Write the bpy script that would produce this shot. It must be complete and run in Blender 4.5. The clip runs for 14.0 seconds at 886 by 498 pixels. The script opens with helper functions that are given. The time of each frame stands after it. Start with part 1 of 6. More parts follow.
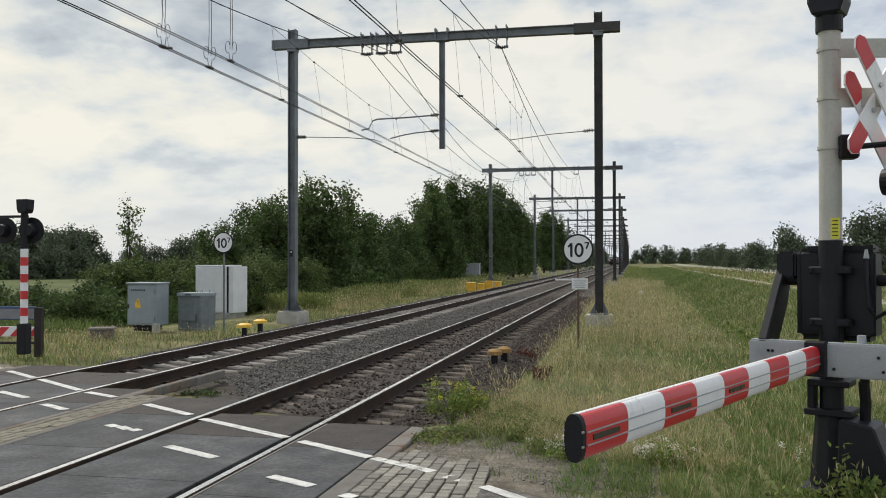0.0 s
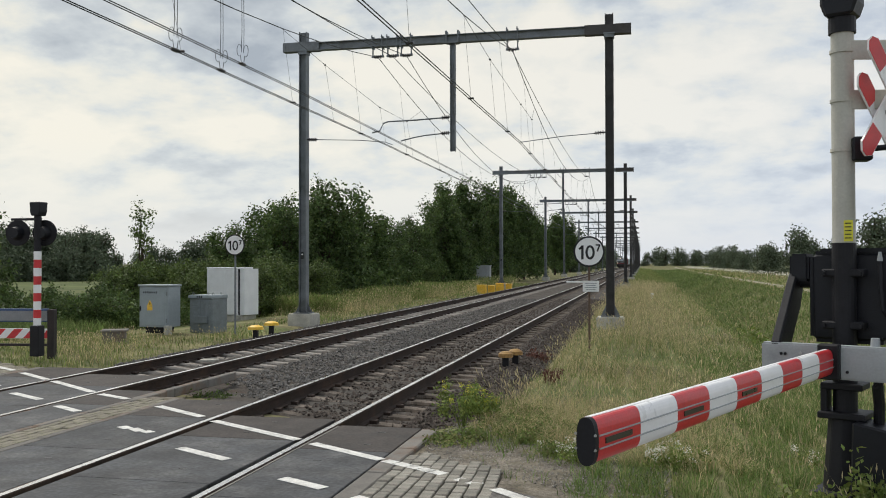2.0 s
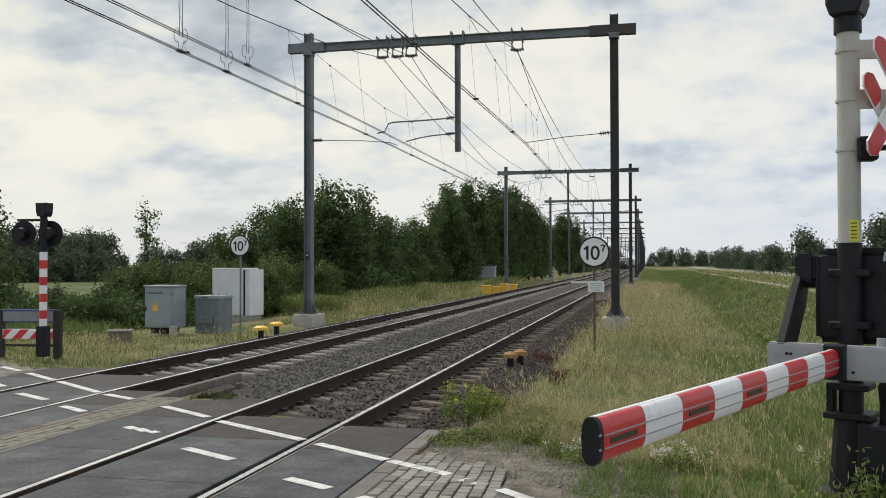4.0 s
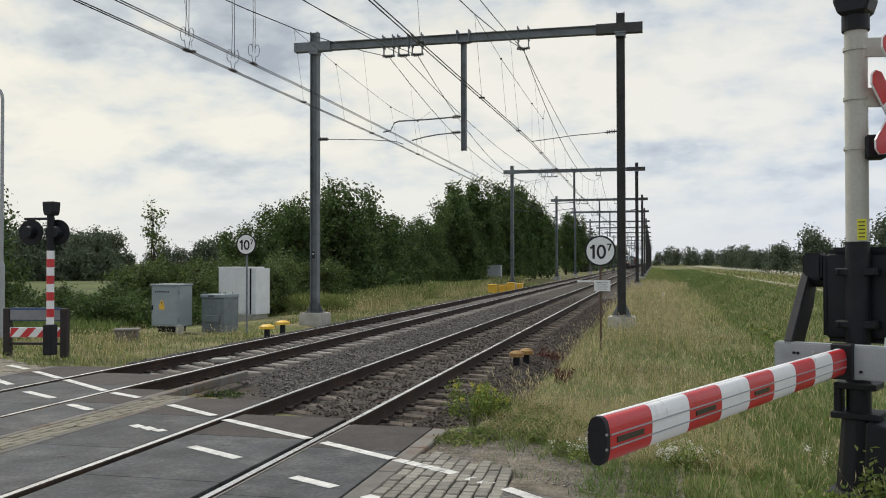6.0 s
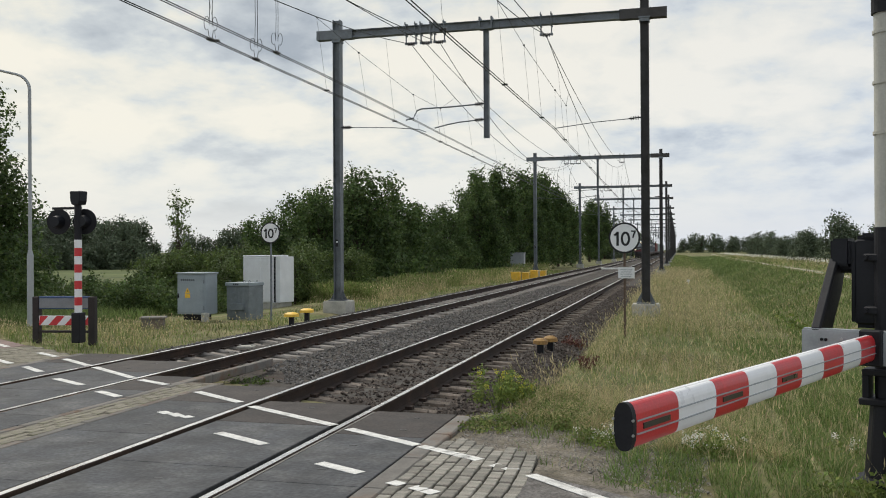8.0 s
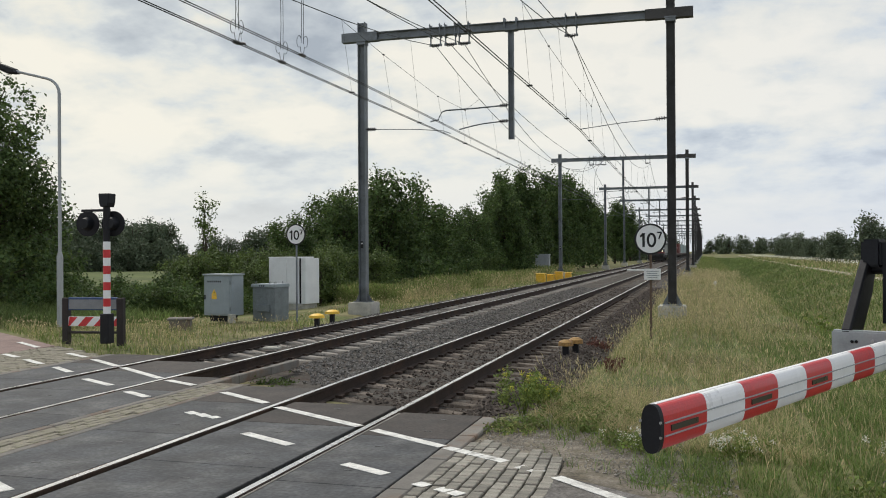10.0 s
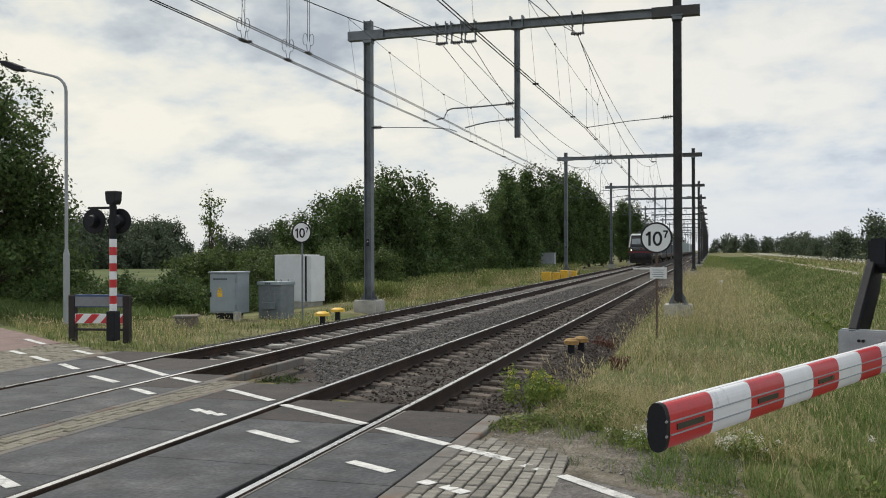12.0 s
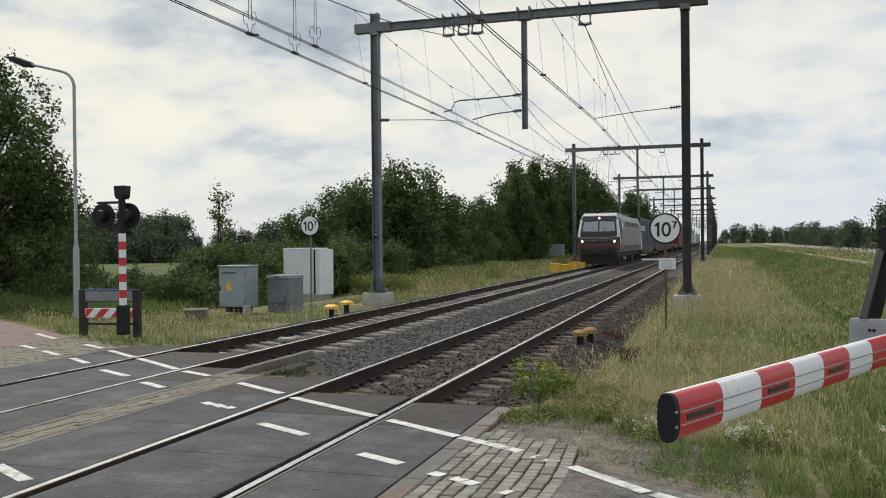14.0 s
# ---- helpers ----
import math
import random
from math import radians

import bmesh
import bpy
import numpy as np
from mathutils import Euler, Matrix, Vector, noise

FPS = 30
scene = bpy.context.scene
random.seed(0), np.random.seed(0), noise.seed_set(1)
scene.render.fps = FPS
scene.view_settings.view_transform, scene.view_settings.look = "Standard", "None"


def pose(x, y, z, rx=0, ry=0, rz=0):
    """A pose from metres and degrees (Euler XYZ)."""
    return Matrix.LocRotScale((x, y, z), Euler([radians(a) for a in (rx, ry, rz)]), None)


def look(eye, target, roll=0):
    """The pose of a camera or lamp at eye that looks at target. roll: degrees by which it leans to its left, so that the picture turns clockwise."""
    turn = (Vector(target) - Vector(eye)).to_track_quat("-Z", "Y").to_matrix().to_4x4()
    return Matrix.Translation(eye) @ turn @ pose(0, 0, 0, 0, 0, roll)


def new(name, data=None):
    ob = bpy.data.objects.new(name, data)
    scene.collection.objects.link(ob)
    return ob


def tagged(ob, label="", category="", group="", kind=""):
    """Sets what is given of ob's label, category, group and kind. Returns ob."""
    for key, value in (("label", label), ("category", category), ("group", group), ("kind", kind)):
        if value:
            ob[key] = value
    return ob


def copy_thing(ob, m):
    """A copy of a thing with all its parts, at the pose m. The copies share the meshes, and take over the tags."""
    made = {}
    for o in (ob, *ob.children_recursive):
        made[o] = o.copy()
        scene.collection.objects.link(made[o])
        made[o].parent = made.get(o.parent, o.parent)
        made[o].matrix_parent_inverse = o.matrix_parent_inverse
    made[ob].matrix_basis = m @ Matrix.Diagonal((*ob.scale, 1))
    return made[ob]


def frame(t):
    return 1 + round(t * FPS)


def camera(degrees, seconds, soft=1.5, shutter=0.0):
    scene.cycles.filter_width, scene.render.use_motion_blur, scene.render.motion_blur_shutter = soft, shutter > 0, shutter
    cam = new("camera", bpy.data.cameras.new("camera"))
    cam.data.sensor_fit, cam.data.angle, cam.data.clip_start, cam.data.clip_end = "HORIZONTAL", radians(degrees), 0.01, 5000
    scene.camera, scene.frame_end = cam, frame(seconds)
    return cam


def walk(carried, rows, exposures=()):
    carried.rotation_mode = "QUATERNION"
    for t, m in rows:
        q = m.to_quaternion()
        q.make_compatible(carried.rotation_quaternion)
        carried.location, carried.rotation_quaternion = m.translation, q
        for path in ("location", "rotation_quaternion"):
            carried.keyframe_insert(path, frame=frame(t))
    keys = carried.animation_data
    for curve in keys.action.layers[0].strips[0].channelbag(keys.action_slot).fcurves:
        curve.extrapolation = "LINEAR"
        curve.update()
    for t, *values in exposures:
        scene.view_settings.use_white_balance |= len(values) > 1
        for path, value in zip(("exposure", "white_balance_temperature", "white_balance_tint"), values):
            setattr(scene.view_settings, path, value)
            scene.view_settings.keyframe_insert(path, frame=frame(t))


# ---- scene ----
cam = camera(52.9, 14.0, soft=1.0)
PATH = [
    (0, (4.076, 1.282, 1.776), (3.663, 3.239, 1.803), -0.1),
    (0.5, (4.076, 1.286, 1.778), (3.658, 3.241, 1.806), -0.1),
    (1, (4.073, 1.278, 1.78), (3.644, 3.231, 1.809), -0.1),
    (1.5, (4.074, 1.283, 1.775), (3.639, 3.235, 1.808), -0.1),
    (2, (4.071, 1.277, 1.779), (3.635, 3.228, 1.811), -0.1),
    (2.5, (4.07, 1.272, 1.777), (3.63, 3.223, 1.809), -0.1),
    (3, (4.072, 1.277, 1.775), (3.629, 3.227, 1.807), -0.1),
    (5.5, (4.071, 1.275, 1.778), (3.616, 3.222, 1.813), -0.1),
    (6, (4.07, 1.283, 1.775), (3.61, 3.229, 1.806), -0.1),
    (6.5, (4.072, 1.284, 1.774), (3.606, 3.229, 1.791), -0.3),
    (7, (4.066, 1.288, 1.77), (3.593, 3.231, 1.778), -0.3),
    (7.5, (4.063, 1.29, 1.768), (3.579, 3.231, 1.77), -0.3),
    (8, (4.061, 1.278, 1.769), (3.551, 3.212, 1.773), -0.3),
    (10.5, (4.054, 1.281, 1.766), (3.488, 3.199, 1.774), -0.3),
    (11, (4.053, 1.274, 1.767), (3.486, 3.192, 1.776), -0.2),
    (11.5, (4.056, 1.274, 1.766), (3.485, 3.191, 1.775), -0.2),
    (12, (4.053, 1.283, 1.765), (3.478, 3.198, 1.769), -0.2),
    (12.5, (4.052, 1.273, 1.765), (3.474, 3.188, 1.765), -0.2),
    (13, (4.055, 1.278, 1.762), (3.474, 3.191, 1.756), -0.2),
    (13.5, (4.052, 1.285, 1.762), (3.468, 3.198, 1.752), -0.4),
    (14, (4.051, 1.287, 1.762), (3.458, 3.197, 1.749), -0.6),
]
walk(cam, [(t, look(eye, target, roll)) for t, eye, target, roll in PATH], exposures=[(0.0, 0.0), (14.0, 0.0)])

# ---- sky and sun: bright broken overcast, sun veiled ahead and to the left ----
SUN_AZ, SUN_EL = radians(-48), radians(52)   # azimuth from +y, clockwise


def make_world():
    w = bpy.data.worlds.new("sky")
    scene.world = w
    w.use_nodes = True
    nt = w.node_tree
    nt.nodes.clear()
    N, L = nt.nodes.new, nt.links.new
    out, bg = N("ShaderNodeOutputWorld"), N("ShaderNodeBackground")
    sky = N("ShaderNodeTexSky")
    sky.sky_type = "NISHITA"
    sky.sun_disc = False
    sky.sun_elevation, sky.sun_rotation = SUN_EL, SUN_AZ
    sky.dust_density = 2.0
    tc = N("ShaderNodeTexCoord")
    sep = N("ShaderNodeSeparateXYZ")
    L(tc.outputs["Generated"], sep.inputs[0])
    # clouds lie on a flat layer: project the direction onto it
    zz = N("ShaderNodeMath"); zz.operation = "MAXIMUM"; zz.inputs[1].default_value = 0.0
    L(sep.outputs["Z"], zz.inputs[0])
    za = N("ShaderNodeMath"); za.operation = "ADD"; za.inputs[1].default_value = 0.34
    L(zz.outputs[0], za.inputs[0])
    dv = N("ShaderNodeVectorMath"); dv.operation = "DIVIDE"
    cz = N("ShaderNodeCombineXYZ")
    for k in "XYZ":
        L(za.outputs[0], cz.inputs[k])
    L(tc.outputs["Generated"], dv.inputs[0]); L(cz.outputs[0], dv.inputs[1])
    big = N("ShaderNodeTexNoise"); big.inputs["Scale"].default_value = 2.3
    big.inputs["Detail"].default_value = 7.0; big.inputs["Roughness"].default_value = 0.52
    big.inputs["Distortion"].default_value = 0.25
    mp = N("ShaderNodeMapping"); mp.inputs["Location"].default_value = (2.7, 4.1, 0.0)
    L(dv.outputs[0], mp.inputs[0]); L(mp.outputs[0], big.inputs["Vector"])
    small = N("ShaderNodeTexNoise"); small.inputs["Scale"].default_value = 6.5
    small.inputs["Detail"].default_value = 6.0; small.inputs["Roughness"].default_value = 0.55
    L(mp.outputs[0], small.inputs["Vector"])
    ramp = N("ShaderNodeValToRGB")
    e = ramp.color_ramp.elements
    e[0].position, e[0].color = 0.26, (0.40, 0.45, 0.52, 1)
    e[1].position, e[1].color = 0.63, (1.0, 0.962, 0.86, 1)
    m1 = e.new(0.40); m1.color = (0.62, 0.67, 0.72, 1)
    m2 = e.new(0.46); m2.color = (0.76, 0.795, 0.80, 1)
    m3 = e.new(0.535); m3.color = (0.90, 0.89, 0.82, 1)
    # fine puffs on the broad cloud masses
    mixn = N("ShaderNodeMath"); mixn.operation = "MULTIPLY_ADD"; mixn.inputs[1].default_value = 0.62
    sub = N("ShaderNodeMath"); sub.operation = "SUBTRACT"; sub.inputs[1].default_value = 0.5
    L(small.outputs["Fac"], sub.inputs[0]); L(sub.outputs[0], mixn.inputs[0]); L(big.outputs["Fac"], mixn.inputs[2])
    # cloud bases darken overhead, where one looks up at them
    el = N("ShaderNodeMapRange"); el.inputs["From Min"].default_value = 0.08; el.inputs["From Max"].default_value = 0.34
    el.inputs["To Min"].default_value = 0.035; el.inputs["To Max"].default_value = -0.09
    L(sep.outputs["Z"], el.inputs["Value"])
    tot = N("ShaderNodeMath"); tot.operation = "ADD"
    L(mixn.outputs[0], tot.inputs[0]); L(el.outputs[0], tot.inputs[1])
    L(tot.outputs[0], ramp.inputs[0])
    # towards the horizon the layer thins to a pale even haze
    hz = N("ShaderNodeMapRange"); hz.inputs["From Min"].default_value = 0.0; hz.inputs["From Max"].default_value = 0.13
    L(sep.outputs["Z"], hz.inputs["Value"])
    hmix = N("ShaderNodeMix"); hmix.data_type = "RGBA"
    hmix.inputs["A"].default_value = (0.86, 0.89, 0.90, 1)
    L(hz.outputs[0], hmix.inputs["Factor"]); L(ramp.outputs["Color"], hmix.inputs["B"])
    # cloud light is warm towards the veiled sun and cool away from it
    dot = N("ShaderNodeVectorMath"); dot.operation = "DOT_PRODUCT"
    dot.inputs[1].default_value = (math.sin(SUN_AZ) * math.cos(SUN_EL), math.cos(SUN_AZ) * math.cos(SUN_EL), math.sin(SUN_EL))
    L(tc.outputs["Generated"], dot.inputs[0])
    near = N("ShaderNodeMapRange"); near.inputs["From Min"].default_value = 0.35; near.inputs["From Max"].default_value = 0.78
    L(dot.outputs["Value"], near.inputs["Value"])
    tint = N("ShaderNodeMix"); tint.data_type = "RGBA"
    tint.inputs["A"].default_value, tint.inputs["B"].default_value = (0.955, 0.985, 1.07, 1), (1.02, 1.0, 0.94, 1)
    L(near.outputs[0], tint.inputs["Factor"])
    tone = N("ShaderNodeVectorMath"); tone.operation = "MULTIPLY"
    L(hmix.outputs["Result"], tone.inputs[0]); L(tint.outputs["Result"], tone.inputs[1])
    cl = N("ShaderNodeVectorMath"); cl.operation = "SCALE"; cl.inputs["Scale"].default_value = CLOUD
    L(tone.outputs[0], cl.inputs[0])
    add = N("ShaderNodeMix"); add.data_type = "RGBA"; add.inputs["Factor"].default_value = 0.86
    L(sky.outputs[0], add.inputs["A"]); L(cl.outputs[0], add.inputs["B"])
    L(add.outputs["Result"], bg.inputs["Color"])
    bg.inputs["Strength"].default_value = 0.10
    L(bg.outputs[0], out.inputs[0])


CLOUD = 9.5
make_world()
sun = new("sun", bpy.data.lights.new("sun", "SUN"))
sun.data.energy, sun.data.angle, sun.data.color = 2.15, radians(14), (1.0, 0.95, 0.87)
sun.matrix_world = look((0, 0, 60), (-math.sin(SUN_AZ) * math.cos(SUN_EL), -math.cos(SUN_AZ) * math.cos(SUN_EL), 60 - math.sin(SUN_EL)))


# ---- materials ----
MATS = {}


def mat(name, color, rough=0.6, metal=0.0, var=0.25, scale=6.0, bump=0.15, fine=60.0, spec=0.5, second=None, second_amt=0.5,
        island=0.0, objvar=0.0, translucent=0.0, stretch=None, coat=0.0):
    """A surface with large stains, fine grain and relief. second: a colour that shows in patches."""
    m = bpy.data.materials.new(name)
    m.use_nodes = True
    nt = m.node_tree
    N, L = nt.nodes.new, nt.links.new
    b = nt.nodes["Principled BSDF"]
    tc = N("ShaderNodeTexCoord")
    src = tc.outputs["Object"]
    if stretch:
        mp = N("ShaderNodeMapping"); mp.inputs["Scale"].default_value = stretch
        L(src, mp.inputs[0]); src = mp.outputs[0]
    n1 = N("ShaderNodeTexNoise"); n1.inputs["Scale"].default_value = scale
    n1.inputs["Detail"].default_value = 5.0; n1.inputs["Roughness"].default_value = 0.62
    n2 = N("ShaderNodeTexNoise"); n2.inputs["Scale"].default_value = fine; n2.inputs["Detail"].default_value = 3.0
    L(src, n1.inputs["Vector"]); L(src, n2.inputs["Vector"])
    r1 = N("ShaderNodeMapRange"); r1.inputs["From Min"].default_value = 0.3; r1.inputs["From Max"].default_value = 0.7
    r1.inputs["To Min"].default_value = 1 - var; r1.inputs["To Max"].default_value = 1 + var
    L(n1.outputs["Fac"], r1.inputs["Value"])
    r2 = N("ShaderNodeMapRange"); r2.inputs["From Min"].default_value = 0.25; r2.inputs["From Max"].default_value = 0.75
    r2.inputs["To Min"].default_value = 1 - var * 0.7; r2.inputs["To Max"].default_value = 1 + var * 0.7
    L(n2.outputs["Fac"], r2.inputs["Value"])
    mul = N("ShaderNodeMath"); mul.operation = "MULTIPLY"
    L(r1.outputs[0], mul.inputs[0]); L(r2.outputs[0], mul.inputs[1])
    fac = mul.outputs[0]
    for amount, kind in ((island, "Random Per Island"), (objvar, "Random")):
        if amount:
            g = N("ShaderNodeNewGeometry") if kind != "Random" else N("ShaderNodeObjectInfo")
            r = N("ShaderNodeMapRange"); r.inputs["To Min"].default_value = 1 - amount; r.inputs["To Max"].default_value = 1 + amount
            L(g.outputs[kind], r.inputs["Value"])
            mm = N("ShaderNodeMath"); mm.operation = "MULTIPLY"
            L(fac, mm.inputs[0]); L(r.outputs[0], mm.inputs[1]); fac = mm.outputs[0]
    base = None
    if second:
        mix = N("ShaderNodeMix"); mix.data_type = "RGBA"
        mix.inputs["A"].default_value, mix.inputs["B"].default_value = (*color, 1), (*second, 1)
        if island and second_amt < 0:
            g = N("ShaderNodeNewGeometry"); w = N("ShaderNodeTexWhiteNoise"); w.noise_dimensions = "1D"
            L(g.outputs["Random Per Island"], w.inputs["W"]); pick = w.outputs["Value"]
            lim = 1 + second_amt
        else:
            n3 = N("ShaderNodeTexNoise"); n3.inputs["Scale"].default_value = scale * 0.6; n3.inputs["Detail"].default_value = 6.0
            n3.inputs["Roughness"].default_value = 0.7
            L(src, n3.inputs["Vector"]); pick = n3.outputs["Fac"]
            lim = 0.75 - 0.5 * second_amt
        rr = N("ShaderNodeMapRange"); rr.inputs["From Min"].default_value = lim - 0.06; rr.inputs["From Max"].default_value = lim + 0.12
        L(pick, rr.inputs["Value"]); L(rr.outputs[0], mix.inputs["Factor"])
        base = mix.outputs["Result"]
    sc = N("ShaderNodeVectorMath"); sc.operation = "SCALE"
    if base:
        L(base, sc.inputs[0])
    else:
        sc.inputs[0].default_value = color
    L(fac, sc.inputs["Scale"])
    L(sc.outputs[0], b.inputs["Base Color"])
    b.inputs["Metallic"].default_value = metal
    b.inputs["Specular IOR Level"].default_value = spec
    b.inputs["Coat Weight"].default_value = coat
    rg = N("ShaderNodeMapRange"); rg.inputs["To Min"].default_value = max(rough - 0.12, 0.02); rg.inputs["To Max"].default_value = min(rough + 0.12, 1)
    L(n1.outputs["Fac"], rg.inputs["Value"]); L(rg.outputs[0], b.inputs["Roughness"])
    if bump:
        bp = N("ShaderNodeBump"); bp.inputs["Strength"].default_value = bump; bp.inputs["Distance"].default_value = 0.01
        L(n2.outputs["Fac"], bp.inputs["Height"]); L(bp.outputs[0], b.inputs["Normal"])
    if translucent:
        tr = N("ShaderNodeBsdfTranslucent"); L(sc.outputs[0], tr.inputs["Color"])
        ms = N("ShaderNodeMixShader"); ms.inputs[0].default_value = translucent
        L(b.outputs[0], ms.inputs[1]); L(tr.outputs[0], ms.inputs[2])
        L(ms.outputs[0], nt.nodes["Material Output"].inputs["Surface"])
    MATS[name] = m
    return m


def glow(name, color, strength):
    m = bpy.data.materials.new(name)
    m.use_nodes = True
    b = m.node_tree.nodes["Principled BSDF"]
    b.inputs["Base Color"].default_value = (*color, 1)
    b.inputs["Emission Color"].default_value = (*color, 1)
    b.inputs["Emission Strength"].default_value = strength
    return m


GROUND = mat("ground_soil_grass", (0.12, 0.14, 0.055), 0.95, var=0.5, scale=0.5, fine=7, bump=0.6, second=(0.20, 0.18, 0.095), second_amt=0.58, spec=0.1)
BALLAST = mat("ballast_bed", (0.085, 0.077, 0.068), 0.95, var=0.45, scale=3, fine=25, bump=1.0, second=(0.062, 0.046, 0.036), second_amt=0.45, spec=0.2)
STONE = mat("ballast_stone", (0.165, 0.155, 0.143), 0.9, var=0.3, scale=8, fine=60, island=0.5, spec=0.3)
STONE_RUST = mat("rusty_ballast_stone", (0.10, 0.081, 0.068), 0.9, var=0.3, scale=8, fine=60, island=0.5, spec=0.3)
RAIL_SIDE = mat("rusty_rail", (0.042, 0.029, 0.023), 0.85, var=0.35, scale=3, fine=40, second=(0.065, 0.038, 0.025), second_amt=0.4, spec=0.3)
RAIL_TOP = mat("polished_rail_head", (0.78, 0.77, 0.76), 0.28, metal=1.0, var=0.08, scale=2, fine=30, bump=0.02)
SLEEPER_C = mat("concrete_sleeper", (0.26, 0.24, 0.215), 0.9, var=0.25, scale=4, fine=50, objvar=0.2, second=(0.22, 0.17, 0.13), second_amt=0.4, spec=0.3)
SLEEPER_W = mat("weathered_sleeper", (0.145, 0.122, 0.102), 0.9, var=0.5, scale=5, fine=40, objvar=0.25, second=(0.10, 0.078, 0.06), second_amt=0.45, spec=0.2)
ASPHALT = mat("worn_asphalt", (0.085, 0.084, 0.083), 0.85, var=0.28, scale=1.3, fine=90, bump=0.5, second=(0.125, 0.122, 0.118), second_amt=0.4, spec=0.4)
ASPHALT_OLD = mat("old_gravelly_asphalt", (0.17, 0.16, 0.15), 0.92, var=0.6, scale=3, fine=45, bump=0.8, second=(0.11, 0.10, 0.09), second_amt=0.4, spec=0.3)
ASPHALT_RED = mat("faded_red_asphalt", (0.26, 0.19, 0.17), 0.92, var=0.2, scale=2, fine=90, bump=0.5, spec=0.3)
PANEL_DUSTY = mat("rust_dusted_panel_rubber", (0.062, 0.053, 0.048), 0.82, var=0.4, scale=3, fine=30, bump=0.35, second=(0.05, 0.047, 0.045), second_amt=0.4, objvar=0.1, spec=0.35)
PANEL = mat("crossing_panel_rubber", (0.051, 0.054, 0.059), 0.78, var=0.55, scale=2.2, fine=26, bump=0.35, second=(0.088, 0.088, 0.088), second_amt=0.46, objvar=0.16, spec=0.45)
PAINT = mat("road_paint", (0.72, 0.71, 0.67), 0.75, var=0.18, scale=9, fine=70, bump=0.3, second=(0.30, 0.29, 0.27), second_amt=0.36, spec=0.4)
JOINT = mat("dark_earth_joints", (0.055, 0.05, 0.04), 0.95, var=0.4, scale=5, fine=60, spec=0.1)
KERB = mat("concrete_kerb", (0.19, 0.178, 0.16), 0.9, var=0.2, scale=3, fine=60, objvar=0.12, second=(0.19, 0.125, 0.085), second_amt=0.38, spec=0.3)
BRICK = mat("clinker_paver", (0.262, 0.248, 0.212), 0.88, var=0.42, scale=6, fine=130, objvar=0.28, second=(0.16, 0.14, 0.12), second_amt=0.35, spec=0.3)
CONCRETE = mat("foundation_concrete", (0.47, 0.455, 0.40), 0.92, var=0.22, scale=3, fine=50, second=(0.30, 0.29, 0.24), second_amt=0.3, spec=0.25)
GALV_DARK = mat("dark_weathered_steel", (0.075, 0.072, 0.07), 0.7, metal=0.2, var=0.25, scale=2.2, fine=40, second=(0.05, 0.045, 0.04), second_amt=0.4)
RUSTY_YELLOW = mat("rusty_yellow_paint", (0.36, 0.21, 0.06), 0.7, var=0.25, scale=10, fine=60, second=(0.16, 0.08, 0.04), second_amt=0.45)
GALV = mat("weathered_galvanised_steel", (0.20, 0.218, 0.232), 0.62, metal=0.35, var=0.2, scale=2.2, fine=40, second=(0.14, 0.15, 0.155), second_amt=0.4)
WIRE = mat("catenary_copper_wire", (0.05, 0.055, 0.055), 0.6, metal=0.4, var=0.15, scale=1, bump=0)
INSUL = mat("brown_insulator", (0.024, 0.019, 0.018), 0.35, var=0.15)
BLACK = mat("matt_black_paint", (0.011, 0.011, 0.014), 0.55, var=0.25, scale=4, fine=50, spec=0.32, second=(0.024, 0.024, 0.027), second_amt=0.25)
BLACKP = mat("black_plastic_housing", (0.009, 0.010, 0.014), 0.48, var=0.25, scale=3, fine=70, spec=0.35, second=(0.020, 0.020, 0.024), second_amt=0.3)
POLE = mat("cream_painted_pole", (0.50, 0.49, 0.43), 0.5, var=0.10, scale=3, fine=50, second=(0.36, 0.35, 0.30), second_amt=0.22)
GREYBEAM = mat("grey_painted_steel", (0.37, 0.39, 0.40), 0.5, var=0.10, scale=3, fine=60, second=(0.28, 0.29, 0.30), second_amt=0.25)
RED = mat("red_reflective_film", (0.60, 0.035, 0.04), 0.35, var=0.10, scale=5, fine=80, bump=0.05, second=(0.40, 0.03, 0.03), second_amt=0.25)
WHITE = mat("white_reflective_film", (0.86, 0.86, 0.86), 0.3, var=0.025, scale=5, fine=80, bump=0.05, second=(0.76, 0.76, 0.75), second_amt=0.22)
WHITEP = mat("white_enamel", (0.80, 0.80, 0.79), 0.4, var=0.06, scale=4, fine=60, bump=0.05, second=(0.66, 0.66, 0.63), second_amt=0.2)
INK = mat("black_enamel", (0.012, 0.012, 0.013), 0.45, var=0.1, bump=0.0)
YELLOW = mat("yellow_paint", (0.85, 0.52, 0.05), 0.5, var=0.15, scale=8, fine=60, second=(0.5, 0.3, 0.04), second_amt=0.3)
YSTICK = mat("yellow_sticker", (0.70, 0.66, 0.05), 0.4, var=0.05, bump=0.0)
CAB_GREY = mat("grey_cabinet_paint", (0.31, 0.355, 0.38), 0.5, var=0.10, scale=2.5, fine=50, second=(0.24, 0.28, 0.295), second_amt=0.3)
CAB_DARK = mat("dull_zinc_cabinet", (0.20, 0.225, 0.235), 0.55, metal=0.25, var=0.18, scale=5, fine=50, second=(0.27, 0.30, 0.31), second_amt=0.3)
CAB_WHITE = mat("white_cabinet_paint", (0.82, 0.83, 0.84), 0.5, var=0.06, scale=2, fine=50, second=(0.70, 0.71, 0.71), second_amt=0.25)
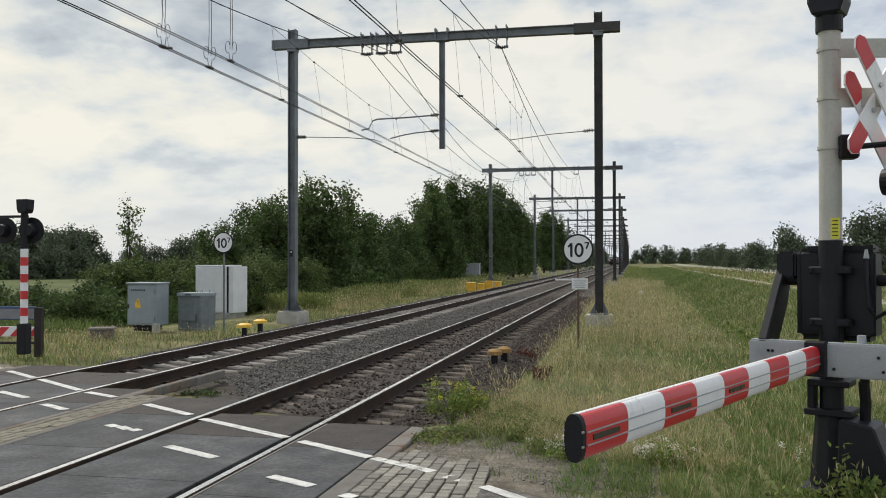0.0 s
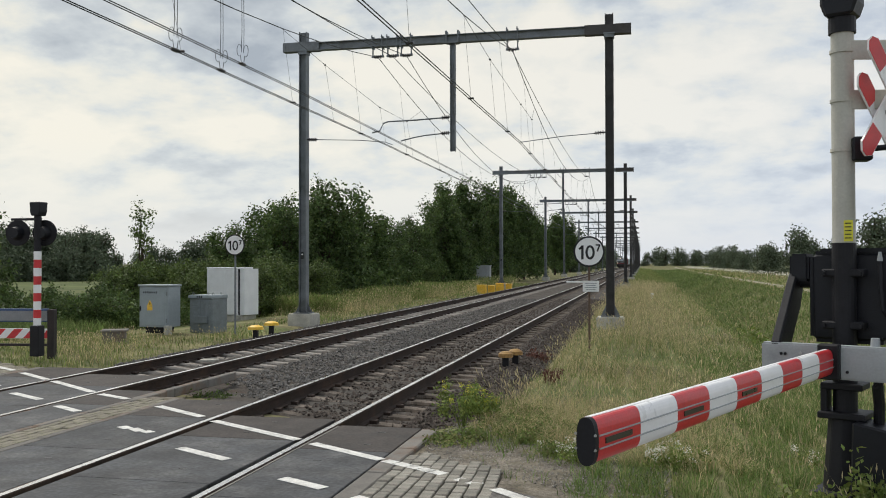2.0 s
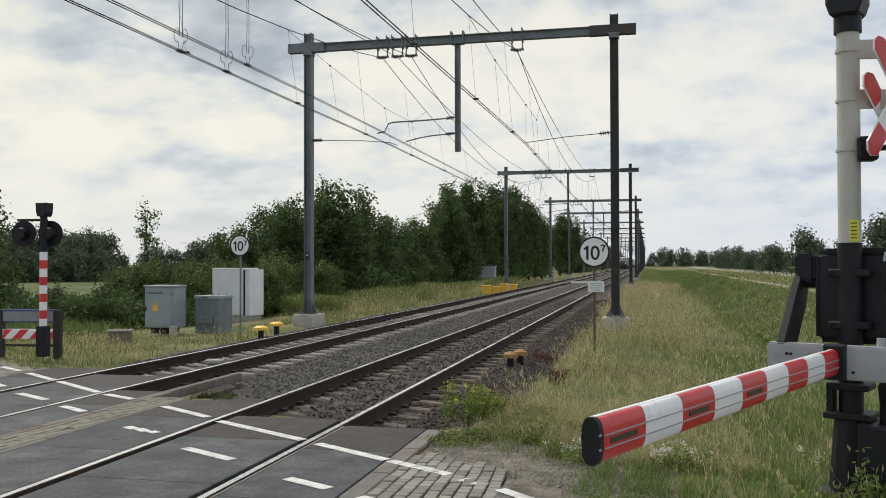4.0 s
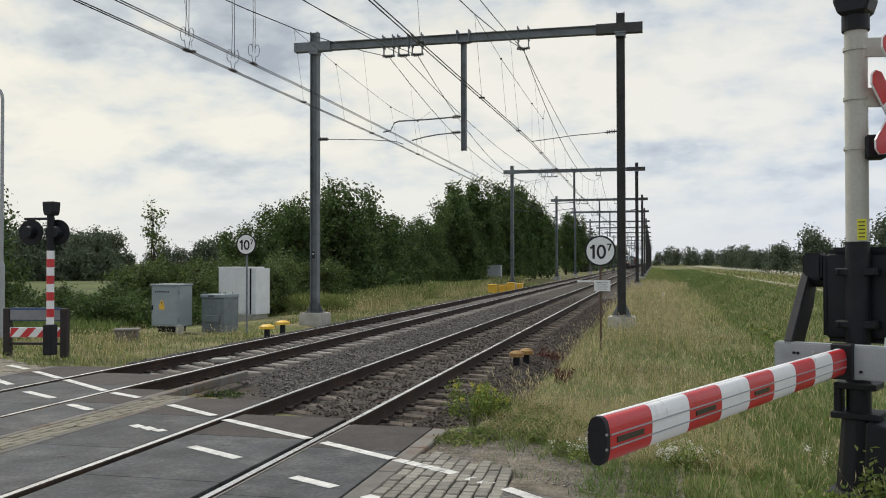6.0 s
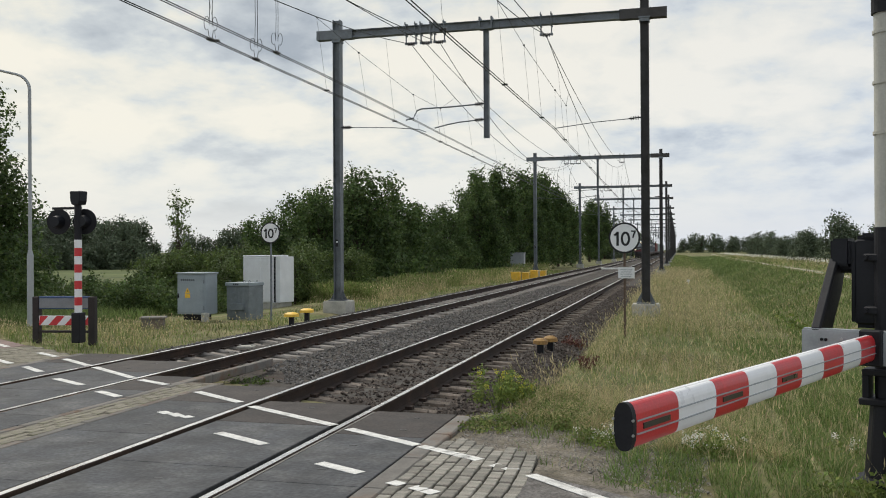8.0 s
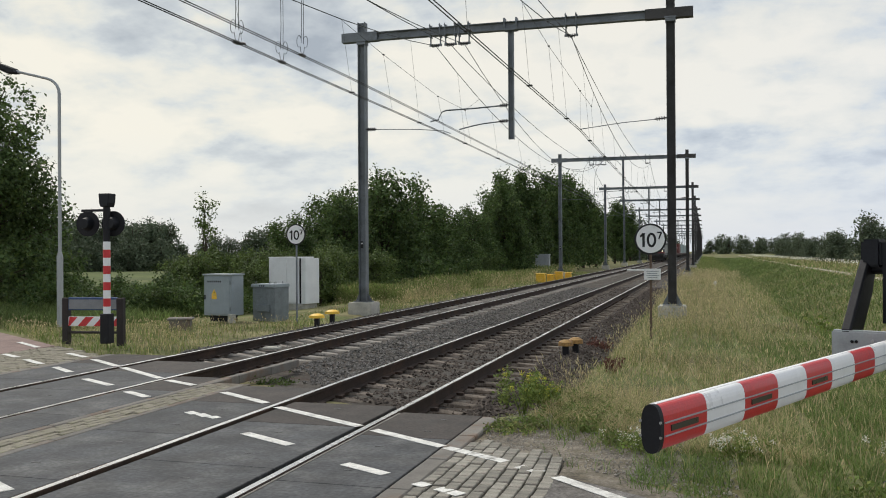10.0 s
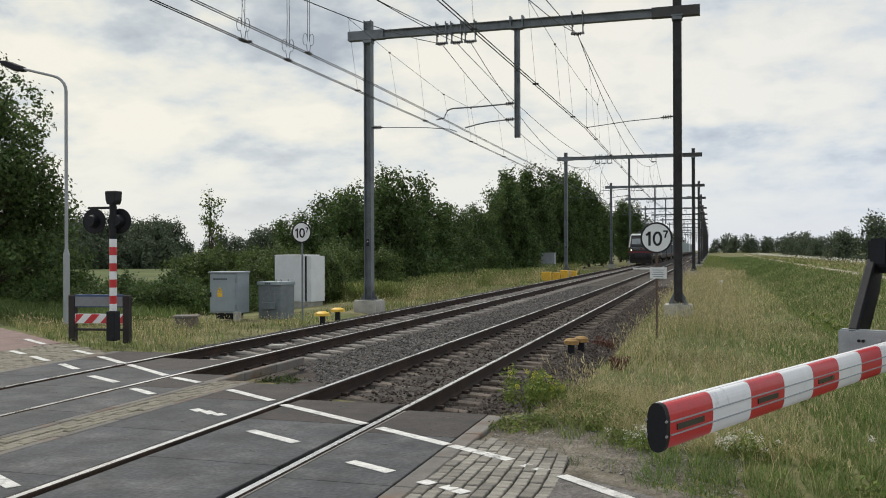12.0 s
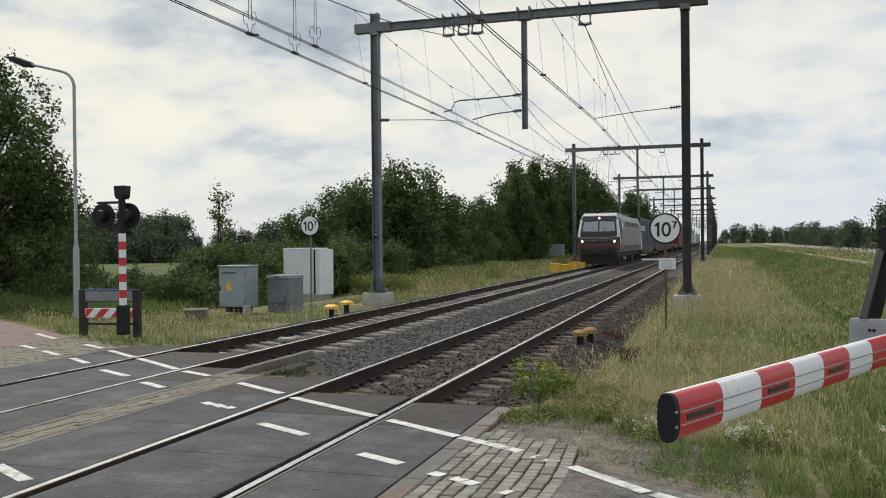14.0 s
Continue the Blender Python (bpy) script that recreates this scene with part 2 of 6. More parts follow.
BLUEPL = mat("blue_edged_board", (0.03, 0.07, 0.17), 0.5, var=0.15)
GREYPL = mat("grey_board", (0.22, 0.23, 0.24), 0.6, var=0.2, scale=4)
DARKWOOD = mat("dark_post", (0.035, 0.028, 0.026), 0.8, var=0.3, scale=6)
LENS = mat("dark_signal_lens", (0.02, 0.008, 0.008), 0.2, var=0.1, bump=0.0)
BOOMLENS = mat("dull_smoked_lens", (0.045, 0.043, 0.038), 0.3, var=0.2, bump=0.0)
STEEL_BOLT = mat("zinc_bolt", (0.5, 0.5, 0.5), 0.35, metal=0.9, var=0.1)
LEAF = {}
# broad colour noise here paints sunlit clumps and shaded gaps into the crowns
LEAF["dark"] = mat("dark_oak_foliage", (0.078, 0.124, 0.040), 0.6, var=0.5, scale=0.9, fine=6, island=0.45, bump=0, translucent=0.34, second=(0.10, 0.14, 0.038), second_amt=-0.3, spec=0.3)
LEAF["fresh"] = mat("fresh_green_foliage", (0.105, 0.152, 0.045), 0.6, var=0.45, scale=0.7, fine=6, island=0.4, bump=0, translucent=0.25, second=(0.12, 0.16, 0.04), second_amt=-0.3, spec=0.3)
# distance haze is mixed into this paler, greyer leaf colour
LEAF["far"] = mat("haze_tinted_far_foliage", (0.105, 0.135, 0.085), 0.7, var=0.25, scale=0.4, fine=4, island=0.35, bump=0, translucent=0.15, second=(0.125, 0.15, 0.09), second_amt=-0.3, spec=0.2)
LEAF["weed"] = mat("light_green_weed_leaves", (0.17, 0.235, 0.06), 0.6, var=0.3, scale=2, fine=12, island=0.4, bump=0, translucent=0.4, second=(0.23, 0.27, 0.07), second_amt=-0.35, spec=0.25)
MEADOW = mat("mown_meadow", (0.115, 0.14, 0.058), 0.95, var=0.25, scale=0.08, fine=1.2, bump=0.4, second=(0.15, 0.16, 0.075), second_amt=0.45, spec=0.1)
BARK = mat("grey_brown_bark", (0.07, 0.055, 0.042), 0.9, var=0.3, scale=4, fine=30, bump=0.8, spec=0.2)
GRASS = mat("green_grass_blades", (0.175, 0.235, 0.068), 0.7, var=0.3, scale=0.35, fine=3, island=0.4, bump=0, translucent=0.3, second=(0.29, 0.28, 0.12), second_amt=-0.35, spec=0.25)
LUSH = mat("lush_green_grass_blades", (0.135, 0.215, 0.058), 0.7, var=0.3, scale=0.8, fine=5, island=0.45, bump=0, translucent=0.3, second=(0.20, 0.25, 0.085), second_amt=-0.3, spec=0.25)
STRAW = mat("dry_grass_stems", (0.57, 0.47, 0.275), 0.75, var=0.2, scale=0.4, fine=3, island=0.35, bump=0, translucent=0.3, second=(0.36, 0.35, 0.17), second_amt=-0.4, spec=0.2)
REED = mat("lush_ditch_grass", (0.15, 0.215, 0.065), 0.65, var=0.25, scale=0.3, fine=3, island=0.4, bump=0, translucent=0.3, second=(0.19, 0.23, 0.085), second_amt=-0.35, spec=0.25)
GRAVEL = mat("grey_gravel_dirt", (0.178, 0.157, 0.128), 0.95, var=0.55, scale=4, fine=45, bump=0.9, second=(0.15, 0.13, 0.09), second_amt=0.45, spec=0.2)
PATHSAND = mat("pale_sandy_path", (0.34, 0.31, 0.23), 0.95, var=0.2, scale=2, fine=20)
PEBBLE = mat("pale_pebbles", (0.29, 0.265, 0.23), 0.9, var=0.2, island=0.4)
MOSSBRICK = mat("mossy_tan_paver", (0.235, 0.215, 0.17), 0.9, var=0.3, scale=7, fine=60, objvar=0.14, second=(0.17, 0.165, 0.11), second_amt=0.4, spec=0.3)
DOCK = mat("rust_red_dock_leaves", (0.12, 0.045, 0.03), 0.7, var=0.2, island=0.3, bump=0, translucent=0.2)
RUSTPOST = mat("brown_rusty_post", (0.12, 0.08, 0.055), 0.8, var=0.3, scale=5)
FLOWER_Y = mat("yellow_petals", (0.62, 0.58, 0.06), 0.6, var=0.1, bump=0, translucent=0.3)
FLOWER_W = mat("white_petals", (0.80, 0.78, 0.70), 0.6, var=0.1, bump=0, translucent=0.3)


# ---- mesh tools ----
def part(name, bm, material, parent=None, label="", smooth=False, **tags):
    """Links a bmesh as one mesh object, under a thing or a part."""
    me = bpy.data.meshes.new(name)
    bm.to_mesh(me)
    bm.free()
    if smooth:
        for p in me.polygons:
            p.use_smooth = True
    me.materials.append(material)
    ob = new(name, me)
    if parent:
        ob.parent = parent
    return tagged(ob, label, **tags)


def soft(bm, width=0.01, seg=1):
    bmesh.ops.bevel(bm, geom=[e for e in bm.edges if e.is_manifold and e.calc_face_angle(0) > 0.6], offset=width, segments=seg, affect="EDGES", clamp_overlap=True)
    return bm


def box(bm, c, s, m=None):
    r = bmesh.ops.create_cube(bm, size=1.0, matrix=(m or Matrix()) @ Matrix.Translation(c) @ Matrix.Diagonal((*s, 1)))
    return r["verts"]


def B(c, s, bevel=0.0, seg=1, m=None):
    bm = bmesh.new()
    box(bm, c, s, m)
    return soft(bm, bevel, seg) if bevel else bm


def cyl(bm, p0, p1, r0, r1=None, seg=12, caps=True):
    p0, p1 = Vector(p0), Vector(p1)
    d = p1 - p0
    m = Matrix.Translation((p0 + p1) / 2) @ d.to_track_quat("Z", "Y").to_matrix().to_4x4()
    bmesh.ops.create_cone(bm, cap_ends=caps, segments=seg, radius1=r0, radius2=r0 if r1 is None else r1, depth=d.length, matrix=m)
    return bm


def C(p0, p1, r0, r1=None, seg=12):
    return cyl(bmesh.new(), p0, p1, r0, r1, seg)


def tube(bm, pts, r, seg=6, r_end=None):
    """A swept tube along a line of points."""
    pts = [Vector(p) for p in pts]
    rings = []
    for i, p in enumerate(pts):
        d = (pts[min(i + 1, len(pts) - 1)] - pts[max(i - 1, 0)]).normalized()
        a = d.cross(Vector((0, 0, 1)) if abs(d.z) < 0.9 else Vector((1, 0, 0))).normalized()
        b = d.cross(a)
        rr = r + ((r_end if r_end is not None else r) - r) * i / max(len(pts) - 1, 1)
        rings.append([bm.verts.new(p + (a * math.cos(2 * math.pi * k / seg) + b * math.sin(2 * math.pi * k / seg)) * rr) for k in range(seg)])
    for q, w in zip(rings, rings[1:]):
        for k in range(seg):
            bm.faces.new((q[k], q[(k + 1) % seg], w[(k + 1) % seg], w[k]))
    bm.faces.new(rings[0][::-1])
    bm.faces.new(rings[-1])
    return bm


def T(pts, r, seg=6, r_end=None):
    return tube(bmesh.new(), pts, r, seg, r_end)


def prism(bm, outline, depth, m=Matrix()):
    """An outline in the local x-y plane, pushed along local z by depth."""
    a = [bm.verts.new(m @ Vector((x, y, 0))) for x, y in outline]
    b = [bm.verts.new(m @ Vector((x, y, depth))) for x, y in outline]
    n = len(a)
    for i in range(n):
        bm.faces.new((a[i], a[(i + 1) % n], b[(i + 1) % n], b[i]))
    bm.faces.new(a[::-1])
    bm.faces.new(b)
    bmesh.ops.recalc_face_normals(bm, faces=bm.faces)
    return bm


def P(outline, depth, m=Matrix()):
    return prism(bmesh.new(), outline, depth, m)


XZ = Matrix(((1, 0, 0, 0), (0, 0, -1, 0), (0, 1, 0, 0), (0, 0, 0, 1)))    # outline x-z, depth towards -y
YZ = Matrix(((0, 0, 1, 0), (1, 0, 0, 0), (0, 1, 0, 0), (0, 0, 0, 1)))     # outline y-z, depth towards +x


def thing(name, label, category, m=Matrix(), group="", kind=""):
    e = new(name)
    e.empty_display_size = 0.1
    e.matrix_world = m
    return tagged(e, label, category, group, kind)


def at(x, y, z=0.0, rz=0.0):
    return pose(x, y, z, 0, 0, rz)


def raw(name, verts, faces, material, **tags):
    me = bpy.data.meshes.new(name)
    me.from_pydata(verts, [], faces)
    me.materials.append(material)
    return tagged(new(name, me), **tags)


# ---- ground ----
U, NRM = Vector((-0.835, 0.55, 0)).normalized(), Vector((0.55, 0.835, 0)).normalized()   # the road's way and its cross direction


def sstep(a, b, v):
    k = min(max((v - a) / (b - a), 0.0), 1.0)
    return k * k * (3 - 2 * k)


def gz(x, y):
    """Height of the ground sheet."""
    s = NRM.x * x + NRM.y * y
    s -= 1.7 * sstep(1.55, 2.1, x) * (1 - sstep(4.5, 7.0, x)) * (1 if s > 5 else 0)
    away = sstep(8.6, 12.0, s) + sstep(-1.0, -5.0, s)
    z = -0.07 - 0.25 * min(away, 1.0) + 0.022 * sstep(1.6, 2.0, x) * (1 - sstep(3.5, 6.0, x))
    # ditch along the right of the line, and the field behind it
    w = sstep(6.7, 8.3, x) * (1 - sstep(9.2, 14.0, x)) * sstep(13, 20, y) * (1 - sstep(110, 230, y))
    z -= 1.45 * w
    z += 0.22 * sstep(11, 15, x) * sstep(12, 30, y) - 0.1 * sstep(4.2, 6.0, x) * sstep(12, 20, y)
    # low ground on the other side
    z -= 0.25 * sstep(-9.5, -13, x) * sstep(11.5, 16, s)
    if -7.2 < x < 2.5 and away > 0:
        z -= 0.20 * min(away, 1) * (1 - sstep(1.2, 2.4, x)) * sstep(-7.2, -6.2, x)
    z += 0.05 * noise.noise(Vector((x * 0.45, y * 0.45, 0))) * min(away, 1)
    return z


def make_ground():
    xs = sorted(set([-2500, -900, -400, -200, -120, -80, -60, -48, -40, -34, -30, 60, 75, 95, 130, 200, 400, 900, 2500]
                    + [round(-27 + 0.6 * i, 2) for i in range(136)]))
    ys = sorted(set([-600, -200, -80, -40, -20, -10, -5] + [round(-2 + 0.7 * i, 2) for i in range(96)]
                    + [66 + 3 * i for i in range(30)] + [160, 175, 200, 240, 300, 400, 600, 1000, 1800, 4000]))
    verts = [(x, y, gz(x, y)) for y in ys for x in xs]
    n = len(xs)
    faces = [(j * n + i, j * n + i + 1, (j + 1) * n + i + 1, (j + 1) * n + i) for j in range(len(ys) - 1) for i in range(n - 1)]
    raw("ground", verts, faces, GROUND, label="grassy earth with dry patches beside the railway", category="ground", kind="structure")


make_ground()


def clip_poly(poly, nx, ny, d):
    """Keeps the part of a polygon where nx*x + ny*y <= d."""
    out = []
    for i, (x0, y0) in enumerate(poly):
        x1, y1 = poly[(i + 1) % len(poly)]
        a, b = nx * x0 + ny * y0 - d, nx * x1 + ny * y1 - d
        if a <= 0:
            out.append((x0, y0))
        if a * b < 0:
            k = a / (a - b)
            out.append((x0 + k * (x1 - x0), y0 + k * (y1 - y0)))
    return out


def slab(poly, z, t):
    return P(poly, t, Matrix.Translation((0, 0, z - t)))


S0, S1 = 1.2, 8.62       # the road's two edges, across it


def road_piece(x0, x1, name, material, z, label, s1=S1, tip=None, s0=S0):
    poly = [(x0, -60), (x1, -60), (x1, 60), (x0, 60)]
    poly = clip_poly(poly, NRM.x, NRM.y, s1)
    poly = clip_poly(poly, -NRM.x, -NRM.y, -s0)
    return part(name, slab(poly, z, 0.12), material, None, label, category="road", kind="structure")


road_piece(2.92, 60, "road", ASPHALT_OLD, -0.006, "worn grey asphalt road leading up to the level crossing", s1=8.56)
road_piece(2.93, 60, "gravel_verge", GRAVEL, -0.016, "gravelly dirt strip along the road edge", s1=8.86, s0=8.57)
road_piece(-60, -8.1, "road_far", ASPHALT_RED, -0.006, "faded reddish asphalt road beyond the level crossing", s1=8.75)


# ---- level crossing ----
def paint_quad(p, q, w, z=0.002, t=0.004):
    """A painted bar from p to q on the road."""
    p, q = Vector((*p, 0)), Vector((*q, 0))
    n = (q - p).normalized().cross(Vector((0, 0, 1))) * w / 2
    return P([(v.x, v.y) for v in (p + n, q + n, q - n, p - n)], t, Matrix.Translation((0, 0, z - t)))


def level_crossing():
    lc = thing("level_crossing", "dark rubber panels of a level crossing between the rails", "level crossing", kind="structure")
    strips = [(0.83, 1.74, 10.64), (-0.64, 0.64, 10.98), (-1.88, -0.83, 12.0), (-3.25 + 0.03, -2.52, 12.6),
              (-4.69, -3.37, 14.15), (-5.95, -4.88, 14.85)]
    for x0, x1, end in strips:
        y = end
        while y > -4:
            a = max(y - (1.25 if y == end else 1.8), -4)
            pn = part("panel", B(((x0 + x1) / 2, (y + a) / 2 + 0.003, -0.064), (x1 - x0, y - a - 0.006, 0.12), 0.006), PANEL_DUSTY if y == end else PANEL, lc)
            for k in (0.25, 0.75):
                if x1 - x0 > 0.9 and y > 5:
                    part("lifting_slot", B(((x0 + x1) / 2 + random.uniform(-0.2, 0.2), a + (y - a) * k, -0.0035), (0.075, 0.028, 0.003)), INK, pn)
            y = a
    for x, end in ((0.812, 10.6), (-0.812, 11.9), (-3.238, 12.5), (-4.862, 14.7)):
        part("rail_strip", B((x, end / 2 - 2, -0.05), (0.022, end + 4, 0.09)), KERB, lc, "pale worn rubber strip beside the rail")
    # kerb stones along the outer panels
    for x0, x1, y0, y1, step in ((1.75, 1.93, -3, 10.60, 1.0), (-6.14, -5.96, 4, 14.8, 1.0), (-2.56, -2.46, 12.65, 14.9, 1.0), (-2.515, -2.405, 4.0, 12.6, 0.9), (-1.995, -1.885, 4.0, 12.0, 0.9)):
        y = y1
        while y > y0 + 0.1:
            part("kerb_stone", B(((x0 + x1) / 2, y - step / 2, -0.068 + random.uniform(-0.003, 0.003)), (x1 - x0, step - 0.012, 0.13), 0.012), KERB, lc)
            y -= step
    tagged(part("paver_bed", slab([(1.935, -3.7), (2.91, -3.7), (2.91, 8.75), (1.935, 9.4)], -0.028, 0.1), JOINT, lc, "dark earth joints under the pavers"))
    part("paver_bed", B((-2.2, 4.5, -0.066), (0.60, 15.4, 0.1)), GRAVEL, lc)
    part("paver_bed", slab([(-8.1, 8), (-6.15, 6.5), (-6.15, 14.6), (-8.1, 15.9)], -0.016, 0.1), GRAVEL, lc)
    return lc


CROSSING = level_crossing()


def markings():
    lines = [((3.55, 7.66), (2.93, 8.24)), ((1.92, 8.96), (1.80, 9.03)), ((2.06, 8.87), (1.935, 8.955)), ((2.18, 8.80), (2.07, 8.865)), ((2.30, 8.72), (2.19, 8.79)), ((2.43, 8.64), (2.315, 8.715)), ((2.64, 8.46), (2.57, 8.50)), ((2.79, 8.36), (2.69, 8.42)), ((1.753, 9.063), (0.88, 9.62)), ((0.67, 9.76), (-0.67, 10.58)),
             ((-0.93, 10.80), (-1.843, 11.40)), ((-2.56, 11.85), (-3.17, 12.17)), ((-3.39, 12.32), (-4.67, 13.22)), ((-4.88, 13.36), (-5.84, 14.03)),
             ((-6.2, 14.28), (-6.9, 14.72)), ((-8.2, 15.45), (-9.3, 16.2)), ((7.5, 5.0), (3.6, 7.63))]
    for p, q in lines:
        part("edge_line", paint_quad(p, q, 0.11), PAINT, None, "worn white road edge line across the crossing", category="road marking", kind="structure")
    dashes = [((1.57, 7.93), (1.12, 8.17)), ((0.35, 8.72), (-0.33, 9.1)), ((-1.02, 9.74), (-1.13, 9.81)), ((-1.17, 9.79), (-1.34, 9.92)), ((-1.38, 9.90), (-1.53, 10.0)), ((-2.62, 10.79), (-3.13, 11.1)),
              ((-3.69, 11.52), (-4.45, 11.96)), ((-5.15, 12.52), (-5.80, 12.97)), ((-6.3, 13.25), (-7.0, 13.7)), ((-7.4, 13.95), (-8.0, 14.3)), ((2.0, 7.67), (1.89, 7.73)), ((2.20, 7.57), (2.10, 7.63)), ((2.31, 7.50), (2.215, 7.555)), ((2.60, 7.34), (2.54, 7.37)), ((-1.0, 6.72), (-1.6, 7.05))]
    for p, q in dashes:
        p, q = (p[0] + 0.03, p[1] + 0.05), (q[0] + 0.03, q[1] + 0.05)
        part("lane_dash", paint_quad(p, q, 0.11), PAINT, None, "short white dash marking the cycle lane", category="road marking", group="cycle lane dashes", kind="structure")


markings()


# ---- railway ----
def rail_profile():
    return [(-0.070, -0.172), (0.070, -0.172), (0.070, -0.160), (0.012, -0.145), (0.010, -0.05), (0.036, -0.036), (0.036, -0.006), (0.028, 0.0),
            (-0.028, 0.0), (-0.036, -0.006), (-0.036, -0.036), (-0.010, -0.05), (-0.012, -0.145), (-0.070, -0.160)]


TRACKS = (0.0, -4.05)
Y0, Y1 = -25.0, 1500.0


def ballast_z(x):
    return -0.218 - 0.32 * max(sstep(1.75, 2.75, x), sstep(-5.95, -7.1, x)) - 0.03 * (1 - min(abs(x + 2.02) / 0.6, 1))


def make_ballast():
    xs = [-7.3, -7.0, -6.6, -6.2, -5.9, -5.4, -4.8, -4.05, -3.3, -2.6, -2.02, -1.4, -0.75, 0, 0.75, 1.3, 1.8, 2.1, 2.4, 2.7, 2.9]
    for name, lo, hi in (("ballast", 9.0, Y1),):
        ys = [lo + 1.0 * i for i in range(60)] + [70 + 10 * i for i in range(14)] + [220, 300, 450, 700, 1000, hi]
        verts = []
        for y in ys:
            for x in xs:
                s = NRM.x * x + NRM.y * y
                z = ballast_z(x) + 0.018 * noise.noise(Vector((x * 2, y * 2, 1)))
                z = min(z, -0.20) if s > 9 else -0.25
                verts.append((x, y, z))
        n = len(xs)
        faces = [(j * n + i, j * n + i + 1, (j + 1) * n + i + 1, (j + 1) * n + i) for j in range(len(ys) - 1) for i in range(n - 1)]
        raw(name, verts, faces, BALLAST, label="grey and rusty crushed stone track bed", category="ballast", kind="structure")
    # loose stones, the nearest stretch
    rnd = np.random.RandomState(3)
    octa = np.array([(1, 0, 0), (-1, 0, 0), (0, 1, 0), (0, -1, 0), (0, 0, 1), (0, 0, -1)], float)
    tri = np.array([(0, 2, 4), (2, 1, 4), (1, 3, 4), (3, 0, 4), (2, 0, 5), (1, 2, 5), (3, 1, 5), (0, 3, 5)])
    for name, material, count, x0, x1, label in (("ballast_stones", STONE, 34000, -6.6, -1.25, "loose grey crushed stones between the tracks"),
                                                 ("rusty_ballast_stones", STONE_RUST, 34000, -1.25, 2.55, "loose rust-brown crushed stones of the track bed")):
        x = rnd.uniform(x0, x1, count)
        y = 10.6 + 40 * rnd.rand(count) ** 1.7
        keep = (NRM.x * x + NRM.y * y > 10.15 + 0.35 * (x < -0.8) + 0.5 * (x < -1.9) + 0.4 * (x < -3) - 0.45 * (x < -4.8)) & (np.abs(np.abs(x) - 0.755) > 0.09) & (np.abs(np.abs(x + 4.05) - 0.755) > 0.09)
        for c in TRACKS:
            on = (np.abs(x - c) < 1.25) & (np.abs((y - 11.0 + 0.3) % 0.6 - 0.3) < 0.14)
            keep &= ~(on & (rnd.rand(count) > (0.09 if c == 0 else 0.05) + 0.16 * (np.abs(x - c) < 0.42)))
        x, y = x[keep], y[keep]
        n = len(x)
        z = np.array([ballast_z(a) for a in x]) + rnd.uniform(-0.005, 0.03, n) - 0.018 * ((np.abs(x) < 1.3) | (np.abs(x + 4.05) < 1.3))
        z += 0.03 * ((np.abs(x) < 1.25) & (np.abs((y - 11.0 + 0.3) % 0.6 - 0.3) < 0.14))
        size = rnd.uniform(0.014, 0.040, n)
        v = octa[None] * (size[:, None, None] * rnd.uniform(0.6, 1.25, (n, 6, 1)))
        a = rnd.uniform(0, 6.28, n)
        ca, sa = np.cos(a)[:, None], np.sin(a)[:, None]
        tilt = rnd.uniform(-0.6, 0.6, (n, 1))
        vx, vy, vz = v[..., 0] * ca - v[..., 1] * sa, v[..., 0] * sa + v[..., 1] * ca, v[..., 2] * 0.8 + v[..., 0] * tilt
        pts = np.stack([vx + x[:, None], vy + y[:, None], vz + z[:, None]], -1).reshape(-1, 3)
        f = (tri[None] + 6 * np.arange(n)[:, None, None]).reshape(-1, 3)
        raw(name, pts.tolist(), f.tolist(), material, label=label, category="ballast stones", kind="stuff")


make_ballast()


def track(cx, label):
    tr = thing("railway_track", label, "railway track", kind="structure")
    for sx in (-0.755, 0.755):
        bm = P(rail_profile(), Y1 - Y0, Matrix(((1, 0, 0, cx + sx), (0, 0, 1, Y0), (0, 1, 0, 0.004), (0, 0, 0, 1))))
        rail = part("rail", bm, RAIL_SIDE, tr, "rusty steel rail with a polished head")
        part("rail_head", B((cx + sx, (Y0 + Y1) / 2, 0.0035), (0.058, Y1 - Y0, 0.003)), RAIL_TOP, rail, "polished running surface")
    return tr


TRACK_NEAR = track(0.0, "nearer railway track with rusty rails on brown sleepers")
TRACK_FAR = track(-4.05, "farther railway track with rusty rails on pale sleepers")


# ---- overhead line ----
PORTAL_Y = [29.9, 73.6, 108, 134, 166, 195, 228, 266, 308, 350, 395, 440, 490, 540]
XL, XR = -7.19, 3.09


def h_column(x, z0, z1, w=0.26, d=0.28):
    a, b, t, s = w / 2, d / 2, 0.022, 0.008
    return P([(-a, -b), (-a + t, -b), (-a + t, -s), (a - t, -s), (a - t, -b), (a, -b), (a, b), (a - t, b), (a - t, s), (-a + t, s), (-a + t, b), (-a, b)],
             z1 - z0, Matrix.Translation((x, 0, z0)))


def insulator(p, q, parent):
    p, q = Vector(p), Vector(q)
    bm = C(p, q, 0.022, seg=8)
    for k in range(4):
        a = p.lerp(q, 0.2 + 0.2 * k)
        cyl(bm, a - (q - p).normalized() * 0.014, a + (q - p).normalized() * 0.014, 0.062, seg=10)
    return part("insulator", bm, INSUL, parent, "dark ribbed insulator")


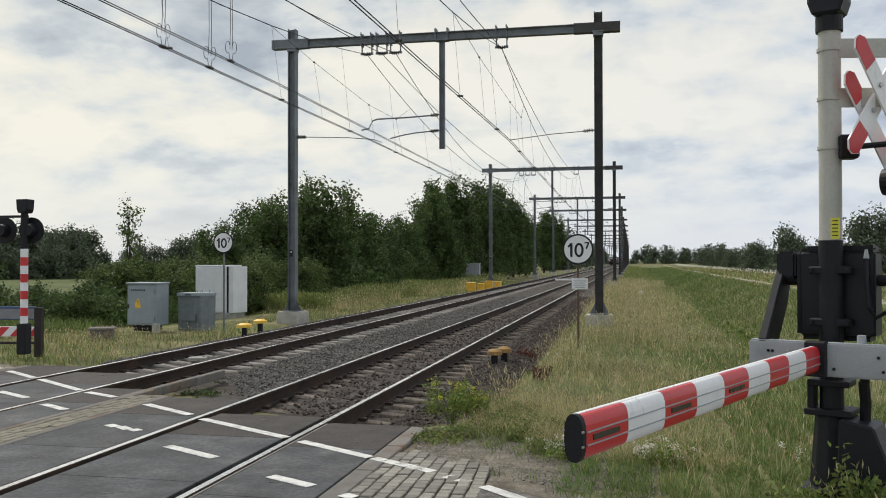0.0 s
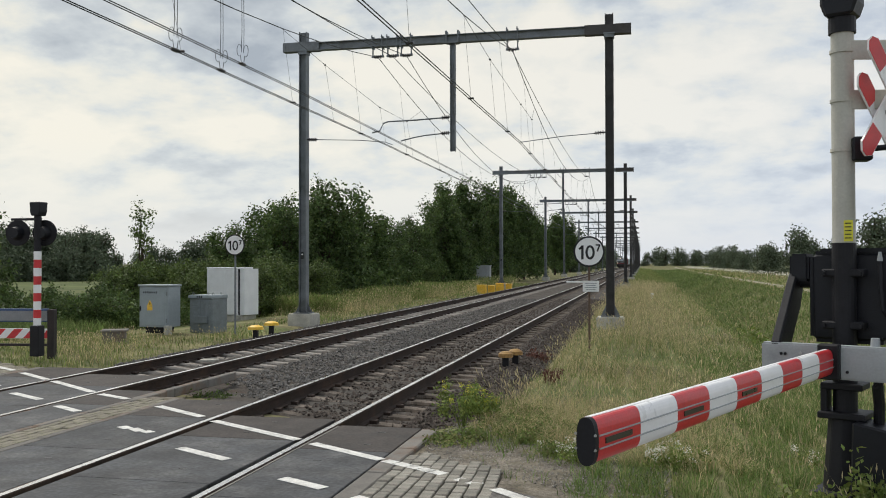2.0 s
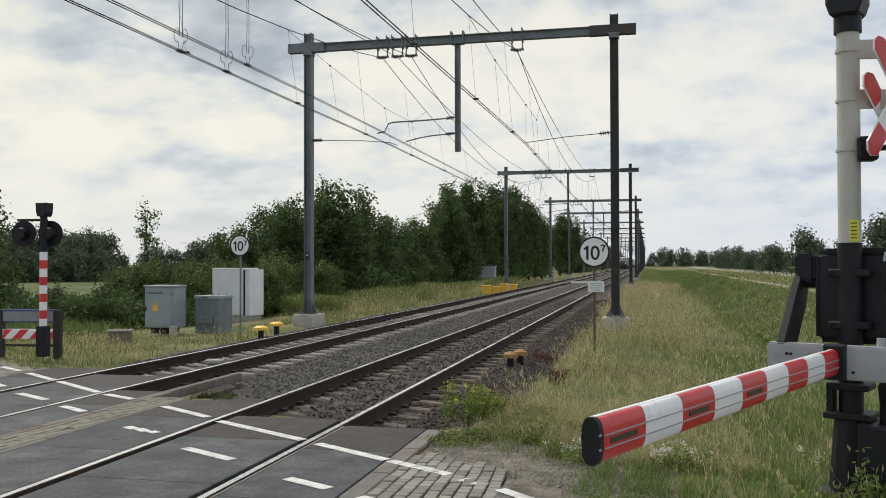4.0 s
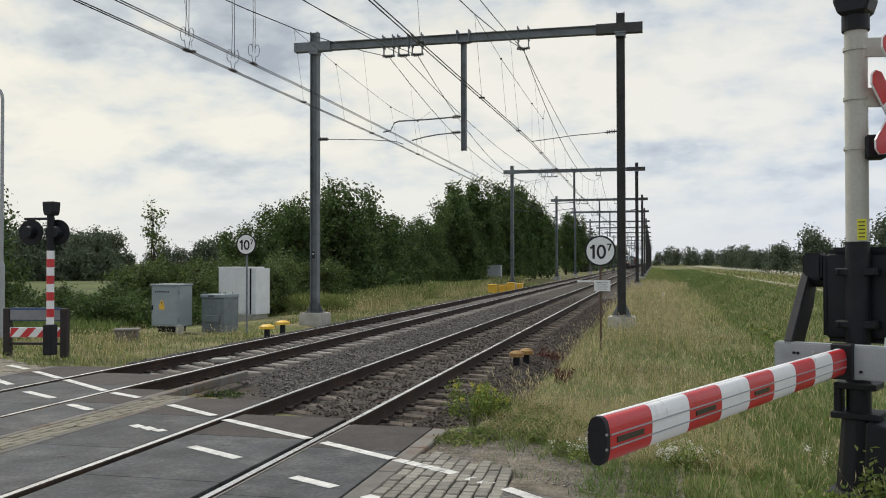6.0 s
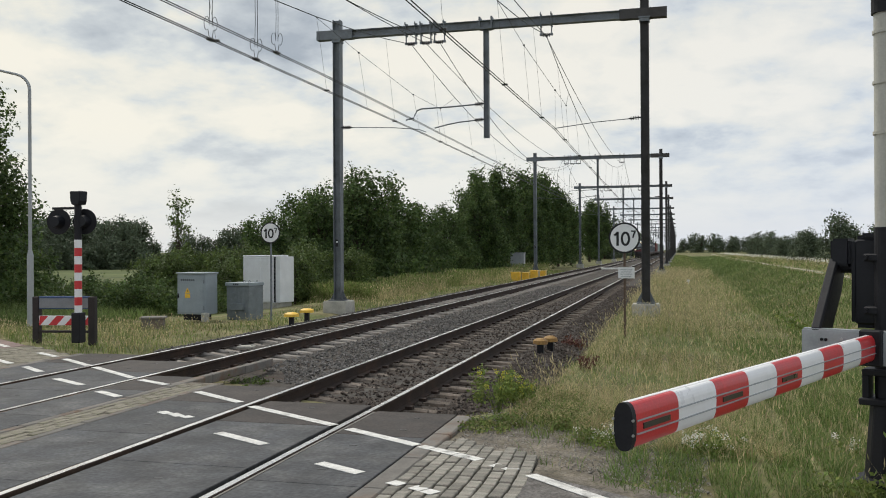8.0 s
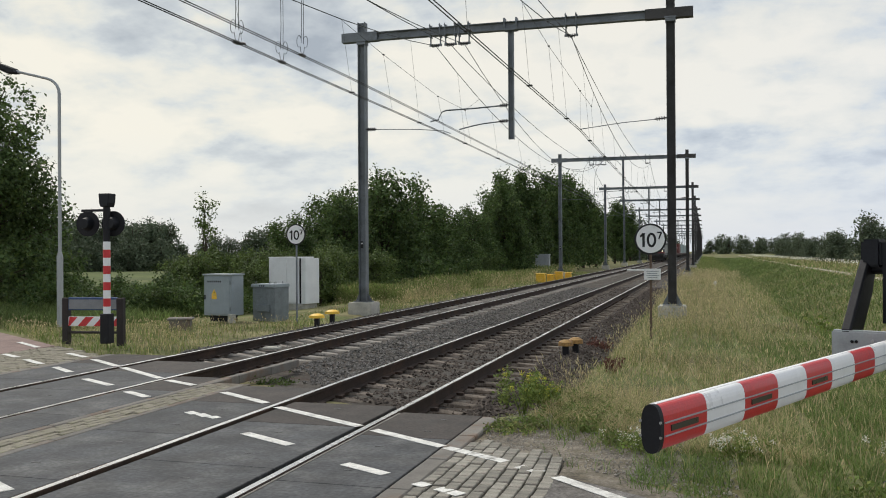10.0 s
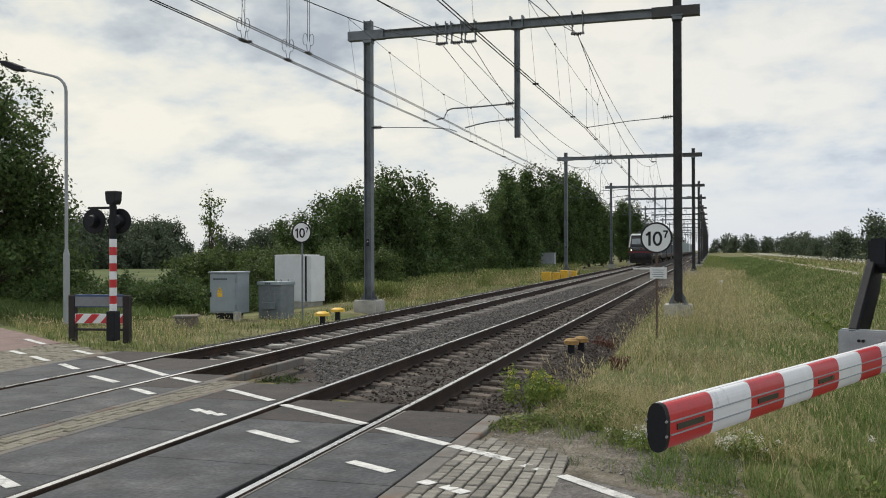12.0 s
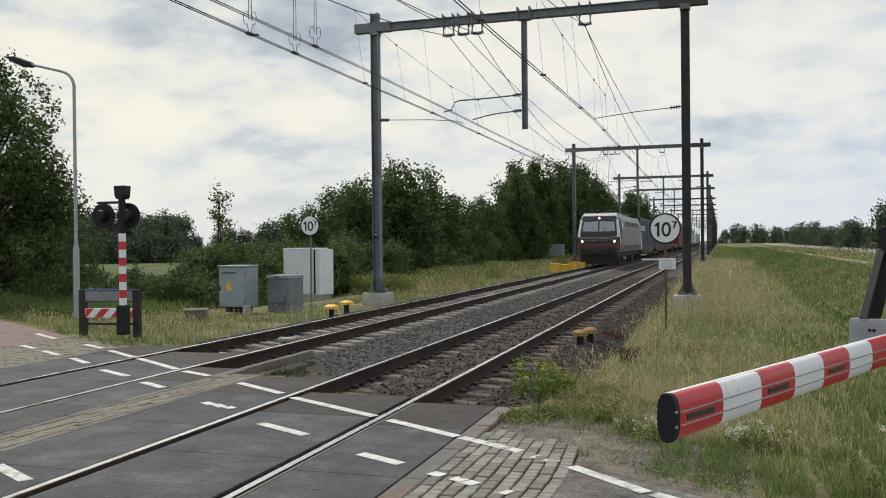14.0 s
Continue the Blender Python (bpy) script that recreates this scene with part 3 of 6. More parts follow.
def catenary_portal():
    g = thing("catenary_portal", "grey steel portal carrying the overhead wires over both tracks", "catenary portal", group="catenary portals")
    for x in (XL, XR):
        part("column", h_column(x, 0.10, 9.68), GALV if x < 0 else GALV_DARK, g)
        f = part("foundation", B((x, 0, -0.25), (0.85, 0.85, 0.66), 0.03, 2), CONCRETE, g, "pale concrete foundation block")
        bm = bmesh.new()
        box(bm, (x, 0, 0.10), (0.56, 0.52, 0.03))
        for sx in (-1, 1):
            prism(bm, [(0, 0.1), (sx * 0.17, 0.1), (0, 0.46)], 0.016, Matrix.Translation((x + sx * 0.13, 0.008, 0)) @ XZ)
        for sx in (-0.2, 0.2):
            for sy in (-0.19, 0.19):
                cyl(bm, (x + sx, sy, 0.08), (x + sx, sy, 0.17), 0.025, seg=6)
        part("base_plate", bm, GALV, g, "gusseted steel foot with bolts")
        bm = bmesh.new()
        box(bm, (x, 0, 9.04), (0.36, 0.34, 0.05))
        box(bm, (x, 0, 8.96), (0.31, 0.32, 0.10))
        part("bracket_plate", bm, GALV, g)
    tag = part("post_plate", B((XL, -0.15, 2.05), (0.10, 0.012, 0.24), 0.004), INK, g, "small dark plate on the column")
    part("plate_bar", B((XL, -0.158, 2.09), (0.06, 0.004, 0.05)), WHITEP, tag)
    # beam: rolled section, heavier sleeve at one end
    zc, h = 9.17, 0.27
    a, b, t, s = 0.12, h / 2, 0.024, 0.035
    part("beam", P([(-a, -b), (a, -b), (a, -b + t), (s, -b + t), (s, b - t), (a, b - t), (a, b), (-a, b), (-a, b - t), (-s, b - t), (-s, -b + t), (-a, -b + t)],
                   11.47, Matrix.Translation((-7.89, -0.02, zc)) @ YZ), GALV, g)
    for c, s in ((3.05, 1.45), (-7.25, 1.3)):
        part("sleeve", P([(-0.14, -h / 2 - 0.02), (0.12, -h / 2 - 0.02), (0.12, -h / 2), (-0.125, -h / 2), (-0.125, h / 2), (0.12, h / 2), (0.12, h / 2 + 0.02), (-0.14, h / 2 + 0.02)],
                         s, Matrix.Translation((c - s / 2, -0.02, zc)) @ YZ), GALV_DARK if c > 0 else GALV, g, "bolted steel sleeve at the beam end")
    part("drop_post", h_column(-1.98, 5.46, 9.08, 0.17, 0.17), GALV, g)
    bm = bmesh.new()
    box(bm, (-1.98, -0.02, 9.04), (0.34, 0.3, 0.06))
    for dx in (-0.2, 0.2):
        box(bm, (-1.98 + dx, -0.02, 9.22), (0.05, 0.3, 0.40))
    part("drop_post_head", bm, GALV, g)
    for x in (-4.55, -4.03, -3.56, 0.0):
        bm = bmesh.new()
        for dx in (-0.17, 0.17):
            for dy in (-0.15, 0.11):
                cyl(bm, (x + dx, dy, 8.98), (x + dx, dy, 9.42), 0.018, seg=6)
            box(bm, (x + dx, -0.02, 9.0), (0.05, 0.30, 0.04))
            box(bm, (x + dx, -0.02, 9.36), (0.05, 0.30, 0.03))
            box(bm, (x + dx, -0.02, 8.86), (0.035, 0.05, 0.30))
            cyl(bm, (x + dx, -0.02, 8.69), (x + dx, -0.02, 8.76), 0.05, seg=8)
        box(bm, (x, -0.02, 8.71), (0.36, 0.02, 0.02))
        hg = part("hanger", bm, GALV, g, "bolted wire hanger under the beam")
        insulator((x - 0.16, -0.02, 8.71), (x + 0.16, -0.02, 8.71), hg)
    # registration arms
    part("registration_arm", T([(-2.35, 0, 6.58), (-3.2, 0, 6.54), (-4.2, 0, 6.52), (-4.36, 0, 6.47), (-4.44, 0, 6.32), (-4.48, 0, 6.22), (-4.75, 0, 6.17)], 0.026), GALV, g)
    insulator((-2.07, 0, 6.60), (-2.4, 0, 6.58), g)
    part("registration_arm", T([(-2.35, 0, 6.06), (-2.9, 0, 6.02), (-3.3, 0, 5.96), (-3.75, 0, 5.86)], 0.022), GALV, g)
    insulator((-2.07, 0, 6.08), (-2.4, 0, 6.06), g)
    part("registration_arm", T([(XL + 0.45, 0, 6.0), (-5.2, 0, 5.93), (-4.3, 0, 5.84), (-4.05, 0, 5.74)], 0.014), GALV, g)
    insulator((XL + 0.13, 0, 6.01), (XL + 0.5, 0, 6.0), g)
    part("registration_arm", T([(XR - 0.45, 0, 5.90), (1.6, 0, 5.84), (0.7, 0, 5.74), (0.25, 0, 5.69)], 0.014), GALV, g)
    insulator((XR - 0.5, 0, 5.90), (XR - 0.13, 0, 5.93), g)
    return g


def overhead_line():
    g = catenary_portal()
    g.matrix_world = at(0, PORTAL_Y[0])
    for y in PORTAL_Y[1:]:
        copy_thing(g, Matrix.Translation((XL, y, 0.04)) @ Matrix.Diagonal((0.972, 1, 1, 1)) @ Matrix.Translation((-XL, 0, 0)))
    spans = [PORTAL_Y[0] - 43.3] + PORTAL_Y[:11]

    def sag_line(x, zs, dip, ya, yb, n=16, xb=None, za=None):
        out = []
        for i in range(n + 1):
            k = i / n
            out.append((x + ((xb if xb is not None else x) - x) * k, ya + (yb - ya) * k, (za if za is not None else zs) * (1 - k) + zs * k - dip * 4 * k * (1 - k)))
        return out

    def wires(x, zc, zs, dip, label, sep=0.035, hang=8, first=None, stag=0.27, xm=None):
        xm = x if xm is None else xm
        w = thing("overhead_wires", label, "overhead wires")
        pts = []
        for j, (ya, yb) in enumerate(zip(spans, spans[1:])):
            st = stag if j % 2 else -stag
            pts += [(x + st * (1 - 2 * k), ya + (yb - ya) * k, zc - 0.04 * math.sin(math.pi * k)) for k in (0, 0.25, 0.5, 0.75)]
        for dx in (-sep, sep):
            part("contact_wire", T([(a + dx, b, c) for a, b, c in pts], 0.0105, 5), WIRE, w)
        mes = []
        dips = [first or dip] + [dip] * len(spans)
        for ya, yb, dd in zip(spans, spans[1:], dips):
            mes += sag_line(xm, zs, dd, ya, yb)[:-1]
        part("messenger_wire", T(mes, 0.012, 5), WIRE, w)
        # stitch wires slung under the messenger at the first two supports
        for j in (1, 2):
            yp, st = spans[j], (stag if j % 2 else -stag)
            za = zs - dips[j - 1] * 4 * 0.19 * 0.81
            zb = zs - dips[j] * 4 * 0.14 * 0.86
            low = zc + 1.28
            line = [(xm, yp - 8.2, za), (xm + st * 0.5, yp - 5.2, low + 0.28), (xm + st, yp, low - 0.02), (xm + st * 0.7, yp + 3.6, low + 0.06), (xm, yp + 6.0, zb)]
            part("stitch_wire", T(line, 0.006, 5), WIRE, w, "thin stitch wire under the support")
            for a, b, c in line[1:-1]:
                part("dropper", T([(a, b, c), (x + st, b, zc)], 0.0035, 4), WIRE, w)
                part("clamp", B((a, b, c), (0.05, 0.05, 0.04), 0.006), INSUL, w)
        for j, (ya, yb) in enumerate(zip(spans[:5], spans[1:6])):
            for i in range(hang):
                k = (i + 0.5) / hang
                st = (stag if j % 2 else -stag) * (1 - 2 * k)
                y, zt = ya + (yb - ya) * k, zs - dips[j] * 4 * k * (1 - k)
                part("dropper", T([(xm, y, zt), (x + st, y, zc)], 0.0035, 4), WIRE, w)
                if j < 3:
                    part("clamp", B((x + st, y, zc - 0.01), (0.14, 0.06, 0.04), 0.008), INSUL, w)
        return w

    wires(0.0, 5.66, 8.70, 1.75, "twin contact wires and sagging messenger over the nearer track")
    wires(-4.33, 5.75, 8.70, 1.68, "twin contact wires and sagging messenger over the farther track", first=1.85, stag=0.06, xm=-4.55)
    # second, raised run over the farther track where two wire lengths overlap
    w = thing("overlap_wires", "raised second run of contact wires with looped jumpers", "overhead wires")
    run = [(-4.95, -14.3, 6.35), (-4.62, 12, 6.15), (-4.42, 22, 6.15), (-4.42, PORTAL_Y[0], 6.13), (-4.0, 50, 5.80), (-4.0, 74, 5.7)]
    for dx in (-0.04, 0.04):
        part("contact_wire", T([(a + dx, b, c) for a, b, c in run], 0.0105, 5), WIRE, w)
    part("messenger_wire", T(sag_line(-4.03, 8.70, 1.0, -13.4, PORTAL_Y[0]), 0.012, 5), WIRE, w)
    part("messenger_wire", T(sag_line(-3.56, 8.70, 1.45, -13.4, PORTAL_Y[0]), 0.012, 5), WIRE, w)
    part("messenger_wire", T(sag_line(-4.03, 8.70, 0.75, PORTAL_Y[0], PORTAL_Y[1]), 0.012, 5), WIRE, w)
    part("messenger_wire", T(sag_line(-3.56, 8.70, 1.9, PORTAL_Y[0], PORTAL_Y[1], xb=-4.3), 0.012, 5), WIRE, w)
    part("feeder_wire", T(sag_line(-0.05, 8.70, 0.89, -13.4, PORTAL_Y[0], xb=-0.02), 0.012, 5), WIRE, w)
    part("feeder_wire", T(sag_line(-0.02, 8.70, 0.5, PORTAL_Y[0], PORTAL_Y[1], xb=-0.3), 0.012, 5), WIRE, w)
    for y, x, zt, zb in ((16.3, -4.38, 7.6, 5.75), (18.1, -4.35, 7.6, 5.75), (19.3, -4.45, 7.7, 6.15)):
        for d in (-0.05, 0.05):
            k = 1 if d > 0 else -1
            loop = [(x + k * (0.055 - 0.055 * math.cos(a)), y + d, zb + 0.30 + 0.13 * math.sin(a)) for a in [radians(-20 + 32 * i) for i in range(11)]]
            part("jumper", T([(x, y + d, zt), (x + 0.01, y + d, zb + 0.8)] + loop + [(x, y + d, zb)], 0.0065, 5), WIRE, w)
        part("clamp", B((x, y, zb), (0.10, 0.2, 0.05), 0.01), INSUL, w)

    for y, x in ((66.0, -4.4), (67.5, -3.7)):
        arc = [(x + 1.1 - 1.1 * math.cos(a), y + 0.3 * a, 6.6 + 2.0 * math.sin(a) ** 0.7) for a in [radians(15 * i) for i in range(0, 10)]]
        part("jumper", T([(x, y, 5.75)] + arc, 0.012, 5), WIRE, w, "arched jumper cable")


overhead_line()


# ---- signs, cabinets and lineside things ----
def speed_board(m, post_h, r, label, plate=False):
    g = thing("speed_sign", label, "sign", m, group="round kilometre signs")
    part("post", C((0, 0, -0.4), (0, 0, post_h + r * 0.5), 0.028, seg=10), RUSTPOST if plate else GALV, g)
    disc = part("disc", soft(C((0, -0.045, post_h + r * 0.82), (0, -0.033, post_h + r * 0.82), r, seg=48), 0.003), INK, g, "black-rimmed round plate")
    part("face", C((0, -0.051, post_h + r * 0.82), (0, -0.045, post_h + r * 0.82), r * 0.885, seg=48), WHITE, disc, "white enamel face")
    R = Matrix(((1, 0, 0, 0), (0, 0, -1, 0), (0, 1, 0, 0), (0, 0, 0, 1)))
    z = post_h + r * 0.82
    k = r / 0.365
    zc, front = z - 0.02 * k, Matrix.Translation((0, -0.0525, 0)) @ XZ
    def stroke(pts, w, name):
        """A flat figure stroke of even width along a line of points."""
        bm = bmesh.new()
        rows = []
        for i, p in enumerate(pts):
            d = (Vector(pts[min(i + 1, len(pts) - 1)]) - Vector(pts[max(i - 1, 0)])).normalized()
            n = Vector((-d.y, d.x)) * w / 2
            rows.append([bm.verts.new(front @ Vector((p[0] + e * n.x, p[1] + e * n.y, dz))) for dz in (0, 0.003) for e in (-1, 1)])
        for a, b in zip(rows, rows[1:]):
            for i, j in ((0, 1), (1, 3), (3, 2), (2, 0)):
                bm.faces.new((a[i], a[j], b[j], b[i]))
        bm.faces.new((rows[0][0], rows[0][1], rows[0][3], rows[0][2]))
        bm.faces.new((rows[-1][0], rows[-1][1], rows[-1][3], rows[-1][2]))
        bmesh.ops.recalc_face_normals(bm, faces=bm.faces)
        return part(name, bm, INK, disc)
    h = 0.165 * k
    stroke([(-0.155 * k, zc - h), (-0.155 * k, zc + h)], 0.056 * k, "numeral")
    stroke([(-0.235 * k, zc + h - 0.085 * k), (-0.195 * k, zc + h - 0.06 * k), (-0.152 * k, zc + h - 0.012 * k)], 0.048 * k, "numeral")
    stroke([(0.025 * k + 0.082 * k * math.sin(a), zc + (h - 0.021 * k) * math.cos(a)) for a in [2 * math.pi * i / 28 for i in range(29)]], 0.053 * k, "numeral")
    stroke([(0.155 * k, zc + h + 0.01 * k), (0.262 * k, zc + h + 0.01 * k)], 0.033 * k, "small_numeral")
    stroke([(0.25 * k, zc + h + 0.006 * k), (0.215 * k, zc + 0.09 * k), (0.195 * k, zc + 0.02 * k)], 0.036 * k, "small_numeral")
    part("clamp", B((0, -0.02, z), (0.1, 0.04, 0.05), 0.006), GALV, g)
    if plate:
        p = part("plate", B((0.04, -0.04, post_h - 0.52), (0.38, 0.012, 0.26), 0.004), WHITEP, g, "small white plate with faint lines")
        for k in range(4):
            part("line_bar", B((0.04, -0.048, post_h - 0.45 - 0.05 * k), (0.28 - 0.05 * (k % 2), 0.003, 0.012)), CAB_DARK, p)
        part("pointer", B((-0.33, -0.02, post_h - 0.42), (0.42, 0.02, 0.04), 0.006, m=Matrix()), WHITEP, g, "white pointer board")
    return g


speed_board(at(2.85, 22.6, -0.29), 2.04, 0.365, "white round railway sign reading ten and small seven", plate=True)
speed_board(at(-7.55, 25.4, -0.35), 2.42, 0.31, "smaller-looking white round railway sign by the cabinets")


def warning_sticker(parent, x, z, y, s=1.0):
    R = Matrix.Translation((x, y, z)) @ XZ
    part("warning_label", P([(-0.11 * s, 0), (0.11 * s, 0), (0.11 * s, 0.15 * s), (-0.11 * s, 0.15 * s)], 0.003, R), YELLOW, parent, "yellow high-voltage label")
    part("warning_triangle", P([(-0.12 * s, 0.16 * s), (0.12 * s, 0.16 * s), (0, 0.36 * s)], 0.003, R), YELLOW, parent, "yellow warning triangle")
    part("bolt_mark", P([(-0.02 * s, 0.19 * s), (0.03 * s, 0.24 * s), (0.0, 0.25 * s), (0.02 * s, 0.31 * s), (-0.03 * s, 0.25 * s), (0.005 * s, 0.24 * s)], 0.002, Matrix.Translation((x, y - 0.003, z)) @ XZ), INK, parent)


def relay_cabinet():
    g = thing("relay_cabinet", "grey sheet-steel cabinet with a yellow high-voltage label on a low stand", "cabinet", at(-10.22, 25.45, -0.28, -6))
    w, d, h = 1.02, 0.62, 1.22
    part("body", B((0, d / 2, 0.16 + h / 2), (w, d, h), 0.012, 2), CAB_GREY, g)
    part("roof", B((0, d / 2 - 0.01, 0.16 + h + 0.025), (w + 0.06, d + 0.07, 0.05), 0.012), CAB_GREY, g)
    door = part("door", B((-0.02, -0.009, 0.16 + h / 2), (w - 0.10, 0.018, h - 0.10), 0.006), CAB_GREY, g)
    part("door_handle", B((-0.45, -0.03, 0.72), (0.03, 0.04, 0.14), 0.008), BLACK, door, "black latch")
    for z in (0.36, 1.16):
        part("hinge", C((0.47, -0.022, z - 0.06), (0.47, -0.022, z + 0.06), 0.014, seg=8), CAB_DARK, door)
    for k in range(7):
        part("number_bar", B((-0.34 + 0.075 * k, -0.0195, 1.20), (0.045, 0.003, 0.055)), INK, door)
    warning_sticker(door, -0.12, 0.66, -0.018, 0.85)
    part("plinth", B((0, d / 2, 0.07), (w - 0.3, d - 0.2, 0.2), 0.01), BLACK, g, "dark recessed base")
    part("foot_block", B((0.58, -0.10, 0.04), (0.19, 0.17, 0.36), 0.015), CONCRETE, g, "pale concrete marker block")
    return g


def battery_cabinet():
    g = thing("junction_cabinet", "small dull zinc cabinet with two doors and a pale lid", "cabinet", at(-9.06, 26.2, -0.40, -14))
    w, d, h = 0.90, 0.66, 1.12
    part("body", B((0, d / 2, h / 2), (w, d, h), 0.01), CAB_DARK, g)
    part("lid", B((0, d / 2 - 0.02, h + 0.05), (w + 0.05, d + 0.08, 0.10), 0.015, 2), CAB_GREY, g, "pale flat lid")
    for sx in (-1, 1):
        door = part("door", B((sx * w / 4, -0.008, h / 2), (w / 2 - 0.03, 0.016, h - 0.06), 0.005), CAB_DARK, g)
        for z in (0.14, 0.19, 0.86, 0.91):
            part("vent_slot", B((sx * w / 4, -0.02, z), (0.26, 0.012, 0.022), 0.004), CAB_DARK, door)
    part("lock_box", B((0.04, -0.055, 0.48), (0.50, 0.09, 0.22), 0.012), CAB_DARK, g)
    for x in (-0.40, 0.18, 0.38):
        part("lifting_eye", T([(x + 0.04 * math.cos(a), 0.1, h + 0.13 + 0.04 * math.sin(a)) for a in [i * math.pi / 4 for i in range(9)]], 0.010, 5), GALV, g)
    for k in range(3):
        part("number_bar", B((-0.10 + 0.08 * k, -0.062, h + 0.05), (0.05, 0.003, 0.05)), INK, g)
    return g


def white_cabinet():
    g = thing("white_equipment_cabinet", "tall white double cabinet on a concrete base", "cabinet", at(-12.38, 34.2, -0.55, -16))
    w, d, h = 1.55, 0.95, 1.86
    part("base", B((0.1, d / 2, 0.03), (w + 0.25, d - 0.04, 0.48), 0.01), CONCRETE, g, "grey concrete plinth")
    part("body", B((0, d / 2, 0.27 + h / 2), (w, d, h), 0.015, 2), CAB_WHITE, g)
    # black filler block paints the shade of the open gap
    part("gap_shade", B((w / 2 + 0.03, d / 2, 0.27 + h / 2), (0.07, d - 0.2, h - 0.04)), BLACK, g, "black strip for the shade in the gap between the units")
    part("side_unit", B((w / 2 + 0.19, d / 2 + 0.06, 0.27 + h / 2), (0.24, d - 0.1, h - 0.02), 0.012, 2), CAB_WHITE, g)
    for sx in (-1, 1):
        door = part("door", B((sx * w / 4 + 0.1, -0.014, 0.27 + h / 2), (w / 2 - 0.03 - sx * 0.2, 0.028, h - 0.08), 0.008), CAB_WHITE, g)
        part("door_handle", B((-sx * 0.05 + sx * 0.06, -0.035, 1.1), (0.03, 0.03, 0.16), 0.006), GREYBEAM, door)
    part("notice", B((0.25, -0.024, 1.82), (0.34, 0.006, 0.22)), WHITEP, g, "pale notice sheet")
    warning_sticker(g, -0.22, 1.02, -0.022, 0.7)
    part("roof", B((0, d / 2, 0.27 + h + 0.02), (w + 0.04, d + 0.05, 0.05), 0.012), CAB_WHITE, g)
    part("door_seam", B((0.1, -0.003, 0.27 + h / 2), (0.026, 0.006, h - 0.08)), BLACK, g, "dark seam between the doors")
    return g


relay_cabinet(); battery_cabinet(); white_cabinet()


def far_cabinet():
    g = thing("grey_lineside_cabinet", "grey green lineside cabinet below the trees", "cabinet", at(-10.2, 82.0, -0.35))
    part("body", B((0, 0.4, 0.95), (1.25, 0.8, 1.8), 0.02), GREYBEAM, g)
    part("roof", B((0, 0.4, 1.88), (1.35, 0.9, 0.08), 0.02), GREYBEAM, g)
    part("door", B((-0.05, -0.01, 0.95), (1.05, 0.02, 1.65), 0.006), GREYBEAM, g)


far_cabinet()


def buried_lid(m):
    g = thing("concrete_chamber", "low concrete cable chamber half hidden in grass", "cable chamber", m)
    part("body", B((0, 0, 0.05), (0.56, 0.46, 0.4), 0.02), KERB, g)
    part("lid", B((0, 0, 0.27), (0.66, 0.54, 0.06), 0.015), KERB, g)


buried_lid(at(-9.68, 22.6, -0.27, 24))


def yellow_marker(m, label, r=0.16, paint=None):
    g = thing("yellow_capped_post", label, "marker post", m, group="yellow capped posts")
    part("stem", B((0, 0, 0.12), (0.12, 0.12, 0.42), 0.01), BLACK, g, "black stem")
    bm = bmesh.new()
    cyl(bm, (0, 0, 0.33), (0, 0, 0.40), r, r * 0.95, 20)
    cyl(bm, (0, 0, 0.40), (0, 0, 0.44), r * 0.95, r * 0.5, 20)
    part("cap", bm, paint or YELLOW, g, "faded yellow mushroom cap", smooth=False)


for x, y in ((-5.95, 23.3), (-6.2, 24.9)):
    yellow_marker(at(x, y, -0.30), "yellow mushroom-capped post beside the farther track", 0.21)
for x, y in ((1.50, 18.3), (1.62, 18.8)):
    yellow_marker(at(x, y, -0.36), "rusty yellow mushroom-capped post beside the nearer track", 0.145, RUSTY_YELLOW)


def yellow_box_row():
    for i, (dx, w, h) in enumerate(((1.25, 0.60, 0.56), (1.85, 0.45, 0.50), (2.35, 0.5, 0.66), (2.9, 0.40, 0.6))):
        g = thing("yellow_track_box", "yellow steel track equipment box beside the track", "equipment box", at(-8.1 + dx, 62.5 + 0.6 * i, -0.35), group="yellow boxes")
        part("body", B((0, 0, h / 2), (w, 0.6, h), 0.03, 2), YELLOW, g)
        part("lid", B((0, 0, h + 0.03), (w + 0.05, 0.66, 0.06), 0.02), YELLOW, g)


yellow_box_row()


# ---- level-crossing barrier ----
def oval(w, h, n=28, e=2.6):
    out = []
    for i in range(n):
        a = 2 * math.pi * i / n
        c, s = math.cos(a), math.sin(a)
        out.append((w / 2 * math.copysign(abs(c) ** (2 / e), c), h / 2 * math.copysign(abs(s) ** (2 / e), s)))
    return out


def hexa(r, h, p, d):
    return C(p, Vector(p) + Vector(d) * h, r, seg=6)


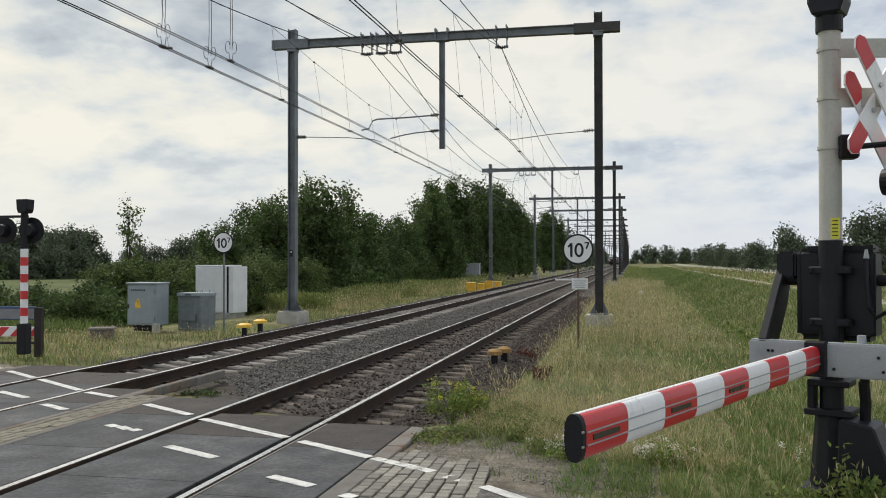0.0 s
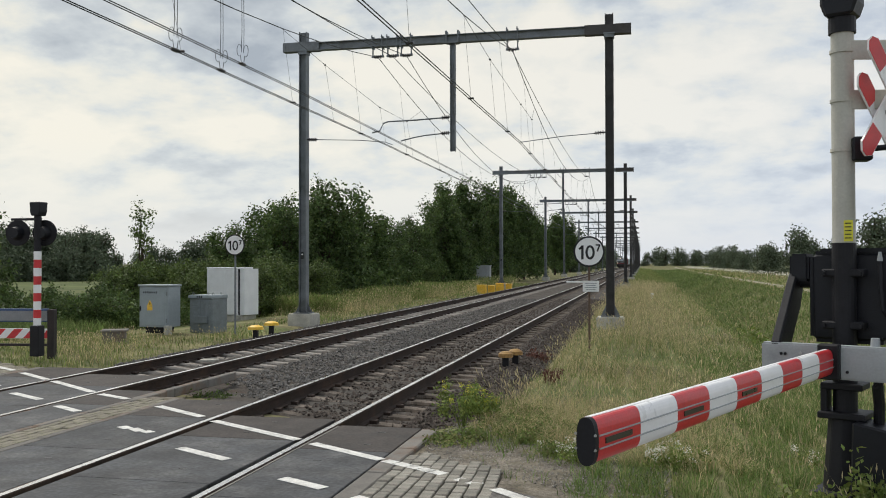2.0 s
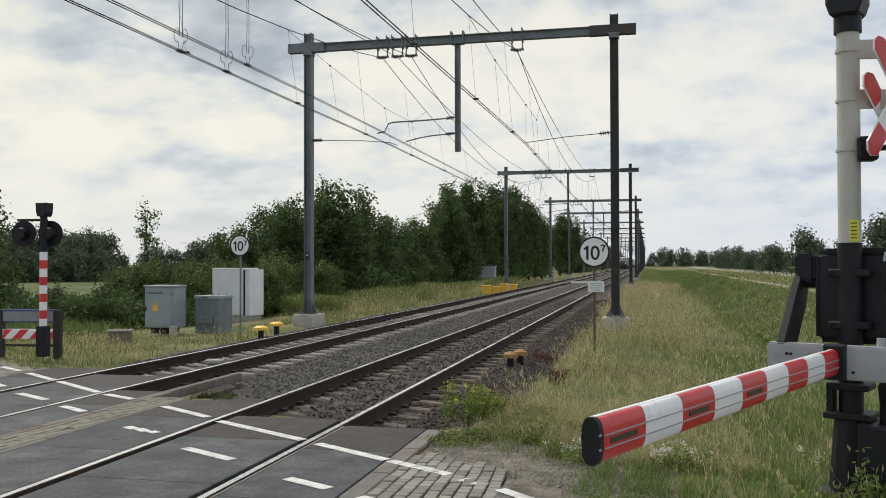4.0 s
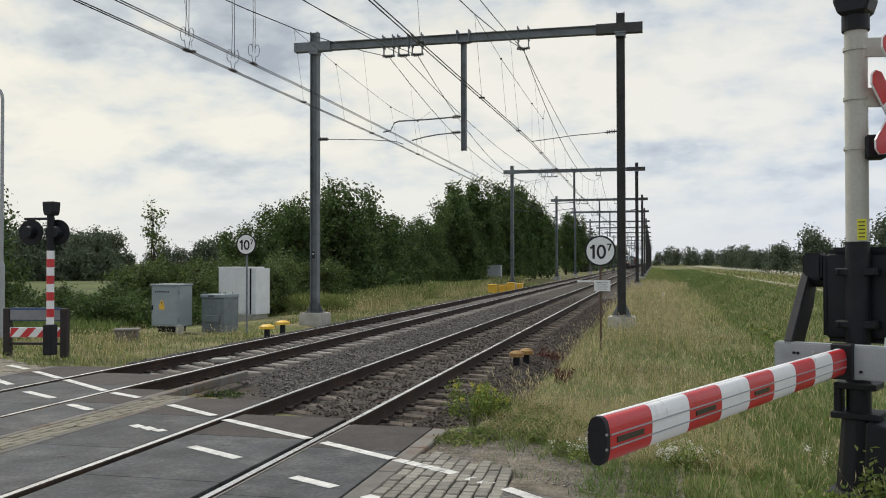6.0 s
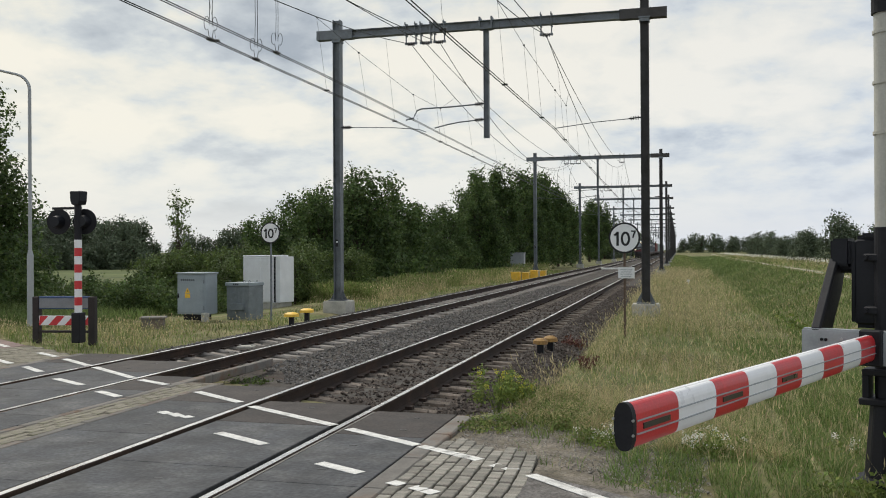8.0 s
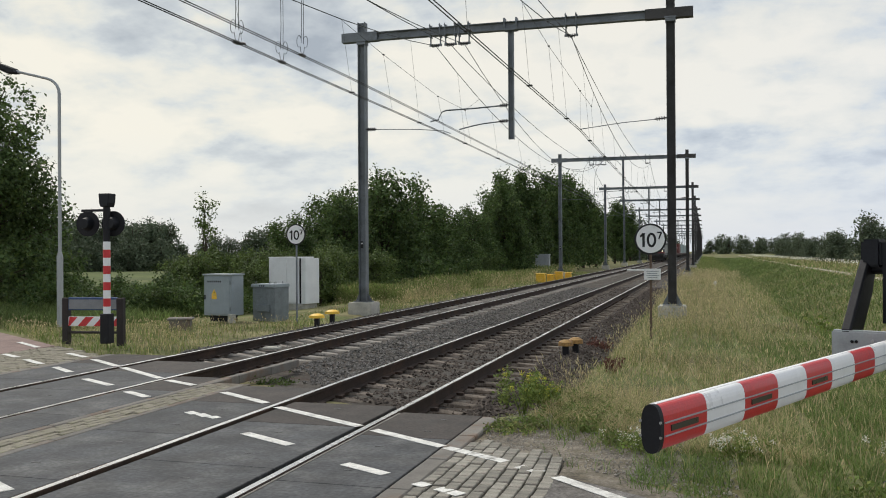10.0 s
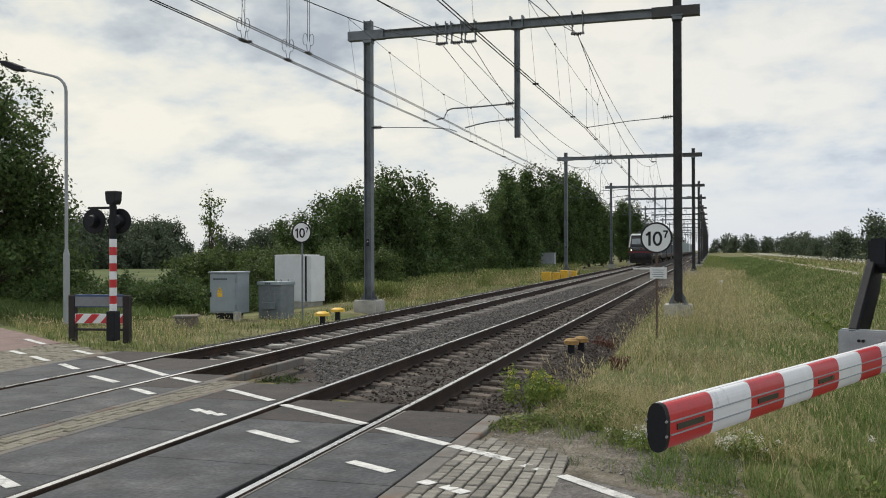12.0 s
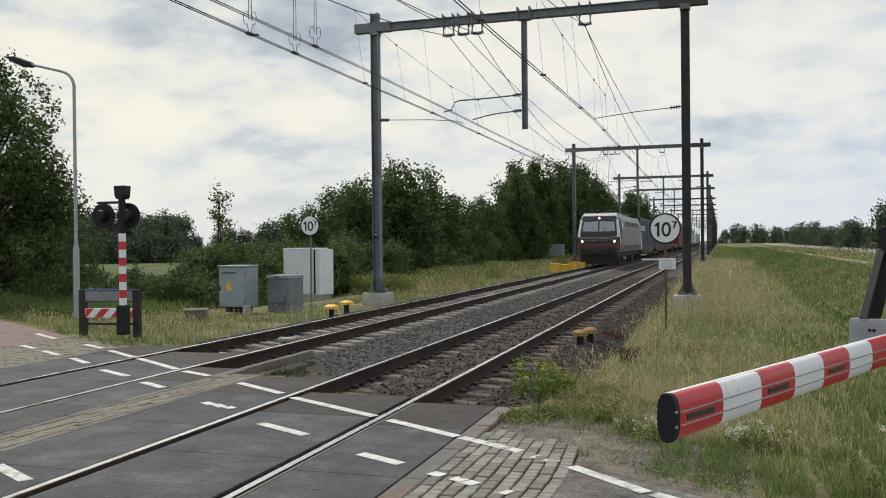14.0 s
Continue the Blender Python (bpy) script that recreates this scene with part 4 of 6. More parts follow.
def barrier():
    # local: -y is the way the boom points, x runs across the road's edge
    ax = Vector((0.905, -0.425, 0)).normalized()
    ay = Vector((-ax.y, ax.x, 0))
    m = Matrix(((ax.x, ay.x, 0, 5.585), (ax.y, ay.y, 0, 8.62), (0, 0, 1, 0), (0, 0, 0, 1)))
    g = thing("crossing_barrier", "lowered red and white level-crossing barrier on a black and cream post", "crossing barrier", m)
    post = part("post", C((0, 0, 1.93), (0, 0, 3.62), 0.083, seg=28), POLE, g, "cream painted upper tube", smooth=False)
    for z in (2.64, 3.02, 3.40):
        part("clamp_ring", C((0, 0, z - 0.012), (0, 0, z + 0.012), 0.093, seg=24), POLE, post)
    part("lower_post", C((0, 0, 0.35), (0, 0, 1.93), 0.088, seg=24), BLACK, g, "black painted lower tube")
    bm = C((0, 0, 3.54), (0, 0, 3.66), 0.10, seg=20)
    part("collar", bm, BLACK, g)
    bm = bmesh.new()
    prism(bm, [(-0.10, 3.66), (0.10, 3.66), (0.135, 3.76), (0.135, 4.15), (-0.135, 4.15), (-0.135, 3.76)], 0.25, Matrix.Translation((0, 0.125, 0)) @ XZ)
    part("bell_housing", soft(bm, 0.02), BLACKP, g, "black warning bell housing")
    part("sticker", P([(0.02, 1.94), (0.085, 1.94), (0.085, 2.10), (0.02, 2.10)], 0.004, Matrix.Translation((0.0, -0.082, 0)) @ XZ), YSTICK, g, "yellow information sticker")
    for k in range(5):
        part("sticker_bar", B((0.052, -0.0875, 1.965 + 0.028 * k), (0.045, 0.002, 0.008)), INK, g)
    # drive housing behind the post
    hb = part("drive_housing", B((0.0, 0.24, 1.51), (0.58, 0.30, 0.72), 0.045, 3), BLACKP, g, "black plastic drive housing")
    part("housing_lid", B((0.03, 0.24, 1.865), (0.52, 0.24, 0.05), 0.02, 2), BLACKP, hb)
    part("housing_rim", B((0.03, 0.085, 1.52), (0.54, 0.03, 0.62), 0.014, 2), BLACKP, hb)
    part("side_housing", B((-0.37, 0.22, 1.74), (0.15, 0.22, 0.22), 0.02, 2), BLACKP, hb)
    for z in (1.30, 1.70):
        part("post_bracket", B((0.0, 0.04, z), (0.30, 0.22, 0.06), 0.01), BLACK, hb)
        for x in (-0.13, 0.13):
            part("bracket_bolt", hexa(0.018, 0.03, (x, -0.08, z), (0, -1, 0)), BLACK, hb)
    part("cable", T([(0.24, 0.06, 1.80), (0.25, 0.02, 1.60), (0.27, 0.0, 1.42), (0.31, 0.03, 1.34), (0.36, 0.10, 1.38)], 0.016, 8), BLACK, hb, "black cable loop")
    part("cable_cap", C((0.24, 0.06, 1.79), (0.24, 0.06, 1.86), 0.022, 0.010, 10), GREYBEAM, hb)
    part("axle", C((-0.46, 0.22, 1.62), (0.52, 0.22, 1.62), 0.045, seg=14), BLACK, g)
    # yoke: two swinging side arms and the grey cross beam that carries the boom
    for x in (-0.42, 0.50):
        bm = bmesh.new()
        prism(bm, [(0.28, 1.66), (0.24, 1.70), (0.14, 1.70), (0.06, 1.62), (-0.34, 1.17), (-0.34, 0.95), (-0.20, 0.95), (0.22, 1.42), (0.32, 1.62)], 0.07, Matrix.Translation((x - 0.035, 0, 0)) @ YZ)
        part("side_arm", soft(bm, 0.012), BLACK, g, "black swinging counterweight arm")
    bm = B((0.01, -0.30, 1.045), (1.06, 0.10, 0.25), 0.012, 2)
    yoke = part("cross_beam", bm, GREYBEAM, g, "grey steel cross beam")
    for x, z in ((-0.34, 1.09), (-0.37, 1.09), (-0.23, 1.10), (0.10, 0.98), (0.40, 1.08), (0.43, 0.98)):
        part("beam_bolt", hexa(0.012, 0.012, (x, -0.348, z), (0, -1, 0)), STEEL_BOLT if x == -0.23 else BLACK, yoke)
    part("boom_socket", B((-0.02, -0.36, 1.05), (0.15, 0.10, 0.26), 0.01), BLACK, g, "black boom socket")
    part("vent_cap", C((0.27, -0.26, 1.16), (0.27, -0.26, 1.23), 0.035, 0.03, 12), GREYBEAM, yoke)
    # boom
    L0, L1, n = -0.36, -4.03, 9
    W, H, zc = 0.076, 0.186, 1.05
    boom = part("boom", P(oval(W - 0.006, H - 0.006), L0 - L1 - 0.02, Matrix.Translation((-0.02, L0, zc)) @ XZ), WHITE, g, "oval boom banded red and white")
    step = (L0 - L1) / n
    for i in range(n):
        y = L0 - step * i
        part("band", P(oval(W, H), step - 0.002, Matrix.Translation((-0.02, y, zc)) @ XZ), RED if i % 2 == 0 else WHITE, boom, "red band" if i % 2 == 0 else "white band", smooth=False)
    for sx in (-1, 1):
        for z in (-0.032, 0.022):
            part("edge_strip", B((-0.02 + sx * (W / 2 + 0.001), (L0 + L1) / 2, zc + z), (0.005, L0 - L1 - 0.04, 0.006)), GREYBEAM, boom, "thin grey mounting strip")
        # flashing lamps of the boom, all built as dark unlit lenses
        for i in (4, 6, 8):
            y = L0 - step * (i + 0.52)
            part("boom_lamp", B((-0.02 + sx * (W / 2 + 0.002), y, zc - 0.005), (0.005, step * 0.60, 0.024)), BOOMLENS, boom, "dark lens of an unlit boom lamp")
    part("top_strip", B((-0.035, (L0 + L1) / 2, zc + H / 2 - 0.001), (0.022, L0 - L1 - 0.03, 0.006)), WHITE, boom, "thin white strip along the top")
    cap = part("end_cap", P(oval(W + 0.012, H + 0.012), 0.03, Matrix.Translation((-0.02, L1 + 0.005, zc)) @ XZ), BLACK, boom, "black rubber end cap")
    for sx in (-1, 1):
        for sz in (-0.03, 0.03):
            part("cap_screw", hexa(0.006, 0.006, (-0.02 + sx * 0.045, L1 - 0.024, zc + sz), (0, -1, 0)), STEEL_BOLT, cap)
    # foot
    bm = bmesh.new()
    cyl(bm, (0, 0, 0.0), (0, 0, 0.62), 0.17, 0.12, 10)
    box(bm, (0, 0, 0.62), (0.34, 0.30, 0.05)); box(bm, (0, 0, 0.84), (0.30, 0.26, 0.05))
    box(bm, (-0.13, -0.04, 0.73), (0.05, 0.14, 0.2)); box(bm, (0.02, 0, 0.02), (0.46, 0.46, 0.06))
    part("foot", soft(bm, 0.008), BLACK, g, "black cast foot with flanges")
    bm = bmesh.new()
    prism(bm, [(0.08, 0.04), (0.40, 0.10), (0.44, 0.30), (0.34, 0.56), (0.10, 0.60)], 0.34, Matrix.Translation((0, 0.10, 0)) @ XZ)
    part("cable_box", soft(bm, 0.015), BLACKP, g, "black cable entry box")
    part("cable_hose", T([(0.24, -0.02, 0.56), (0.25, -0.05, 0.72), (0.25, -0.1, 0.86), (0.29, -0.15, 0.98)], 0.04, 10), BLACK, g, "thick black hose")
    return g


barrier()


def st_andrews_cross():
    g = thing("crossing_sign", "red and white crossed warning boards on grey brackets", "crossing sign", at(0, 0, 0))
    h = Vector((0.72, 0.69, 0)).normalized()
    nrm = Vector((h.y, -h.x, 0))
    c = Vector((5.95, 8.62, 3.01))
    for z in (3.40, 3.02):
        part("bracket", B((0, 0, 0), (0.52, 0.014, 0.15), 0.006, m=Matrix.Translation((5.86, 8.60, z)) @ Matrix.Rotation(radians(10), 4, "Z")), POLE, g, "cream sheet bracket")
    for k, (s, drop, back) in enumerate(((1, 0, 0), (-1, 0, 0), (1, 0.24, -0.12))):
        d = (h * 0.72 - Vector((0, 0, s * 0.86))).normalized()
        up = nrm.cross(d)
        m = Matrix(((d.x, up.x, nrm.x, c.x), (d.y, up.y, nrm.y, c.y), (d.z, up.z, nrm.z, c.z), (0, 0, 0, 1))) @ Matrix.Translation((0, 0, 0.03 * s))
        m = Matrix.Translation(nrm * back - Vector((0, 0, drop)) + h * 0.05 * bool(drop)) @ m
        half, w = 0.55, 0.078
        pl = part("board", P([(-half, -0.03), (-half + 0.05, -w), (half - 0.05, -w), (half, -0.03), (half, 0.03), (half - 0.05, w), (-half + 0.05, w), (-half, 0.03)], 0.014, m), WHITE, g, "white board with red ends")
        for e in (-1, 1):
            for z in (-0.003, 0.0145):
                part("red_end", P([(e * half, -0.026), (e * (half - 0.05), -w + 0.006), (e * 0.30, -w + 0.006), (e * 0.30, w - 0.006), (e * (half - 0.05), w - 0.006), (e * half, 0.026)], 0.003, m @ Matrix.Translation((0, 0, z))), RED, pl)
        for e in (-0.12, 0.12):
            part("bolt", C(m @ Vector((e, 0, -0.02)), m @ Vector((e, 0, 0.03)), 0.02, seg=6), STEEL_BOLT, pl)
    return g


st_andrews_cross()


def near_lamp():
    g = thing("crossing_light", "black round level-crossing lamp on a side arm", "signal lamp")
    part("clamp", B((5.70, 8.57, 2.64), (0.14, 0.16, 0.18), 0.012), BLACK, g)
    part("arm", T([(5.72, 8.57, 2.64), (6.05, 8.55, 2.66), (6.35, 8.52, 2.66)], 0.022, 8), BLACK, g)
    a, b = Vector((6.08, 8.53, 2.37)), Vector((0.83, -0.55, 0))
    part("backing", soft(C(a - b * 0.01, a + b * 0.01, 0.27, seg=36), 0.004), BLACK, g, "black round backing board")
    part("housing", C(a - b * 0.14, a, 0.10, 0.13, 20), BLACKP, g)
    part("hanger", C((6.08, 8.53, 2.60), (6.08, 8.53, 2.68), 0.02), BLACK, g)
    part("lens", C(a + b * 0.012, a + b * 0.03, 0.10, 0.08, 20), LENS, g, "unlit red lens")


near_lamp()


def far_signal():
    g = thing("crossing_signal", "red and white banded crossing signal with two dark lamps", "crossing signal", at(-7.47, 16.55, 0.06))
    part("foot", B((0, 0, 0.22), (0.20, 0.20, 0.60), 0.015), BLACK, g, "black base tube")
    for i in range(9):
        part("band", C((0, 0, 0.50 + 0.163 * i), (0, 0, 0.50 + 0.163 * (i + 1) - 0.001), 0.072, seg=20), WHITE if i % 2 == 0 else RED, g, "white band" if i % 2 == 0 else "red band")
    part("mast", C((0, 0, 1.96), (0, 0, 2.70), 0.068, seg=18), BLACK, g, "black upper mast")
    bm = P([(-0.08, 2.66), (0.08, 2.66), (0.11, 2.74), (0.125, 2.93), (-0.125, 2.93), (-0.11, 2.74)], 0.24, Matrix.Translation((0, 0.14, 0)) @ XZ)
    part("bell_housing", soft(bm, 0.015), BLACKP, g, "black bell housing")
    part("arm", B((-0.30, 0.06, 2.60), (0.68, 0.05, 0.05), 0.01), BLACK, g)
    for x, y in ((-0.46, 0.02), (0.06, 0.13)):
        a = Vector((x, y, 2.33))
        b = Vector((0.10, -0.99, 0))
        part("backing", soft(C(a - b * 0.012, a + b * 0.012, 0.255, seg=36), 0.004), BLACK, g, "black round backing board")
        hs = part("lamp_housing", C(a + b * 0.012, a + b * 0.16, 0.14, 0.10, 20), BLACKP, g, "round black lamp housing")
        part("hood", C(a - b * 0.20, a - b * 0.012, 0.12, 0.13, 20), BLACKP, hs)
    return g


far_signal()


def board_fence():
    g = thing("board_fence", "low board fence with a grey board and a red-white striped board", "fence", at(-8.20, 17.1, -0.06, 8))
    for x in (-0.62, 0.60):
        part("post", B((x, 0, 0.42), (0.14, 0.14, 1.0), 0.012), DARKWOOD, g, "dark plastic post")
    part("top_board", B((0, -0.03, 0.80), (1.10, 0.06, 0.27), 0.012), BLUEPL, g, "grey board with blue edges")
    part("board_face", B((0, -0.064, 0.79), (1.06, 0.006, 0.20)), GREYPL, g)
    st = part("striped_board", B((0, -0.03, 0.43), (1.10, 0.05, 0.20), 0.008), WHITE, g, "white board with slanted red stripes")
    for k in range(-1, 3):
        x0 = -0.34 + 0.36 * k
        poly = [(x0, 0.335), (x0 + 0.18, 0.335), (x0 + 0.36, 0.525), (x0 + 0.18, 0.525)]
        poly = [(min(max(a, -0.545), 0.545), b) for a, b in poly]
        part("stripe", P(poly, 0.004, Matrix.Translation((0, -0.0555, 0)) @ XZ), RED, st)
    part("bottom_rail", B((0, -0.02, 0.20), (1.1, 0.05, 0.05), 0.006), DARKWOOD, g)


board_fence()


def street_lamp():
    g = thing("street_lamp", "grey street lamp post with a curved arm and flat head", "street lamp", at(-11.45, 20.0, -0.04, 0))
    part("lower_post", C((0, 0, 0), (0, 0, 1.75), 0.078, seg=18), GREYBEAM, g, "thick lower tube")
    part("collar", C((0, 0, 1.75), (0, 0, 1.88), 0.078, 0.045, 18), GREYBEAM, g)
    pts = [(0, 0, 1.85), (0, 0, 4.0), (0, 0, 5.85)] + [(-0.42 + 0.42 * math.cos(a), -0.1 * (1 - math.cos(a)), 5.85 + 0.40 * math.sin(a)) for a in [radians(15 * i) for i in range(1, 6)]] + [(-1.05, -0.28, 6.42)]
    part("pole", T(pts, 0.043, 12, 0.032), GREYBEAM, g, "slim bent pole")
    bm = P([(-1.00, 6.36), (-1.15, 6.36), (-1.75, 6.62), (-1.80, 6.66), (-1.45, 6.63), (-1.05, 6.48)], 0.26, Matrix.Translation((0, -0.18, 0)) @ XZ)
    part("lamp_head", soft(bm, 0.02), BLACK, g, "flat dark lamp head")
    part("lamp_glass", B((-1.42, -0.31, 6.45), (0.42, 0.18, 0.02), 0.005, m=Matrix.Translation((-1.42, 0, 6.45)) @ Matrix.Rotation(radians(24), 4, "Y") @ Matrix.Translation((1.42, 0, -6.45))), GREYPL, g)


street_lamp()


# ---- freight train ----
LOCO_GREY = mat("locomotive_grey_paint", (0.19, 0.195, 0.175), 0.42, var=0.12, scale=1.2, fine=20, second=(0.11, 0.10, 0.10), second_amt=0.4, bump=0.03)
LOCO_DARK = mat("locomotive_anthracite", (0.026, 0.023, 0.024), 0.5, var=0.15, scale=2, fine=20, bump=0.03)
LOCO_RED = mat("locomotive_dark_red", (0.17, 0.018, 0.022), 0.45, var=0.15, scale=2, fine=20, bump=0.03)
LOCO_SILVER = mat("locomotive_silver", (0.62, 0.63, 0.63), 0.4, var=0.06, scale=2, fine=20, bump=0.03)
WAGON = mat("brown_wagon_frame", (0.09, 0.06, 0.05), 0.8, var=0.25, scale=2, fine=20)
# pale blue-grey base stands in for sky reflected in the panes
GLASS = mat("windscreen_glass_with_sky", (0.24, 0.28, 0.30), 0.06, var=0.1, bump=0.0, spec=1.0, coat=1.0)
HEADLIGHT = glow("headlight", (1.0, 0.80, 0.50), 2.2)
BOGIE = mat("dirty_bogie_steel", (0.032, 0.028, 0.025), 0.85, var=0.3, scale=3, fine=20)
BOXC = [mat("dark_blue_container", (0.034, 0.042, 0.062), 0.55, var=0.12, scale=1, fine=12), mat("grey_container", (0.30, 0.33, 0.34), 0.55, var=0.12, scale=1, fine=12),
        mat("red_brown_container", (0.17, 0.042, 0.036), 0.55, var=0.15, scale=1, fine=12), mat("pale_green_container", (0.26, 0.34, 0.33), 0.55, var=0.12, scale=1, fine=12),
        mat("white_container", (0.62, 0.63, 0.63), 0.5, var=0.1, scale=1, fine=12)]


def bogie(parent, yc, wheelbase=2.6, r=0.6, name="bogie"):
    bm = bmesh.new()
    for sx in (-1.02, 1.02):
        prism(bm, [(yc - wheelbase / 2 - 0.6, 0.50), (yc + wheelbase / 2 + 0.6, 0.50), (yc + wheelbase / 2 + 0.4, 0.85), (yc - wheelbase / 2 - 0.4, 0.85)], 0.14, Matrix.Translation((sx - 0.07, 0, 0)) @ YZ)
    box(bm, (0, yc, 0.65), (2.0, 0.5, 0.3))
    b = part(name, bm, BOGIE, parent, "dirty bogie frame")
    for y in (yc - wheelbase / 2, yc + wheelbase / 2):
        for sx in (-0.755, 0.755):
            bw = C((sx - 0.065, y, r + 0.005), (sx + 0.065, y, r + 0.005), r, seg=24)
            cyl(bw, (sx - 0.09, y, r), (sx + 0.09, y, r), 0.18, seg=12)
            part("wheel", bw, BOGIE, b)
        part("axle", C((-0.8, y, r), (0.8, y, r), 0.08, seg=8), BOGIE, b)


def locomotive():
    """Front at local y = 0, body behind it towards +y."""
    g = thing("locomotive", "grey and dark red electric freight locomotive with lit headlights", "locomotive")
    # body section: straight sides with a chamfered roof edge; noses slope back
    W = 1.49
    sec = [(-W, 1.05), (-W, 2.95), (-W + 0.10, 3.35), (-W + 0.42, 3.72), (0, 3.80), (W - 0.42, 3.72), (W - 0.10, 3.35), (W, 2.95), (W, 1.05)]
    def loft(stations, mtl, name, label):
        bm = bmesh.new()
        rings = []
        for y, k, top in stations:
            rings.append([bm.verts.new((x * k, y, 1.05 + (z - 1.05) * top)) for x, z in sec])
        for a, b in zip(rings, rings[1:]):
            for i in range(len(sec)):
                j = (i + 1) % len(sec)
                bm.faces.new((a[i], a[j], b[j], b[i]))
        bm.faces.new(rings[0]); bm.faces.new(rings[-1][::-1])
        bmesh.ops.recalc_face_normals(bm, faces=bm.faces)
        return part(name, bm, mtl, g, label)
    body = loft([(1.3, 1.0, 1.0), (17.6, 1.0, 1.0)], LOCO_GREY, "body", "grey livery body side")
    # cab: front profile in y-z, extruded across, sides slightly tapered
    for back in (False, True):
        bm = bmesh.new()
        prof = [(1.32, 1.05), (0.05, 1.05), (0.0, 1.45), (0.06, 2.02), (0.16, 2.25), (0.62, 3.30), (0.82, 3.60), (1.32, 3.78)]
        rows = []
        for sx, tap in ((-1.0, 0.24), (-0.87, 0.0), (0.0, 0.0), (0.87, 0.0), (1.0, 0.24)):
            row = []
            for y, z in prof:
                wz = W - max(z - 2.95, 0) * 0.42
                yy = y + tap * max(0, 1 - y / 1.32)
                row.append(bm.verts.new((sx * wz, (18.9 - yy) if back else yy, z)))
            rows.append(row)
        for a, b in zip(rows, rows[1:]):
            for i in range(len(prof) - 1):
                bm.faces.new((a[i], a[i + 1], b[i + 1], b[i]))
        bm.faces.new(rows[0]); bm.faces.new(rows[-1][::-1])
        for a, b in zip(rows, rows[1:]):
            bm.faces.new((a[0], b[0], b[-1], a[-1]))
        bmesh.ops.recalc_face_normals(bm, faces=bm.faces)
        part("cab", bm, LOCO_SILVER, g, "silver-white cab front")
        for sx in (-1, 1):
            for y0 in ((0.25,) if not back else ()):
                part("cab_side_band", B((sx * 1.485, 0.80, 1.36), (0.03, 1.0, 0.60), 0.006), LOCO_RED, g, "dark red cab side band")
    part("roof_brow", P([(-1.27, 3.31), (1.27, 3.31), (1.14, 3.60), (-1.14, 3.60)], 0.02, Matrix.Translation((0, 0.615, 0)) @ Matrix.Translation((0, 0, 3.31)) @ Matrix.Rotation(radians(-33), 4, "X") @ Matrix.Translation((0, 0, -3.31)) @ XZ), LOCO_DARK, g, "dark brow over the windscreen")
    def front(name, outline, d, mtl, parent=g, label="", tilt=True):
        """A plate on the front: outline in x-z, laid on the sloping face."""
        bm = P(outline, 0.03, XZ)
        for v in bm.verts:
            z = v.co.z
            y = 0.0 + (0.06 * (z - 1.45) / 0.57 if z < 2.02 else 0.06 + 0.10 * (z - 2.02) / 0.23 if z < 2.25 else 0.16 + 0.46 * (z - 2.25) / 1.05)
            if abs(v.co.x) > 1.297:      # round the corner of the cab
                y += 0.24 * (abs(v.co.x) - 1.296) / 0.194 * max(0, 1 - y / 1.32)
            v.co.y = v.co.y + y - d
        return part(name, bm, mtl, parent, label)
    front("front_panel", [(-1.29, 2.25), (1.29, 2.25), (1.17, 3.30), (-1.17, 3.30)], 0.0, LOCO_DARK, label="dark windscreen surround")
    for s in (-1, 1):
        w = front("windscreen", [(s * 0.05, 2.46), (s * 1.13, 2.50), (s * 1.06, 3.16), (s * 0.05, 3.20)][::s], 0.012, GLASS, label="slanted windscreen pane")
        front("wiper", [(s * 0.25, 2.42), (s * 0.28, 2.42), (s * 0.50, 2.86), (s * 0.47, 2.86)][::s], 0.025, INK, w)
    front("lower_front", [(-1.28, 1.47), (1.28, 1.47), (1.28, 2.02), (-1.28, 2.02)], 0.004, LOCO_DARK, label="anthracite nose band")
    front("red_band", [(-1.30, 1.42), (1.30, 1.42), (1.30, 1.62), (-1.30, 1.62)], 0.012, LOCO_RED, label="dark red nose band")
    for z in (1.84, 1.95, 2.05):
        front("trim_line", [(-1.3, z + 0.05), (-0.3, z), (0.3, z), (1.27, z + 0.05), (1.27, z + 0.065), (0.3, z + 0.014), (-0.3, z + 0.014), (-1.27, z + 0.065)], 0.018, LOCO_SILVER, label="thin silver trim line")
    for z0, z1, d, mtl, word in ((1.07, 1.40, 0.005, LOCO_DARK, "dark"), (1.40, 1.62, 0.011, LOCO_RED, "dark red"), (1.62, 2.10, 0.004, LOCO_DARK, "dark")):
        for sx in (-1, 1):
            front("nose_corner", [(sx * 1.285, z0), (sx * 1.485, z0), (sx * 1.485, z1), (sx * 1.285, z1)], d, mtl, label=word + " corner panel of the nose")
    front("emblem", [(-0.1, 1.80), (0.1, 1.80), (0.14, 1.92), (0, 2.04), (-0.14, 1.92)], 0.03, LOCO_RED, label="small red emblem")
    front("brow_panel", [(-1.27, 2.02), (1.27, 2.02), (1.27, 2.25), (-1.27, 2.25)], 0.003, LOCO_DARK)
    for x, z, r in ((-1.12, 1.78, 0.09), (1.12, 1.78, 0.09), (0.0, 3.42, 0.085)):
        y = 0.03 if z < 2 else 0.68
        h = part("headlight", C((x, y - 0.07, z), (x, y + 0.10, z), r + 0.05, seg=20), LOCO_DARK, g, "round headlight housing")
        part("lamp", C((x, y - 0.09, z), (x, y - 0.072, z), r, seg=20), HEADLIGHT, h, "glowing warm headlight")
